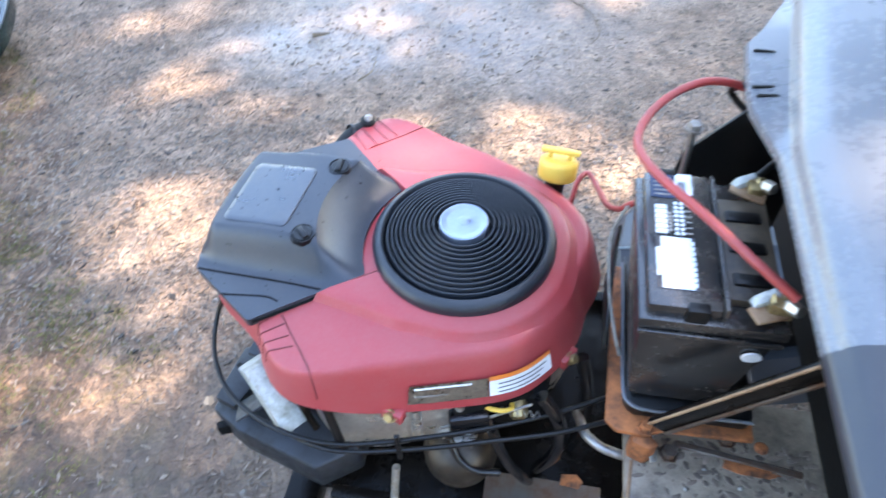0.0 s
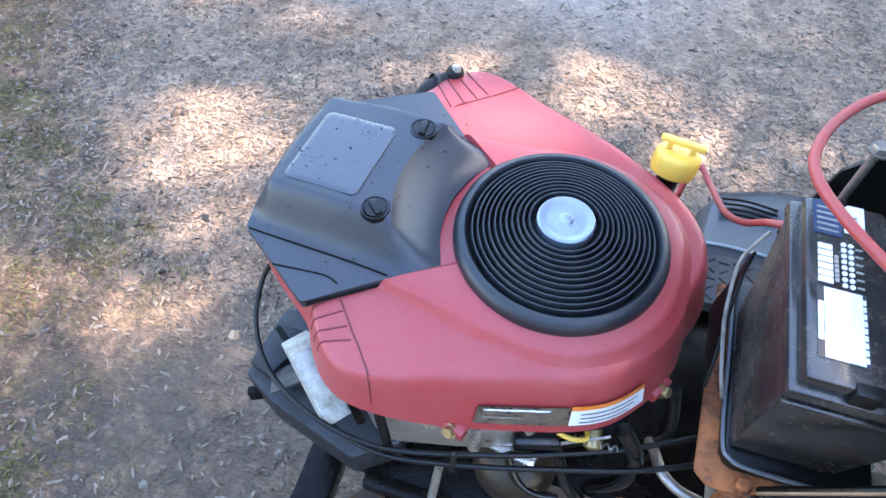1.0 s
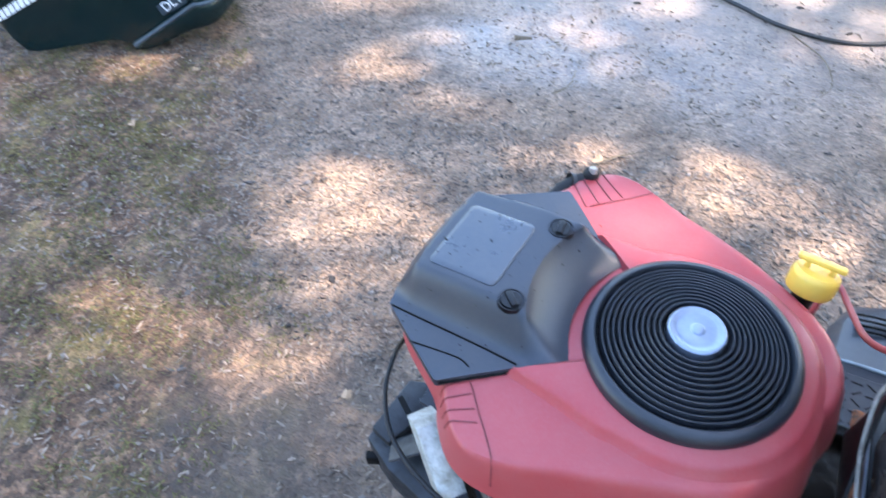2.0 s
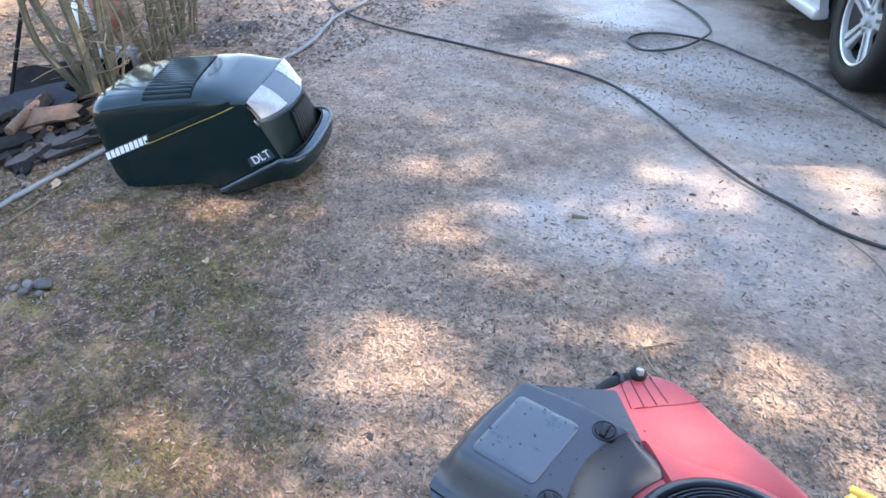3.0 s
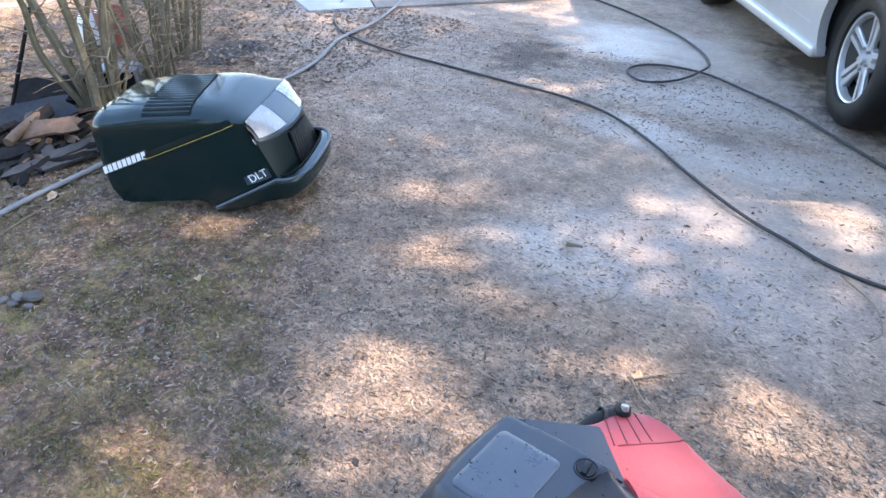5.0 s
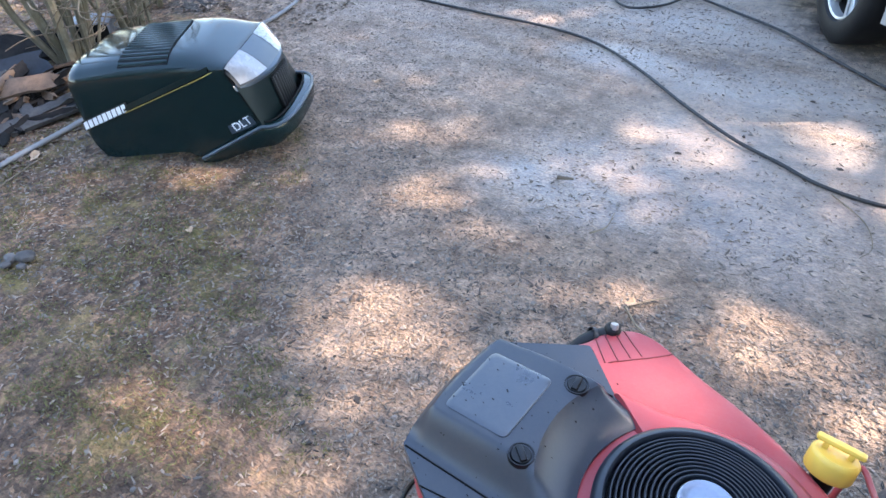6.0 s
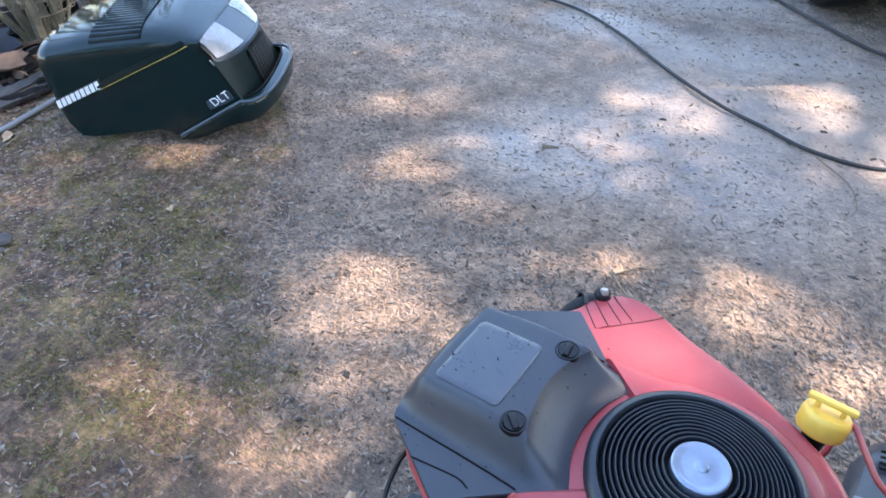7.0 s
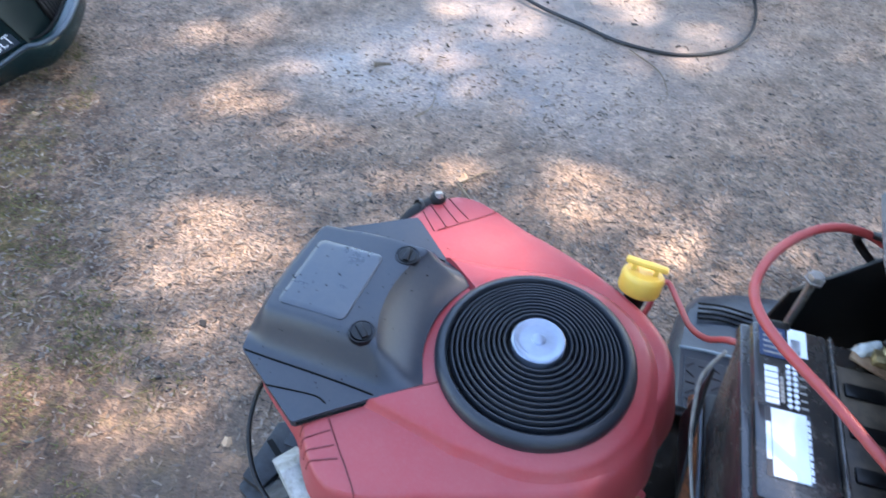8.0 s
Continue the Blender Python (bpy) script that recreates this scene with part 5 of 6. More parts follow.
# lamps and the dark panel between them, sloping from the brow up to the top
def lamp_face(y0, y1, lift, n=6):
    verts, faces = [], []
    for i in range(n + 1):
        y = y0 + (y1 - y0) * i / n
        f = abs((y - 0.245) / 0.245)
        lead = 0.742 - 0.075 * f ** 3.0
        for j in range(4):
            g = j / 3
            x = lead + (0.634 + 0.012 * (1 - f ** 2.4) - lead) * g
            z = 0.342 + (hood_top(0.632, y - 0.245) - 0.004 - 0.342) * g + lift + 0.008 * math.sin(g * math.pi)
            verts.append(V(x, y, z))
    for i in range(n):
        for j in range(3):
            faces.append((i * 4 + j, i * 4 + j + 1, (i + 1) * 4 + j + 1, (i + 1) * 4 + j))
    return mesh_of("lens", verts, faces, 60)


part("lamp_lens", lamp_face(0.018, 0.165, 0.004), LAMP, hood, "clouded clear headlamp lens")
part("lamp_lens", lamp_face(0.325, 0.472, 0.004), LAMP, hood, "clouded clear headlamp lens")
part("lamp_panel", lamp_face(0.170, 0.320, 0.003), BUMPER_BLUE, hood)
part("lamp_bed", lamp_face(0.010, 0.480, -0.004, 14), GRILLE, hood)
for i in range(9):
    y = 0.165 + 0.020 * i
    part("grille_bar", rbox(-0.006, 0.008, -0.004, 0.004, -0.070, 0.058, 0.002, 1), GRILLE, hood, "", pose(0.770 - 0.9 * (y - 0.245) ** 2, y, 0.252, 0, -13, 0))
part("grille_bed", rbox(-0.004, 0.004, -0.092, 0.092, -0.074, 0.062, 0.002), DEEP_BLACK, hood, "", pose(0.764, 0.245, 0.252, 0, -13, 0))
def louvre_patch(d0, d1, s0, s1, lift, edge):
    """A strip of the hood's top between two lines along it, raised in the middle."""
    cols = (d0, d0 + edge, d1 - edge, d1)
    rib = []
    for q in range(10):
        for c, d in enumerate(cols):
            s = s0 + (s1 - s0) * q / 9 - 0.10 * d
            rib.append(V(s, 0.245 + d, hood_top(s, d) + (lift if c in (1, 2) else 0.0004)))
    return mesh_of("louvre", rib, [(4 * q + e, 4 * q + e + 1, 4 * q + e + 5, 4 * q + e + 4) for q in range(9) for e in range(3)], 0)


for i in range(16):
    d = -0.218 + 0.0228 * i
    part("louvre_slot", louvre_patch(d - 0.0114, d + 0.0114, 0.200, 0.402, 0.0008, 0.004), DEEP_BLACK, shell)
    part("louvre", louvre_patch(d - 0.0068, d + 0.0050, 0.204, 0.398, 0.0055, 0.003), HOOD_GREEN, shell)


def side_point(s, z, lift):
    half, low, cr = hood_section(s)
    return V(s + seam_shift(s, z), 0.245 - half + 0.010 * (low - z) / (low - 0.02) - lift, z)


def side_strip(s0, z0, s1, z1, h, lift, upper=None, n=8):
    """A strip along the hood's near side; the upper edge may lie closer to the skin than the lower."""
    verts = []
    for i in range(n + 1):
        f = i / n
        s, z = s0 + (s1 - s0) * f, z0 + (z1 - z0) * f
        verts += [side_point(s, z, lift), side_point(s, z + h, lift if upper is None else upper)]
    return mesh_of("strip", verts, [(2 * i, 2 * i + 2, 2 * i + 3, 2 * i + 1) for i in range(n)], 60)


part("recess", side_strip(0.20, 0.232, 0.575, 0.398, 0.020, 0.0075, 0.0012), SHADED_GREEN, shell, "green ledge above the stripe")
part("gold_stripe", side_strip(0.205, 0.226, 0.590, 0.397, 0.0032, 0.0083), GOLD, shell, "thin gold stripe")
plate1 = part("name_plate", side_strip(0.004, 0.138, 0.220, 0.233, 0.041, 0.0030), GRILLE, shell, "dark name strip with white blocks")
for i in range(9):
    a, b = i / 9, i / 9 + 0.088
    part("mark_block", side_strip(0.010 + 0.205 * a, 0.144 + 0.0905 * a, 0.010 + 0.205 * b, 0.144 + 0.0905 * b, 0.032, 0.0046, n=1), PAPER, plate1)
plate2 = part("model_plate", side_strip(0.540, 0.138, 0.612, 0.186, 0.036, 0.0025), BUMPER_BLUE, shell, "blue-grey model plate with white letters")
letters = bpy.data.curves.new("letters", "FONT")
letters.body, letters.size, letters.extrude = "DLT", 0.047, 0.001
text_ob = new("letters", letters)
letter_mesh = bpy.data.meshes.new_from_object(text_ob.evaluated_get(bpy.context.evaluated_depsgraph_get()))
bpy.data.objects.remove(text_ob)
p0, p1 = side_point(0.552, 0.152, 0.005), side_point(0.612, 0.196, 0.005)
along = (p1 - p0).normalized()
face = along.cross(Vector((0, 0, 1))).normalized()
upward = face.cross(along)
letters_m = Matrix((along, upward, face)).transposed().to_4x4()
letters_m.translation = p0
part("letters", letter_mesh, PAPER, plate2, "", letters_m)
part("seam", tube_mesh("seam", [side_point(0.632, z, 0.0015) for z in (0.396, 0.35, 0.30, 0.25, 0.20, 0.165)], 0.0035, 6, 2), DEEP_BLACK, shell)


# ---- parked car ----
CAR_M = Matrix(((-0.545, 0.839, 0, 0.250), (0.839, 0.545, 0, 4.230), (0, 0, 1, 0), (0, 0, 0, 1)))   # x to its rear, y across to the far side


def car_side(mirror):
    """One flank with wheel arches, bowed outwards between sill and waist."""
    WB, R = 2.45, 0.405
    out = [(-0.86, 0.30), (-0.86, 0.72), (-0.70, 0.86), (-0.30, 0.95), (0.45, 1.00), (1.6, 1.02), (2.9, 1.04), (3.25, 1.0), (3.30, 0.62), (3.26, 0.30)]
    for cx in (WB, 0.0):
        a0 = math.asin((0.36 - 0.235) / R)
        out += [(cx + R * math.cos(-a0 + (math.pi + 2 * a0) * i / 24), 0.36 + R * math.sin(-a0 + (math.pi + 2 * a0) * i / 24)) for i in range(25)]
    bm = bmesh.new()
    f = bm.faces.new([bm.verts.new((x, 0, z)) for x, z in out])
    for z in [0.28 + 0.06 * i for i in range(13)]:
        bmesh.ops.bisect_plane(bm, geom=bm.verts[:] + bm.edges[:] + bm.faces[:], plane_co=(0, 0, z), plane_no=(0, 0, 1))
    bmesh.ops.triangulate(bm, faces=bm.faces[:])
    for v in bm.verts:
        z = v.co.z
        y = 0.02 - 0.05 * math.sin(min(1, max(0, (z - 0.23) / 0.8)) * math.pi) + 0.05 * step(0.85, 1.05, z)
        for cx in (0.0, WB):
            d = math.hypot(v.co.x - cx, z - 0.36)
            y -= 0.022 * (1 - step(R, R + 0.09, d))
        v.co.y = 1.80 - y if mirror else y
    ex = bmesh.ops.extrude_face_region(bm, geom=bm.faces[:])
    bmesh.ops.translate(bm, verts=[g for g in ex["geom"] if isinstance(g, bmesh.types.BMVert)], vec=(0, -0.05 if mirror else 0.05, 0))
    return bm


car = thing("car", "silver-white parked car with silver five-spoke alloy wheels", "car", CAR_M)
body = part("body", car_side(False), CAR_WHITE, car, smooth=30)
part("body_side", car_side(True), CAR_WHITE, car, smooth=30)
part("underbody", rbox(-0.80, 3.22, 0.06, 1.74, 0.19, 0.62, 0.05), CAR_DARK, car)
part("bonnet", rbox(-0.88, 0.55, 0.06, 1.74, 0.60, 0.97, 0.12, 4), CAR_WHITE, car)
part("tail", rbox(2.8, 3.32, 0.06, 1.74, 0.45, 1.02, 0.10, 4), CAR_WHITE, car)
cabin = bmesh.new()
lo = [(0.35, 0.10), (2.95, 0.10), (2.95, 1.70), (0.35, 1.70)]
hi = [(1.05, 0.26), (2.65, 0.26), (2.65, 1.54), (1.05, 1.54)]
cv = [cabin.verts.new((x, y, 0.99)) for x, y in lo] + [cabin.verts.new((x, y, 1.52)) for x, y in hi]
for f in ((0, 1, 5, 4), (1, 2, 6, 5), (2, 3, 7, 6), (3, 0, 4, 7), (4, 5, 6, 7)):
    cabin.faces.new([cv[i] for i in f])
bmesh.ops.bevel(cabin, geom=cabin.edges[:], offset=0.05, segments=3, profile=0.5, affect="EDGES")
part("windows", cabin, CAR_GLASS, car, "dark tinted glass")
part("roof", rbox(1.08, 2.62, 0.28, 1.52, 1.495, 1.545, 0.024, 3), CAR_WHITE, car)
rocker = part("rocker", rbox(0.40, 2.06, -0.035, 0.06, 0.215, 0.285, 0.022, 3), CAR_WHITE, car, "white sill moulding")
part("moulding", rbox(0.52, 1.16, -0.032, -0.01, 0.375, 0.415, 0.008, 2), CAR_WHITE, car)
part("moulding", rbox(1.19, 2.02, -0.032, -0.01, 0.375, 0.415, 0.008, 2), CAR_WHITE, car)
for s in (0.43, 1.17):
    strip = [V(s + dx, 0.02 - 0.05 * math.sin((z - 0.23) / 0.8 * math.pi) - 0.0015, z) for z in [0.29 + 0.05 * i for i in range(12)] for dx in (0, 0.005)]
    part("door_gap", mesh_of("door_gap", strip, [(2 * i, 2 * i + 1, 2 * i + 3, 2 * i + 2) for i in range(11)], 0), CAR_DARK, car)
for s, z in ((0.75, 0.80), (1.75, 0.82)):
    part("door_handle", rbox(s, s + 0.16, -0.06, -0.02, z, z + 0.03, 0.008), CAR_WHITE, car)


def car_wheel(s, y, flip, steer=0.0):
    R, W = 0.345, 0.215
    wheel = part("wheel", lathe([(0.225, -0.10), (0.228, 0.085), (0.222, 0.095), (0.212, 0.090), (0.205, 0.06), (0.205, -0.10)], 56), ALLOY, car, "silver alloy wheel", pose(s, y, R, 90 if not flip else -90, 0, steer))
    part("tyre", lathe(tyre_profile(R, W, 0.222), 72), RUBBER, wheel)
    part("brake_disc", lathe([(0.001, 0.0), (0.15, 0.0), (0.19, -0.02), (0.20, -0.06)], 40), CAR_DARK, wheel)
    part("barrel", lathe([(0.2045, 0.052), (0.2035, -0.10), (0.001, -0.10)], 48), CAR_DARK, wheel, "dark wheel barrel behind the spokes")
    part("hub", lathe([(0.0001, 0.082), (0.026, 0.082), (0.030, 0.076), (0.034, 0.062), (0.075, 0.058), (0.080, 0.045), (0.080, 0.0)], 36), ALLOY, wheel)
    spoke = bmesh.new()
    sec = [(0.045, 0.036, 0.060, 0.02), (0.10, 0.036, 0.066, 0.02), (0.17, 0.042, 0.074, 0.03), (0.218, 0.048, 0.080, 0.04)]
    rows = []
    for r, h, top, th in sec:
        rows.append([spoke.verts.new(q) for q in ((r, -h, top - th), (r, -h, top - 0.005), (r, -h + 0.007, top), (r, -0.011, top), (r, -0.007, top - 0.030), (r, 0.007, top - 0.030), (r, 0.011, top), (r, h - 0.007, top), (r, h, top - 0.005), (r, h, top - th))])
    for a, b in zip(rows, rows[1:]):
        for i in range(9):
            spoke.faces.new((a[i], a[i + 1], b[i + 1], b[i]))
    bmesh.ops.recalc_face_normals(spoke, faces=spoke.faces[:])
    me = bpy.data.meshes.new("spoke")
    spoke.to_mesh(me)
    spoke.free()
    for i in range(5):
        part("spoke", me, ALLOY, wheel, "", pose(0, 0, 0, 0, 0, 72 * i + 23))
        part("lug_nut", lathe([(0.0001, 0.018), (0.007, 0.018), (0.009, 0.012), (0.009, 0.0)], 6), STEEL, wheel, "", pose(0.052 * math.cos(radians(72 * i + 54)), 0.052 * math.sin(radians(72 * i + 54)), 0.058))


for s in (0.0, 2.45):
    car_wheel(s, 0.10, False, 7.5 if s == 0.0 else 0.0)
    car_wheel(s, 1.70, True, 7.5 if s == 0.0 else 0.0)

# ---- hoses ----
def ground_hose(name, pts, r, material, label):
    return single(name, tube_mesh(name, [(x, y, r + 0.002 + dz) for x, y, dz in pts], r, 10, 8), material, label, "hose")


ground_hose("garden_hose", [(-2.20, 0.70, 0), (-2.33, 1.10, 0), (-2.372, 1.294, 0), (-2.412, 1.628, 0), (-2.50, 2.15, 0), (-2.53, 2.70, 0), (-2.538, 2.927, 0), (-2.606, 3.244, 0), (-2.798, 3.674, 0), (-2.83, 4.05, 0.012), (-3.01, 4.58, 0), (-3.20, 4.95, 0), (-3.55, 5.5, 0.02), (-4.1, 6.0, 0.02)], 0.0115, HOSE_GREY, "grey garden hose lying on the driveway")
ground_hose("pressure_hose", [(-3.75, 4.95, 0.02), (-3.58, 4.66, 0.02), (-3.389, 4.335, 0), (-3.149, 4.016, 0), (-2.87, 3.815, 0), (-2.424, 3.709, 0), (-1.951, 3.695, 0), (-1.445, 3.679, 0), (-1.066, 3.667, 0), (-0.767, 3.590, 0), (-0.469, 3.395, 0), (-0.166, 3.136, 0), (0.104, 2.936, 0), (0.297, 2.839, 0), (0.466, 2.755, 0), (0.687, 2.736, 0), (0.877, 2.842, 0), (0.965, 3.027, 0), (0.972, 3.30, 0), (0.88, 3.52, 0.0), (0.70, 3.68, 0), (0.538, 3.788, 0), (0.296, 4.002, 0), (0.039, 4.226, 0), (-0.242, 4.394, 0), (-0.518, 4.540, 0.0), (-0.764, 4.545, 0), (-0.914, 4.453, 0), (-0.945, 4.300, 0), (-0.80, 4.180, 0), (-0.633, 4.330, 0), (-0.545, 4.540, 0.022), (-0.573, 4.774, 0), (-0.729, 5.023, 0), (-1.022, 5.306, 0), (-1.504, 5.635, 0), (-2.124, 5.95, 0), (-2.9, 6.3, 0)], 0.0074, HOSE_BLACK, "thin black pressure hose looping over the driveway")

# ---- concrete slab and the wheeled machine on it ----
single("concrete_slab", prism([(-3.47, 4.07), (-3.13, 4.46), (-4.35, 5.50), (-6.2, 5.5)], -0.06, 0.018, 0.006), CONCRETE, "pale concrete slab at the end of the driveway", "slab", kind="structure")
single("concrete_slab", prism([(-3.122, 4.47), (-1.70, 6.12), (-3.9, 8.0), (-5.6, 6.58)], -0.06, 0.014, 0.006), STAINED, "brown-stained concrete slab by the pale one", "slab", kind="structure")
washer = thing("pressure_washer", "orange wheeled pressure washer on the concrete slab", "pressure washer", pose(-3.52, 5.18, 0.018, 0, 0, 20))
for x in (-0.16, 0.16):
    w = part("wheel", lathe([(0.001, -0.02), (0.05, -0.02), (0.055, -0.01), (0.055, 0.01), (0.05, 0.02), (0.001, 0.02)], 24), GREY_METAL, washer, "", pose(x, -0.02, 0.075, 90, 0, 90))
    part("tyre", lathe(tyre_profile(0.075, 0.045, 0.05), 32), RUBBER, w)
part("caster", lathe(tyre_profile(0.05, 0.035, 0.01), 24), RUBBER, washer, "", pose(0.36, 0.30, 0.05, 90, 0, 60))
part("base", rbox(-0.13, 0.13, -0.02, 0.34, 0.07, 0.115, 0.01), ORANGE, washer)
part("pump", rbox(-0.10, 0.10, 0.05, 0.30, 0.115, 0.40, 0.03), ORANGE, washer)
part("handle", tube_mesh("handle", [(-0.14, 0.30, 0.10), (-0.15, 0.33, 0.60), (-0.14, 0.36, 0.92), (0.14, 0.36, 0.92), (0.15, 0.33, 0.60), (0.14, 0.30, 0.10)], 0.012, 10, 6), BLACK, washer)

# ---- shrubs ----
def shrub(x, y, stems, height, spread, seed, label, r0=0.022):
    rg = random.Random(seed)
    ob = thing("shrub", label, "shrub", pose(x, y, 0))
    tv, tf = [], []
    for i in range(stems):
        a, d = rg.uniform(0, 6.28), rg.uniform(0.0, 0.13)
        bx, by = d * math.cos(a), d * math.sin(a)
        lean = rg.uniform(0.15, 1.0) * spread
        h = height * rg.uniform(0.7, 1.1)
        a += rg.uniform(-0.5, 0.5)
        pts = [(bx, by, -0.02)]
        for k in range(1, 5):
            f = k / 4
            pts.append((bx + lean * f ** 1.2 * math.cos(a) + rg.uniform(-0.06, 0.06), by + lean * f ** 1.2 * math.sin(a) + rg.uniform(-0.06, 0.06), h * f))
        r = r0 * rg.uniform(0.35, 1.25)
        part("stem", tube_mesh("stem", pts, r, 8, 5, r * 0.4), STEM, ob)
        for b in range(rg.randint(4, 9)):
            f = rg.uniform(0.04, 0.45)
            k = min(3, int(f * 4))
            p = Vector(pts[k]).lerp(Vector(pts[k + 1]), f * 4 - k)
            a2, ln = rg.uniform(0, 6.28), rg.uniform(0.15, 0.5)
            dn = rg.uniform(-0.15, 0.8)
            q = p + Vector((math.cos(a2) * ln * 0.5, math.sin(a2) * ln * 0.5, ln * dn * 0.6))
            q2 = p + Vector((math.cos(a2 + 0.4) * ln * 0.8, math.sin(a2 + 0.4) * ln * 0.8, ln * dn * 1.1))
            v, f_ = tube([p, q, q2], rg.uniform(0.0025, 0.005), 5, 3, 0.0015)
            o = len(tv)
            tv += v
            tf += [tuple(o + t for t in q_) for q_ in f_]
    tagged(part("twig_tangle", mesh_of("twig_tangle", tv, tf), DRY_TWIG, ob), kind="stuff")
    return ob


shrub(-3.01, 2.02, 9, 1.5, 0.50, 3, "bare multi-stemmed shrub with olive-brown bark", 0.024)
shrub(-3.14, 2.46, 11, 1.4, 0.5, 5, "dense bare shrub with thin tangled stems", 0.018)
shrub(-3.42, 2.85, 11, 1.4, 0.6, 8, "dense bare shrub with thin tangled stems", 0.018)

# ---- scrap pile beside the shrubs ----
def board(name, x, y, z, lx, ly, lz, rx, ry, rz, material, label, category="board"):
    """A warped board with splintered ends."""
    rg = random.Random(int(abs(x * 977 + y * 331 + z * 77)))
    n, bow, skew = 6, rg.uniform(-0.04, 0.04) * lx, rg.uniform(-0.3, 0.3)
    verts, faces = [], []
    for i in range(n + 1):
        u = i / n * 2 - 1
        thin = rg.uniform(0.35, 0.8) if i in (0, n) else rg.uniform(0.86, 1.08)
        for a, b in ((-1, -1), (-0.25, -1), (0.4, -1), (1, -1), (1, 1), (0.4, 1), (-0.25, 1), (-1, 1)):
            ragged = rg.uniform(-0.10, 0.10) * lx if i in (0, n) else rg.uniform(-0.02, 0.02) * lx
            verts.append(V(u * lx / 2 + ragged + skew * a * ly * 0.3, a * ly / 2 * thin * rg.uniform(0.93, 1.07), b * lz / 2 * rg.uniform(0.7, 1.15) + bow * (1 - u * u)))
    for i in range(n):
        for k in range(8):
            faces.append((8 * i + k, 8 * i + (k + 1) % 8, 8 * i + 8 + (k + 1) % 8, 8 * i + 8 + k))
    for o in (0, 8 * n):
        faces += [(o, o + 1, o + 6, o + 7), (o + 1, o + 2, o + 5, o + 6), (o + 2, o + 3, o + 4, o + 5)]
    bm = bmesh.new()
    bm.from_mesh(mesh_of(name, verts, faces, 0))
    bmesh.ops.recalc_face_normals(bm, faces=bm.faces[:])
    return single(name, bm, material, label, category, pose(x, y, z, rx, ry, rz))


board("blue_board", -3.02, 1.63, 0.10, 0.46, 0.13, 0.022, 48, -10, 47, BLUE_BOARD, "weathered blue-grey board in a scrap pile")
board("dark_board", -3.22, 1.90, 0.09, 0.42, 0.16, 0.05, 40, -6, 38, CHARRED, "dark broken board leaning in a scrap pile")
board("plywood_sheet", -2.78, 1.62, 0.095, 0.32, 0.10, 0.012, 24, -8, 40, WOOD_BOARD, "brown plywood scrap with worn edges")
single("log", tube_mesh("log", [(-2.80, 1.45, 0.085), (-2.87, 1.57, 0.105), (-2.98, 1.74, 0.115)], 0.024, 10, 4, 0.020), WOOD_BOARD, "short brown round log on a scrap pile", "log")
for px, py, pz, ln, w, th, rz, mt in ((-2.61, 1.53, 0.035, 0.38, 0.055, 0.022, 86, GREY_PLANK), (-2.545, 1.56, 0.022, 0.28, 0.045, 0.02, 74, GREY_PLANK), (-2.68, 1.45, 0.025, 0.30, 0.05, 0.025, 70, GREY_PLANK), (-2.79, 1.40, 0.05, 0.22, 0.09, 0.03, 60, CHARRED)):
    tagged(board("charred_plank", px, py, pz, ln, w, th, 12, -4, rz, mt, "weathered grey broken plank in a scrap pile", "plank"), group="charred scraps")
prg = random.Random(17)
for i in range(74):
    px, py = -2.83 + prg.gauss(0, 0.18), 1.62 + prg.gauss(0, 0.14)
    if px > -2.50:
        px = -2.50 - prg.random() * 0.2
    high = max(0.0, 0.13 - 0.45 * math.hypot(px + 2.9, py - 1.7))
    ln, w, th = prg.uniform(0.08, 0.26), prg.uniform(0.025, 0.07), prg.uniform(0.010, 0.03)
    tagged(board("charred_plank", px, py, 0.02 + prg.random() * high, ln, w, th, prg.uniform(-55, 55), prg.uniform(-14, 14), prg.uniform(0, 180), prg.choice((CHARRED, CHARRED, DEEP_BLACK, WOOD_BOARD, GREY_PLANK)), "charred broken board piece in a scrap pile", "plank"), group="charred scraps")
box = thing("metal_case", "white metal case with a dark opening behind shrub stems", "case", pose(-3.22, 2.30, 0.0, 0, 0, 40))
part("case", rbox(-0.11, 0.11, -0.08, 0.08, 0.0, 0.12, 0.008), GREY_METAL, box)
part("opening", rbox(-0.095, 0.095, -0.083, -0.078, 0.012, 0.108, 0.0), DEEP_BLACK, box)
single("red_bin", lathe([(0.001, 0.0), (0.085, 0.0), (0.10, 0.02), (0.115, 0.22), (0.12, 0.225), (0.11, 0.22), (0.09, 0.02)], 28), RED_PLASTIC, "faded red plastic tub behind the shrubs", "tub", pose(-3.96, 2.75, 0))
single("white_jug", lathe([(0.001, 0.0), (0.07, 0.0), (0.08, 0.015), (0.08, 0.16), (0.05, 0.21), (0.02, 0.225), (0.02, 0.25), (0.001, 0.25)], 28), WHITE_PLASTIC, "white plastic jug behind the shrubs", "jug", pose(-4.08, 2.66, 0))
single("iron_pole", tube_mesh("iron_pole", [(-3.277, 1.655, -0.03), (-3.30, 2.02, 0.607), (-3.32, 2.38, 1.23)], 0.010, 10, 3), DEEP_BLACK, "dark iron pole stuck in the ground at a slant", "pole")

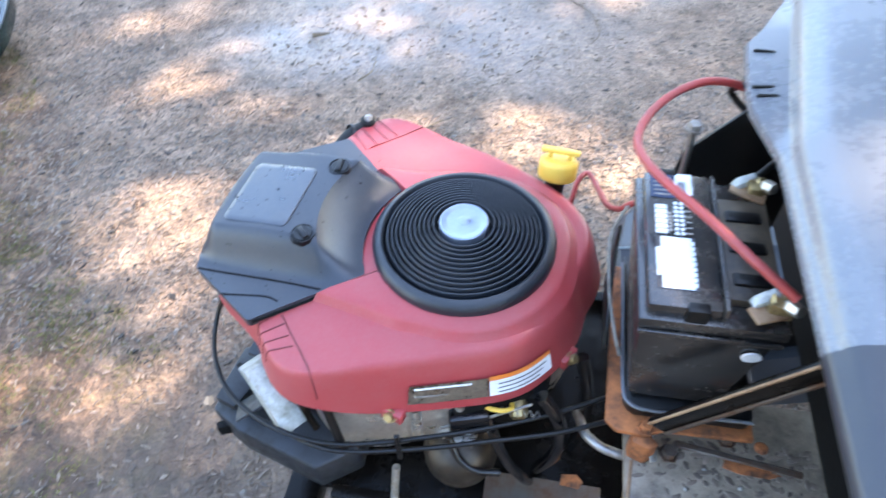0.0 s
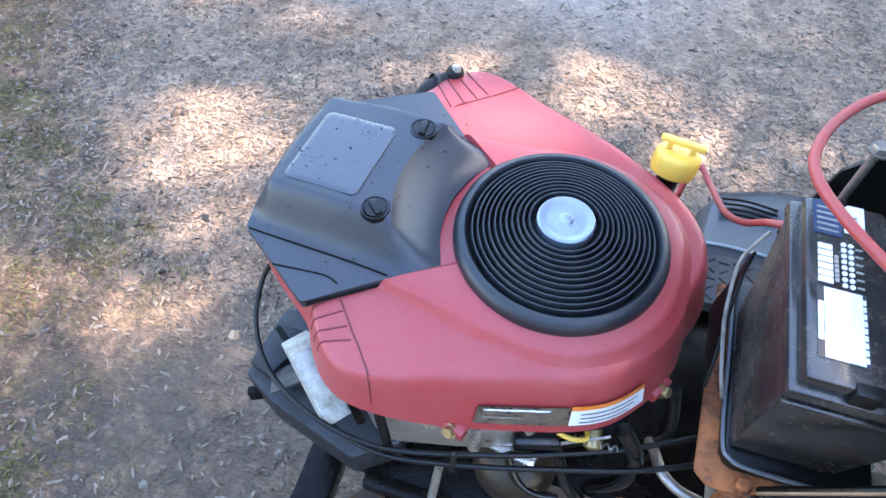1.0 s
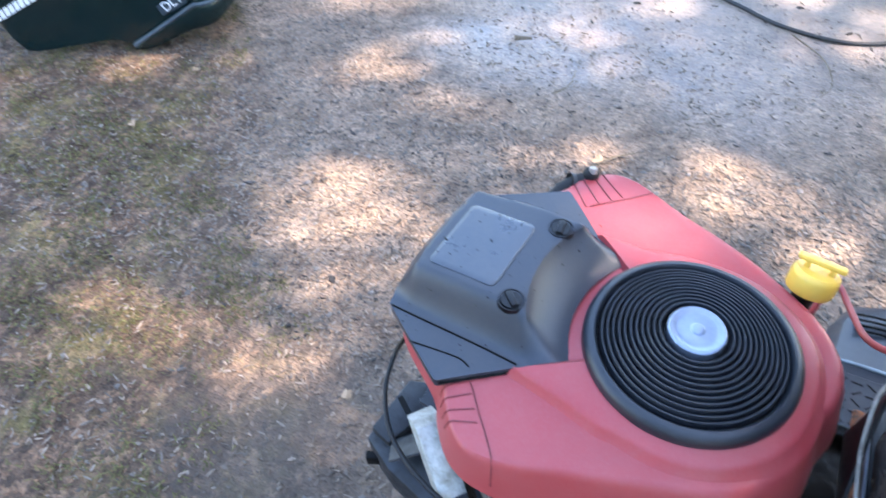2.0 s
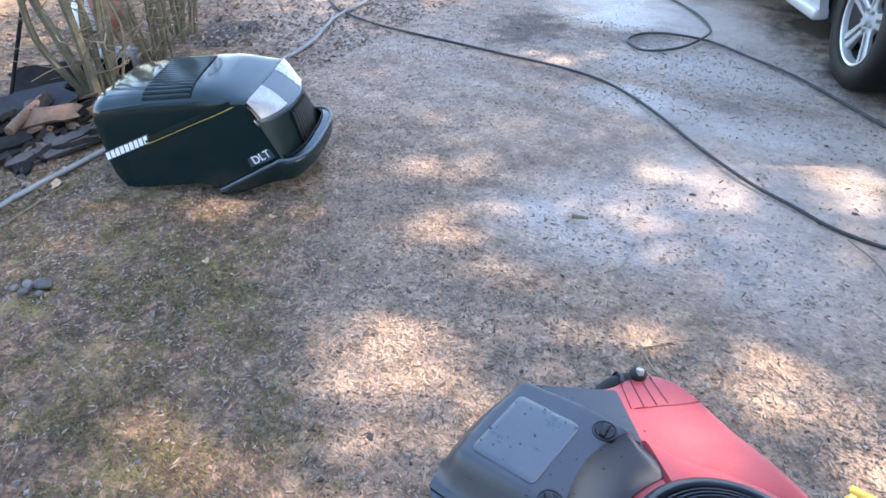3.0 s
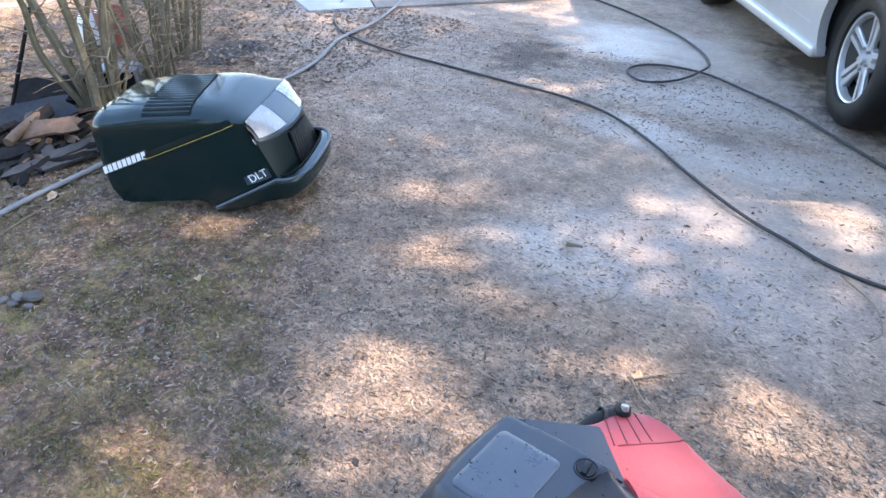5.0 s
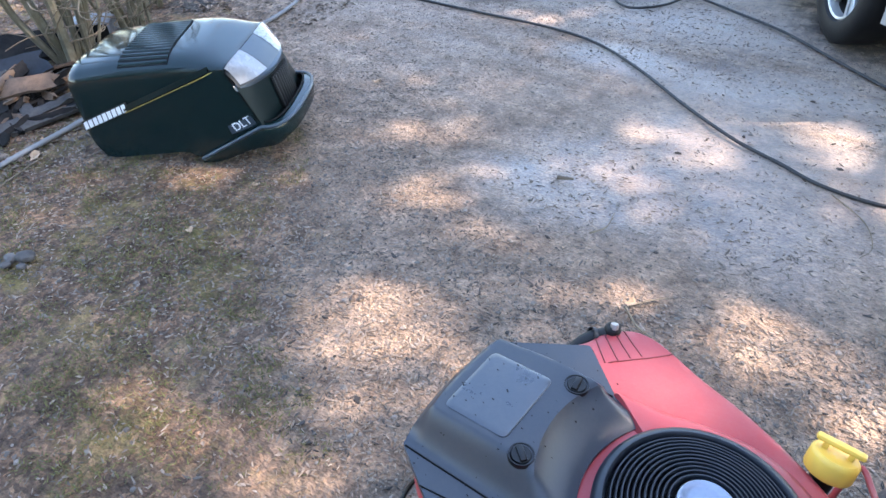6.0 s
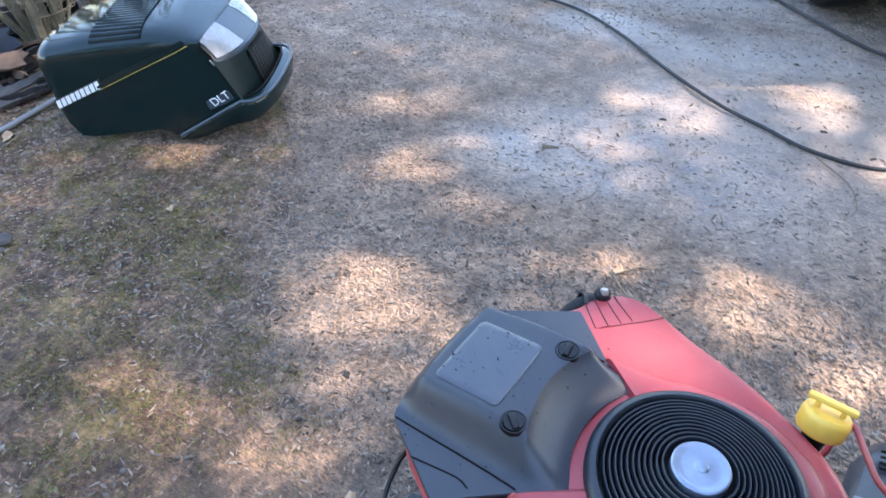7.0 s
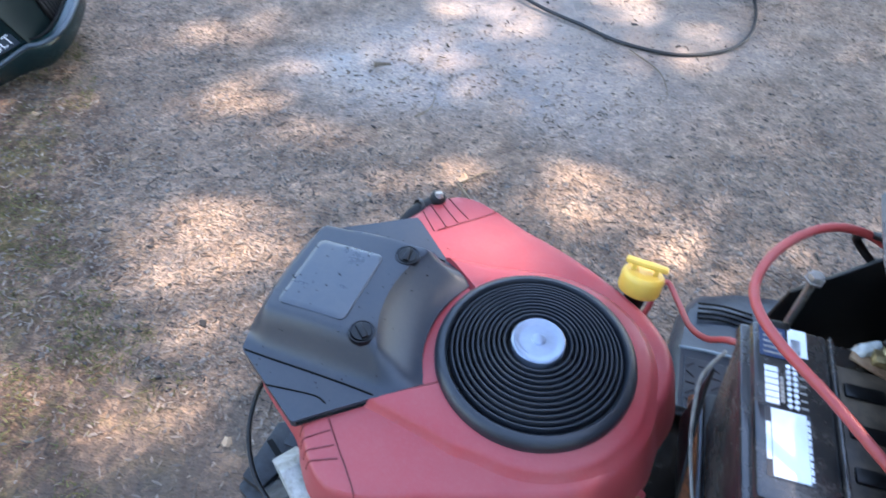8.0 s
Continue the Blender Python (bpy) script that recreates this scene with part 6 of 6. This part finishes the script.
# ---- loose stones, leaves and sticks ----
def stone(x, y, r, seed, material=STONE):
    rg = random.Random(seed)
    bm = bmesh.new()
    bmesh.ops.create_icosphere(bm, subdivisions=3, radius=r)
    for v in bm.verts:
        k = 1 + 0.22 * noise.noise(v.co * (2.2 / r) + Vector((seed, 0, 0)))
        v.co = Vector((v.co.x * k * 1.25, v.co.y * k, v.co.z * k * 0.72))
    return single("stone", bm, material, "small rounded grey stone on mossy dirt", "stone", pose(x, y, r * 0.45, 0, 0, rg.uniform(0, 180)), "stones by the hose")


for i, (x, y, r) in enumerate([(-1.728, 0.965, 0.026), (-1.772, 0.935, 0.018), (-1.752, 0.905, 0.015), (-1.70, 0.93, 0.013), (-1.80, 0.90, 0.014)]):
    stone(x, y, r, i + 1)


def leaf_mesh(size, seed):
    rg = random.Random(seed)
    verts, faces = [V(0, 0, 0)], []
    n = 14
    for i in range(n):
        a = 2 * math.pi * i / n
        r = size * (0.65 + 0.35 * math.cos(a)) * (1.0 if i % 2 else rg.uniform(0.62, 0.85))
        verts.append(V(r * math.cos(a), r * 0.8 * math.sin(a), 0.18 * size * math.sin(2 * a + seed) + 0.1 * size))
    for i in range(n):
        faces.append((0, 1 + i, 1 + (i + 1) % n))
    return mesh_of("leaf", verts, faces, 0)


for i, (x, y, s) in enumerate([(-1.38, 1.685, 0.028), (-1.518, 2.638, 0.040), (-1.363, 1.351, 0.030), (0.085, 1.815, 0.030), (-2.33, 1.38, 0.055), (-2.42, 1.47, 0.045), (-0.19, 0.815, 0.022)]):
    single("dead_leaf", leaf_mesh(s, i + 2), DEAD_LEAF, "curled tan dead leaf on the dirt", "leaf", pose(x, y, 0.006, 0, 0, i * 77), "dead leaves")


def stick(pts, r, label="thin dry stick on the dirt"):
    single("stick", tube_mesh("stick", [(x, y, r + 0.004) for x, y in pts], r, 6, 5, r * 0.5), DRY_TWIG, label, "stick", group="sticks")


stick([(0.08, 1.79), (0.12, 1.84), (0.17, 1.885)], 0.0035)
stick([(0.07, 1.78), (0.13, 1.72), (0.18, 1.70)], 0.0045)
stick([(-0.16, 2.06), (-0.125, 2.12), (-0.13, 2.21)], 0.0035)
stick([(0.50, 2.72), (0.62, 2.60), (0.66, 2.46), (0.63, 2.38)], 0.0025)
stick([(-1.9, 0.62), (-1.55, 0.78)], 0.006)
stick([(-2.15, 0.88), (-2.30, 1.42)], 0.005)
stick([(-0.40, 2.31), (-0.34, 2.33)], 0.009, "short dark stub of wood on the dirt")


# ---- litter over the driveway ----
def litter(name, count, make, material, label, category, seed, place):
    rg = random.Random(seed)
    verts, faces = [], []
    for i in range(count):
        x, y = place(rg)
        v, f = make(rg)
        m = pose(x, y, ground_z(x, y) + 0.002, rg.uniform(-18, 18), rg.uniform(-18, 18), rg.uniform(0, 360))
        o = len(verts)
        verts += [m @ q for q in v]
        faces += [tuple(o + k for k in q) for q in f]
    return single(name, mesh_of(name, verts, faces, 0), material, label, category, kind="stuff", smooth=0)


CHIP_FACES = [(6, 7, 8, 9, 10, 11)] + [(i, (i + 1) % 6, 6 + (i + 1) % 6, 6 + i) for i in range(6)]


def chip(rg):
    l, w, h = rg.uniform(0.004, 0.012) * rg.uniform(0.5, 1.5), rg.uniform(0.0014, 0.0048), rg.uniform(0.0010, 0.0034)
    j = [rg.uniform(0.4, 1.2) for k in range(6)]
    v = [V(-l, -w * j[0] * 0.5, 0), V(0, -w * j[1], 0), V(l * j[2], -w * 0.3, 0), V(l * j[3], w * 0.3, 0), V(0, w * j[4], 0), V(-l * j[5], w * 0.4, 0)]
    v += [V(q.x * 0.8, q.y * 0.7, h * rg.uniform(0.4, 1.2)) for q in v]
    return v, CHIP_FACES


def flake(rg):
    k = rg.uniform(0.35, 0.8) if rg.random() < 0.88 else rg.uniform(0.8, 1.7)
    return [V(q.x * k, q.y * k * 1.25, q.z * k * 1.4) for q in chip(rg)[0]], CHIP_FACES


def anywhere(rg):
    while True:
        x, y = rg.uniform(-3.0, 1.7), 0.9 + 4.0 * rg.random() ** 1.7
        if rg.random() < (1.0 if y < 1.9 else 0.25) * (0.4 if x + 1.08 * y < 0.5 else 1.0):
            return x, y


def pebble(rg):
    r = rg.uniform(0.003, 0.008) * rg.uniform(0.7, 1.5)
    v = [V(r * math.cos(a) * rg.uniform(0.7, 1.2), r * math.sin(a) * rg.uniform(0.7, 1.2), 0) for a in (0, 1.26, 2.5, 3.77, 5.0)]
    v += [V(q.x * 0.6, q.y * 0.6, r * rg.uniform(0.25, 0.5)) for q in v]
    return v, [(5, 6, 7, 8, 9)] + [(i, (i + 1) % 5, 5 + (i + 1) % 5, 5 + i) for i in range(5)]


def blade(rg):
    h, w, b = rg.uniform(0.004, 0.017), rg.uniform(0.0010, 0.0026), rg.uniform(0.005, 0.020)
    return [V(-w, 0, 0), V(w, 0, 0), V(0, b, h), V(0, -w, 0.001)], [(0, 1, 2), (0, 3, 2)]


def near(rg):
    """Thick on the dry dirt, sparse on the damp middle, the far driveway and the mossy side."""
    while True:
        x, y = rg.uniform(-3.2, 1.7), 0.4 + 4.2 * rg.random() ** 1.3
        keep = 1.0 if math.hypot(x / 1.1, (y - 2.65) / 0.8) > 1.0 else 0.3
        keep *= (1.0 - 0.75 * step(1.9, 3.0, y)) * (0.35 + 0.65 * step(0.75, 1.1, y))
        if x + 1.08 * y < 0.55 + 0.5 * noise.noise((x, y, 7)):
            keep *= 0.45
        if rg.random() < keep:
            return x, y


def yard(rg):
    while True:
        x, y = rg.uniform(-3.2, -0.35), rg.uniform(0.35, 2.6)
        k = 0.6 * noise.noise((x * 2.1, y * 2.1, 4.0)) + noise.noise((x * 8, y * 8, 1.0))
        if x + 1.08 * y < 0.55 + 0.5 * noise.noise((x, y, 7)) and k > -0.25 + 0.75 * rg.random():
            return x, y


def far_litter(rg):
    return rg.uniform(-4.9, -2.3), rg.uniform(0.9, 4.6)


litter("wood_chip_litter", 42000, chip, CHIP, "grey-brown wood chips strewn over the driveway", "wood chips", 11, near)
litter("bark_flakes", 2600, flake, DARK_BARK, "dark bark flakes and crumbs on the driveway", "bark", 16, anywhere)
litter("pale_chips", 1800, lambda rg: ([q * 0.7 for q in chip(rg)[0]], CHIP_FACES), PALE_CHIP, "pale wood chips on the driveway", "wood chips", 17, anywhere)
litter("gravel", 2600, pebble, GRAVEL, "small gravel in the dirt", "gravel", 12, near)
litter("moss_and_grass", 22000, blade, MOSS, "sparse moss and grass in the dirt", "moss", 13, yard)


def leaf_bit(rg):
    s = rg.uniform(0.008, 0.024)
    return [V(-s, 0, 0.002), V(0, -s * 0.55, 0.006), V(s, 0, 0.003), V(0, s * 0.5, 0.010)], [(0, 1, 2), (0, 2, 3)]


def yard_bits(rg):
    while True:
        x, y = rg.uniform(-3.0, -0.3), rg.uniform(0.35, 2.9)
        if x + 1.08 * y < 0.7 + 0.7 * noise.noise((x, y, 7)):
            return x, y


litter("leaf_crumbs", 1000, lambda rg: ([q * 0.5 for q in leaf_bit(rg)[0]], leaf_bit(rg)[1]), LITTER, "tan dead leaf crumbs over the mossy dirt", "leaf crumbs", 15, yard_bits)
litter("leaf_litter", 7500, leaf_bit, LITTER, "brown dead leaf litter under the shrubs", "leaf litter", 14, far_litter)


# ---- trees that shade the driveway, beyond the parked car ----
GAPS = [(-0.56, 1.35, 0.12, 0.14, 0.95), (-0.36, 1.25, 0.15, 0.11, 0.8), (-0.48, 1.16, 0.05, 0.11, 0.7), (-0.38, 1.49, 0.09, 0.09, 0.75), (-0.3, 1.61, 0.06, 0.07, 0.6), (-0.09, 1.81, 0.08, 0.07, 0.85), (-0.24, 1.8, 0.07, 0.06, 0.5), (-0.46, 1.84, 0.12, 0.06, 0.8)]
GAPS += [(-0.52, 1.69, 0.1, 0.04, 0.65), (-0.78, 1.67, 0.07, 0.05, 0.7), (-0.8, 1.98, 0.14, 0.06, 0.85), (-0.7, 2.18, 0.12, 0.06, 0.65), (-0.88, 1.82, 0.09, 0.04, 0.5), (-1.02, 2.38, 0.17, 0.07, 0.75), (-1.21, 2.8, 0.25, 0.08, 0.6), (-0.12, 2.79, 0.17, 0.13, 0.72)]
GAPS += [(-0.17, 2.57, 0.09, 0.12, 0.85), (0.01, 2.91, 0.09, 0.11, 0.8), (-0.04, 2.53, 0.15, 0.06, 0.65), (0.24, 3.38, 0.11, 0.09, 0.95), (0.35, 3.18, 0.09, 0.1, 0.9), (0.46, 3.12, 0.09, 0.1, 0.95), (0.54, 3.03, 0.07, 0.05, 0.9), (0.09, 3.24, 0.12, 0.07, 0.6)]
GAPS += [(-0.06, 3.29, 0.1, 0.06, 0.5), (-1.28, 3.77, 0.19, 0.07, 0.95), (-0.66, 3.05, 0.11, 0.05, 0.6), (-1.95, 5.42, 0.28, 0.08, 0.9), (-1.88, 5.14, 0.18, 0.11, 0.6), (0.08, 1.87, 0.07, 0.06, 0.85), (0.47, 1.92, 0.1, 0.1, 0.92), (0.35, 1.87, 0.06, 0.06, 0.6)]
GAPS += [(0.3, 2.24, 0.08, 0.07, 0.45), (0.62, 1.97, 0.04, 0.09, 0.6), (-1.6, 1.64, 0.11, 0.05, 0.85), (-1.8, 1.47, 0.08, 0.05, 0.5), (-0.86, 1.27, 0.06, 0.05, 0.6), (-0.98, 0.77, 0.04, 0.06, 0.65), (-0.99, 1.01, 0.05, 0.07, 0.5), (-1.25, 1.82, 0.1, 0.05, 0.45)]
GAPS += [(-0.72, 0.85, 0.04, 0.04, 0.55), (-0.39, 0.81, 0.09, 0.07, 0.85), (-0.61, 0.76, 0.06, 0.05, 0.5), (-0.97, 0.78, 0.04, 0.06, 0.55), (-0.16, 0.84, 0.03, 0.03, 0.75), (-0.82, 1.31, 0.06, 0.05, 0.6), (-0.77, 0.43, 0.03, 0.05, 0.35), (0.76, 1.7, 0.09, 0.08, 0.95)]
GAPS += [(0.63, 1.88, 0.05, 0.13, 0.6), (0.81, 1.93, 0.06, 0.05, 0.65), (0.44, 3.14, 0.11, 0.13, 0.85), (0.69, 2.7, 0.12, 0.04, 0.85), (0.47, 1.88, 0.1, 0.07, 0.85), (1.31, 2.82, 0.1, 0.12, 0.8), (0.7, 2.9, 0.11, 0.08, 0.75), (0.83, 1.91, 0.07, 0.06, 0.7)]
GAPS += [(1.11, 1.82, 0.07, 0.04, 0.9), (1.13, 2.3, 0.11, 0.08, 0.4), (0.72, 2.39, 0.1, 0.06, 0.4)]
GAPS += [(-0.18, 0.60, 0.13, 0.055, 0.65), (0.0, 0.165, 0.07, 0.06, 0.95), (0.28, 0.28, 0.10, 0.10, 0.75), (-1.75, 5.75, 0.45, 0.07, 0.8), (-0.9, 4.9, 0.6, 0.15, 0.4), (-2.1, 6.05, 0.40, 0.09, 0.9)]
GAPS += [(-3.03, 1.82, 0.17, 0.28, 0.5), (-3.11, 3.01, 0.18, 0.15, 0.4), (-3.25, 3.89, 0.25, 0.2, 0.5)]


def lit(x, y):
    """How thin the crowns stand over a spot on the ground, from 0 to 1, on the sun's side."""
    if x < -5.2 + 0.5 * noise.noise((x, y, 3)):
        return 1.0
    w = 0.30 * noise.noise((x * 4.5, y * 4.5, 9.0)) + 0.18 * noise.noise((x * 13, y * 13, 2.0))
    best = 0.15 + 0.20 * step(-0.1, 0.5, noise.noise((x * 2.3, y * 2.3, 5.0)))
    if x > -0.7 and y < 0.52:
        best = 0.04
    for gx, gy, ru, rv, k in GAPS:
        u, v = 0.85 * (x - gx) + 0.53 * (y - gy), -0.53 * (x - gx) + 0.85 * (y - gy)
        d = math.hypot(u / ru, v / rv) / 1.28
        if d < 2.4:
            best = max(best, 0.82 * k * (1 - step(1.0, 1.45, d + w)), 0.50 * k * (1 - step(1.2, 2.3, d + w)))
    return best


def shade_tree(x, y, h, crown_lo, crown_hi, span, leaves, seed, label):
    rg = random.Random(seed)
    ob = thing("tree", label, "tree", pose(x, y, 0))
    part("trunk", tube_mesh("trunk", [(0, 0, -0.1), (0.05, 0.02, h * 0.3), (-0.04, 0.08, h * 0.65), (0.02, 0, h)], 0.22, 14, 6, 0.05), BARK, ob)
    for i in range(14):
        z0 = h * rg.uniform(0.42, 0.92)
        a = rg.uniform(0, 6.28)
        ln = span * rg.uniform(0.4, 0.9)
        part("limb", tube_mesh("limb", [(0, 0, z0), (ln * 0.4 * math.cos(a), ln * 0.4 * math.sin(a), z0 + 0.3), (ln * math.cos(a + 0.2), ln * math.sin(a + 0.2), z0 + 0.5)], 0.05, 8, 4, 0.012), BARK, ob)
    verts, faces = [], []
    while len(faces) < leaves:
        a, d = rg.uniform(0, 6.28), span * math.sqrt(rg.random()) * (0.85 + 0.25 * noise.noise((rg.random() * 9, seed, 1)))
        lx, ly = d * math.cos(a), d * math.sin(a)
        lz = rg.uniform(crown_lo, crown_hi)
        wx, wy = x + lx, y + ly
        gx, gy = wx - SUN_TO.x / SUN_TO.z * lz, wy - SUN_TO.y / SUN_TO.z * lz
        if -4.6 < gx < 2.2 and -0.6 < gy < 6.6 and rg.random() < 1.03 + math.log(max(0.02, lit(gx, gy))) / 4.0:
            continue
        s = rg.uniform(0.04, 0.085)
        m = pose(lx, ly, lz, rg.uniform(-50, 50), rg.uniform(-50, 50), rg.uniform(0, 360))
        o = len(verts)
        verts += [m @ q for q in (V(-s, 0, 0), V(0, -s * 0.5, 0.01), V(s, 0, 0), V(0, s * 0.5, 0.01))]
        faces.append((o, o + 1, o + 2, o + 3))
    part("crown", mesh_of("crown", verts, faces, 0), LEAF, ob, smooth=0)
    return ob


shade_tree(4.15, 4.35, 6.9, 4.8, 6.4, 3.7, 26000, 21, "leafy tree shading the driveway")
shade_tree(2.75, 6.35, 7.0, 4.9, 6.5, 3.3, 19000, 22, "leafy tree beside the driveway")
shade_tree(5.6, 2.35, 6.8, 4.7, 6.3, 3.4, 20000, 23, "leafy tree at the end of the driveway")


# ---- evergreens that close the place on the near side ----
def evergreen(x, y, h, spread, seed):
    rg = random.Random(seed)
    ob = thing("evergreen_tree", "dark evergreen tree at the edge of the yard", "tree", pose(x, y, 0), "evergreens")
    part("trunk", tube_mesh("trunk", [(0, 0, -0.1), (0.03, 0.02, h * 0.5), (0, 0, h)], 0.17, 10, 4, 0.03), BARK, ob)
    verts, faces = [], []
    for b in range(150):
        f = rg.random() ** 1.3
        z0, a = h * (0.06 + 0.92 * f), rg.uniform(0, 6.28)
        ln = spread * (1.05 - f) * rg.uniform(0.7, 1.1) + 0.15
        for q in range(9):
            d = ln * (q + rg.random()) / 9
            sz = rg.uniform(0.14, 0.30)
            m = pose(d * math.cos(a), d * math.sin(a), z0 - 0.28 * d + rg.uniform(-0.1, 0.1), rg.uniform(-40, 40), rg.uniform(-40, 40), math.degrees(a) + rg.uniform(-40, 40))
            o = len(verts)
            verts += [m @ p for p in (V(-sz, 0, 0), V(0, -sz * 0.45, -0.03), V(sz, 0, 0), V(0, sz * 0.45, -0.03))]
            faces.append((o, o + 1, o + 2, o + 3))
    part("crown", mesh_of("crown", verts, faces, 0), NEEDLES, ob, smooth=0)


for i, (x, y, h, w) in enumerate(((-4.6, -8.4, 7.5, 1.9), (-2.0, -7.6, 8.2, 2.0), (0.5, -7.0, 7.8, 1.9), (2.9, -7.4, 8.4, 2.1), (5.3, -6.8, 7.6, 1.9), (1.6, -9.8, 9.5, 2.3), (-3.3, -10.4, 9.0, 2.2))):
    evergreen(x, y, h, w, 51 + i)


# ---- woods that close the place all round, beyond the yard ----
def woods():
    rg = random.Random(31)
    tv, tf, lv, lf = [], [], [], []
    for i in range(120):
        a = 2 * math.pi * (i + rg.uniform(-0.4, 0.4)) / 120
        d = rg.uniform(34, 62)
        x, y, h = d * math.cos(a), d * math.sin(a), rg.uniform(13, 24)
        v, f = tube([(x, y, -0.2), (x + rg.uniform(-0.4, 0.4), y + rg.uniform(-0.4, 0.4), h * 0.5), (x + rg.uniform(-0.8, 0.8), y, h)], rg.uniform(0.16, 0.32), 7, 3, 0.04)
        o = len(tv)
        tv += v
        tf += [tuple(o + k for k in q) for q in f]
        for k in range(16):
            z0, b, ln = h * rg.uniform(0.3, 0.95), rg.uniform(0, 6.28), rg.uniform(2.0, 6.0)
            v, f = tube([(x, y, z0), (x + ln * 0.5 * math.cos(b), y + ln * 0.5 * math.sin(b), z0 + ln * 0.35), (x + ln * math.cos(b + 0.3), y + ln * math.sin(b + 0.3), z0 + ln * rg.uniform(0.4, 0.9))], 0.09, 5, 2, 0.02)
            o = len(tv)
            tv += v
            tf += [tuple(o + e for e in q) for q in f]
        for k in range(60):
            s = rg.uniform(0.10, 0.28)
            r = rg.uniform(0, 2.3)
            b = rg.uniform(0, 6.28)
            m = pose(x + r * math.cos(b), y + r * math.sin(b), rg.uniform(0.02, 0.45) * h, rg.uniform(0, 180), rg.uniform(-60, 60), rg.uniform(0, 360))
            o = len(lv)
            lv += [m @ q for q in (V(-s, 0, 0), V(0, -s * 0.6, 0), V(s, 0, 0), V(0, s * 0.6, 0))]
            lf.append((o, o + 1, o + 2, o + 3))
    wood = thing("woods", "ring of woodland beyond the yard", "woods", kind="stuff")
    tagged(part("trunks", mesh_of("trunks", tv, tf), BARK, wood), kind="stuff")
    tagged(part("foliage", mesh_of("foliage", lv, lf, 0), LEAF, wood, smooth=0), kind="stuff")


woods()
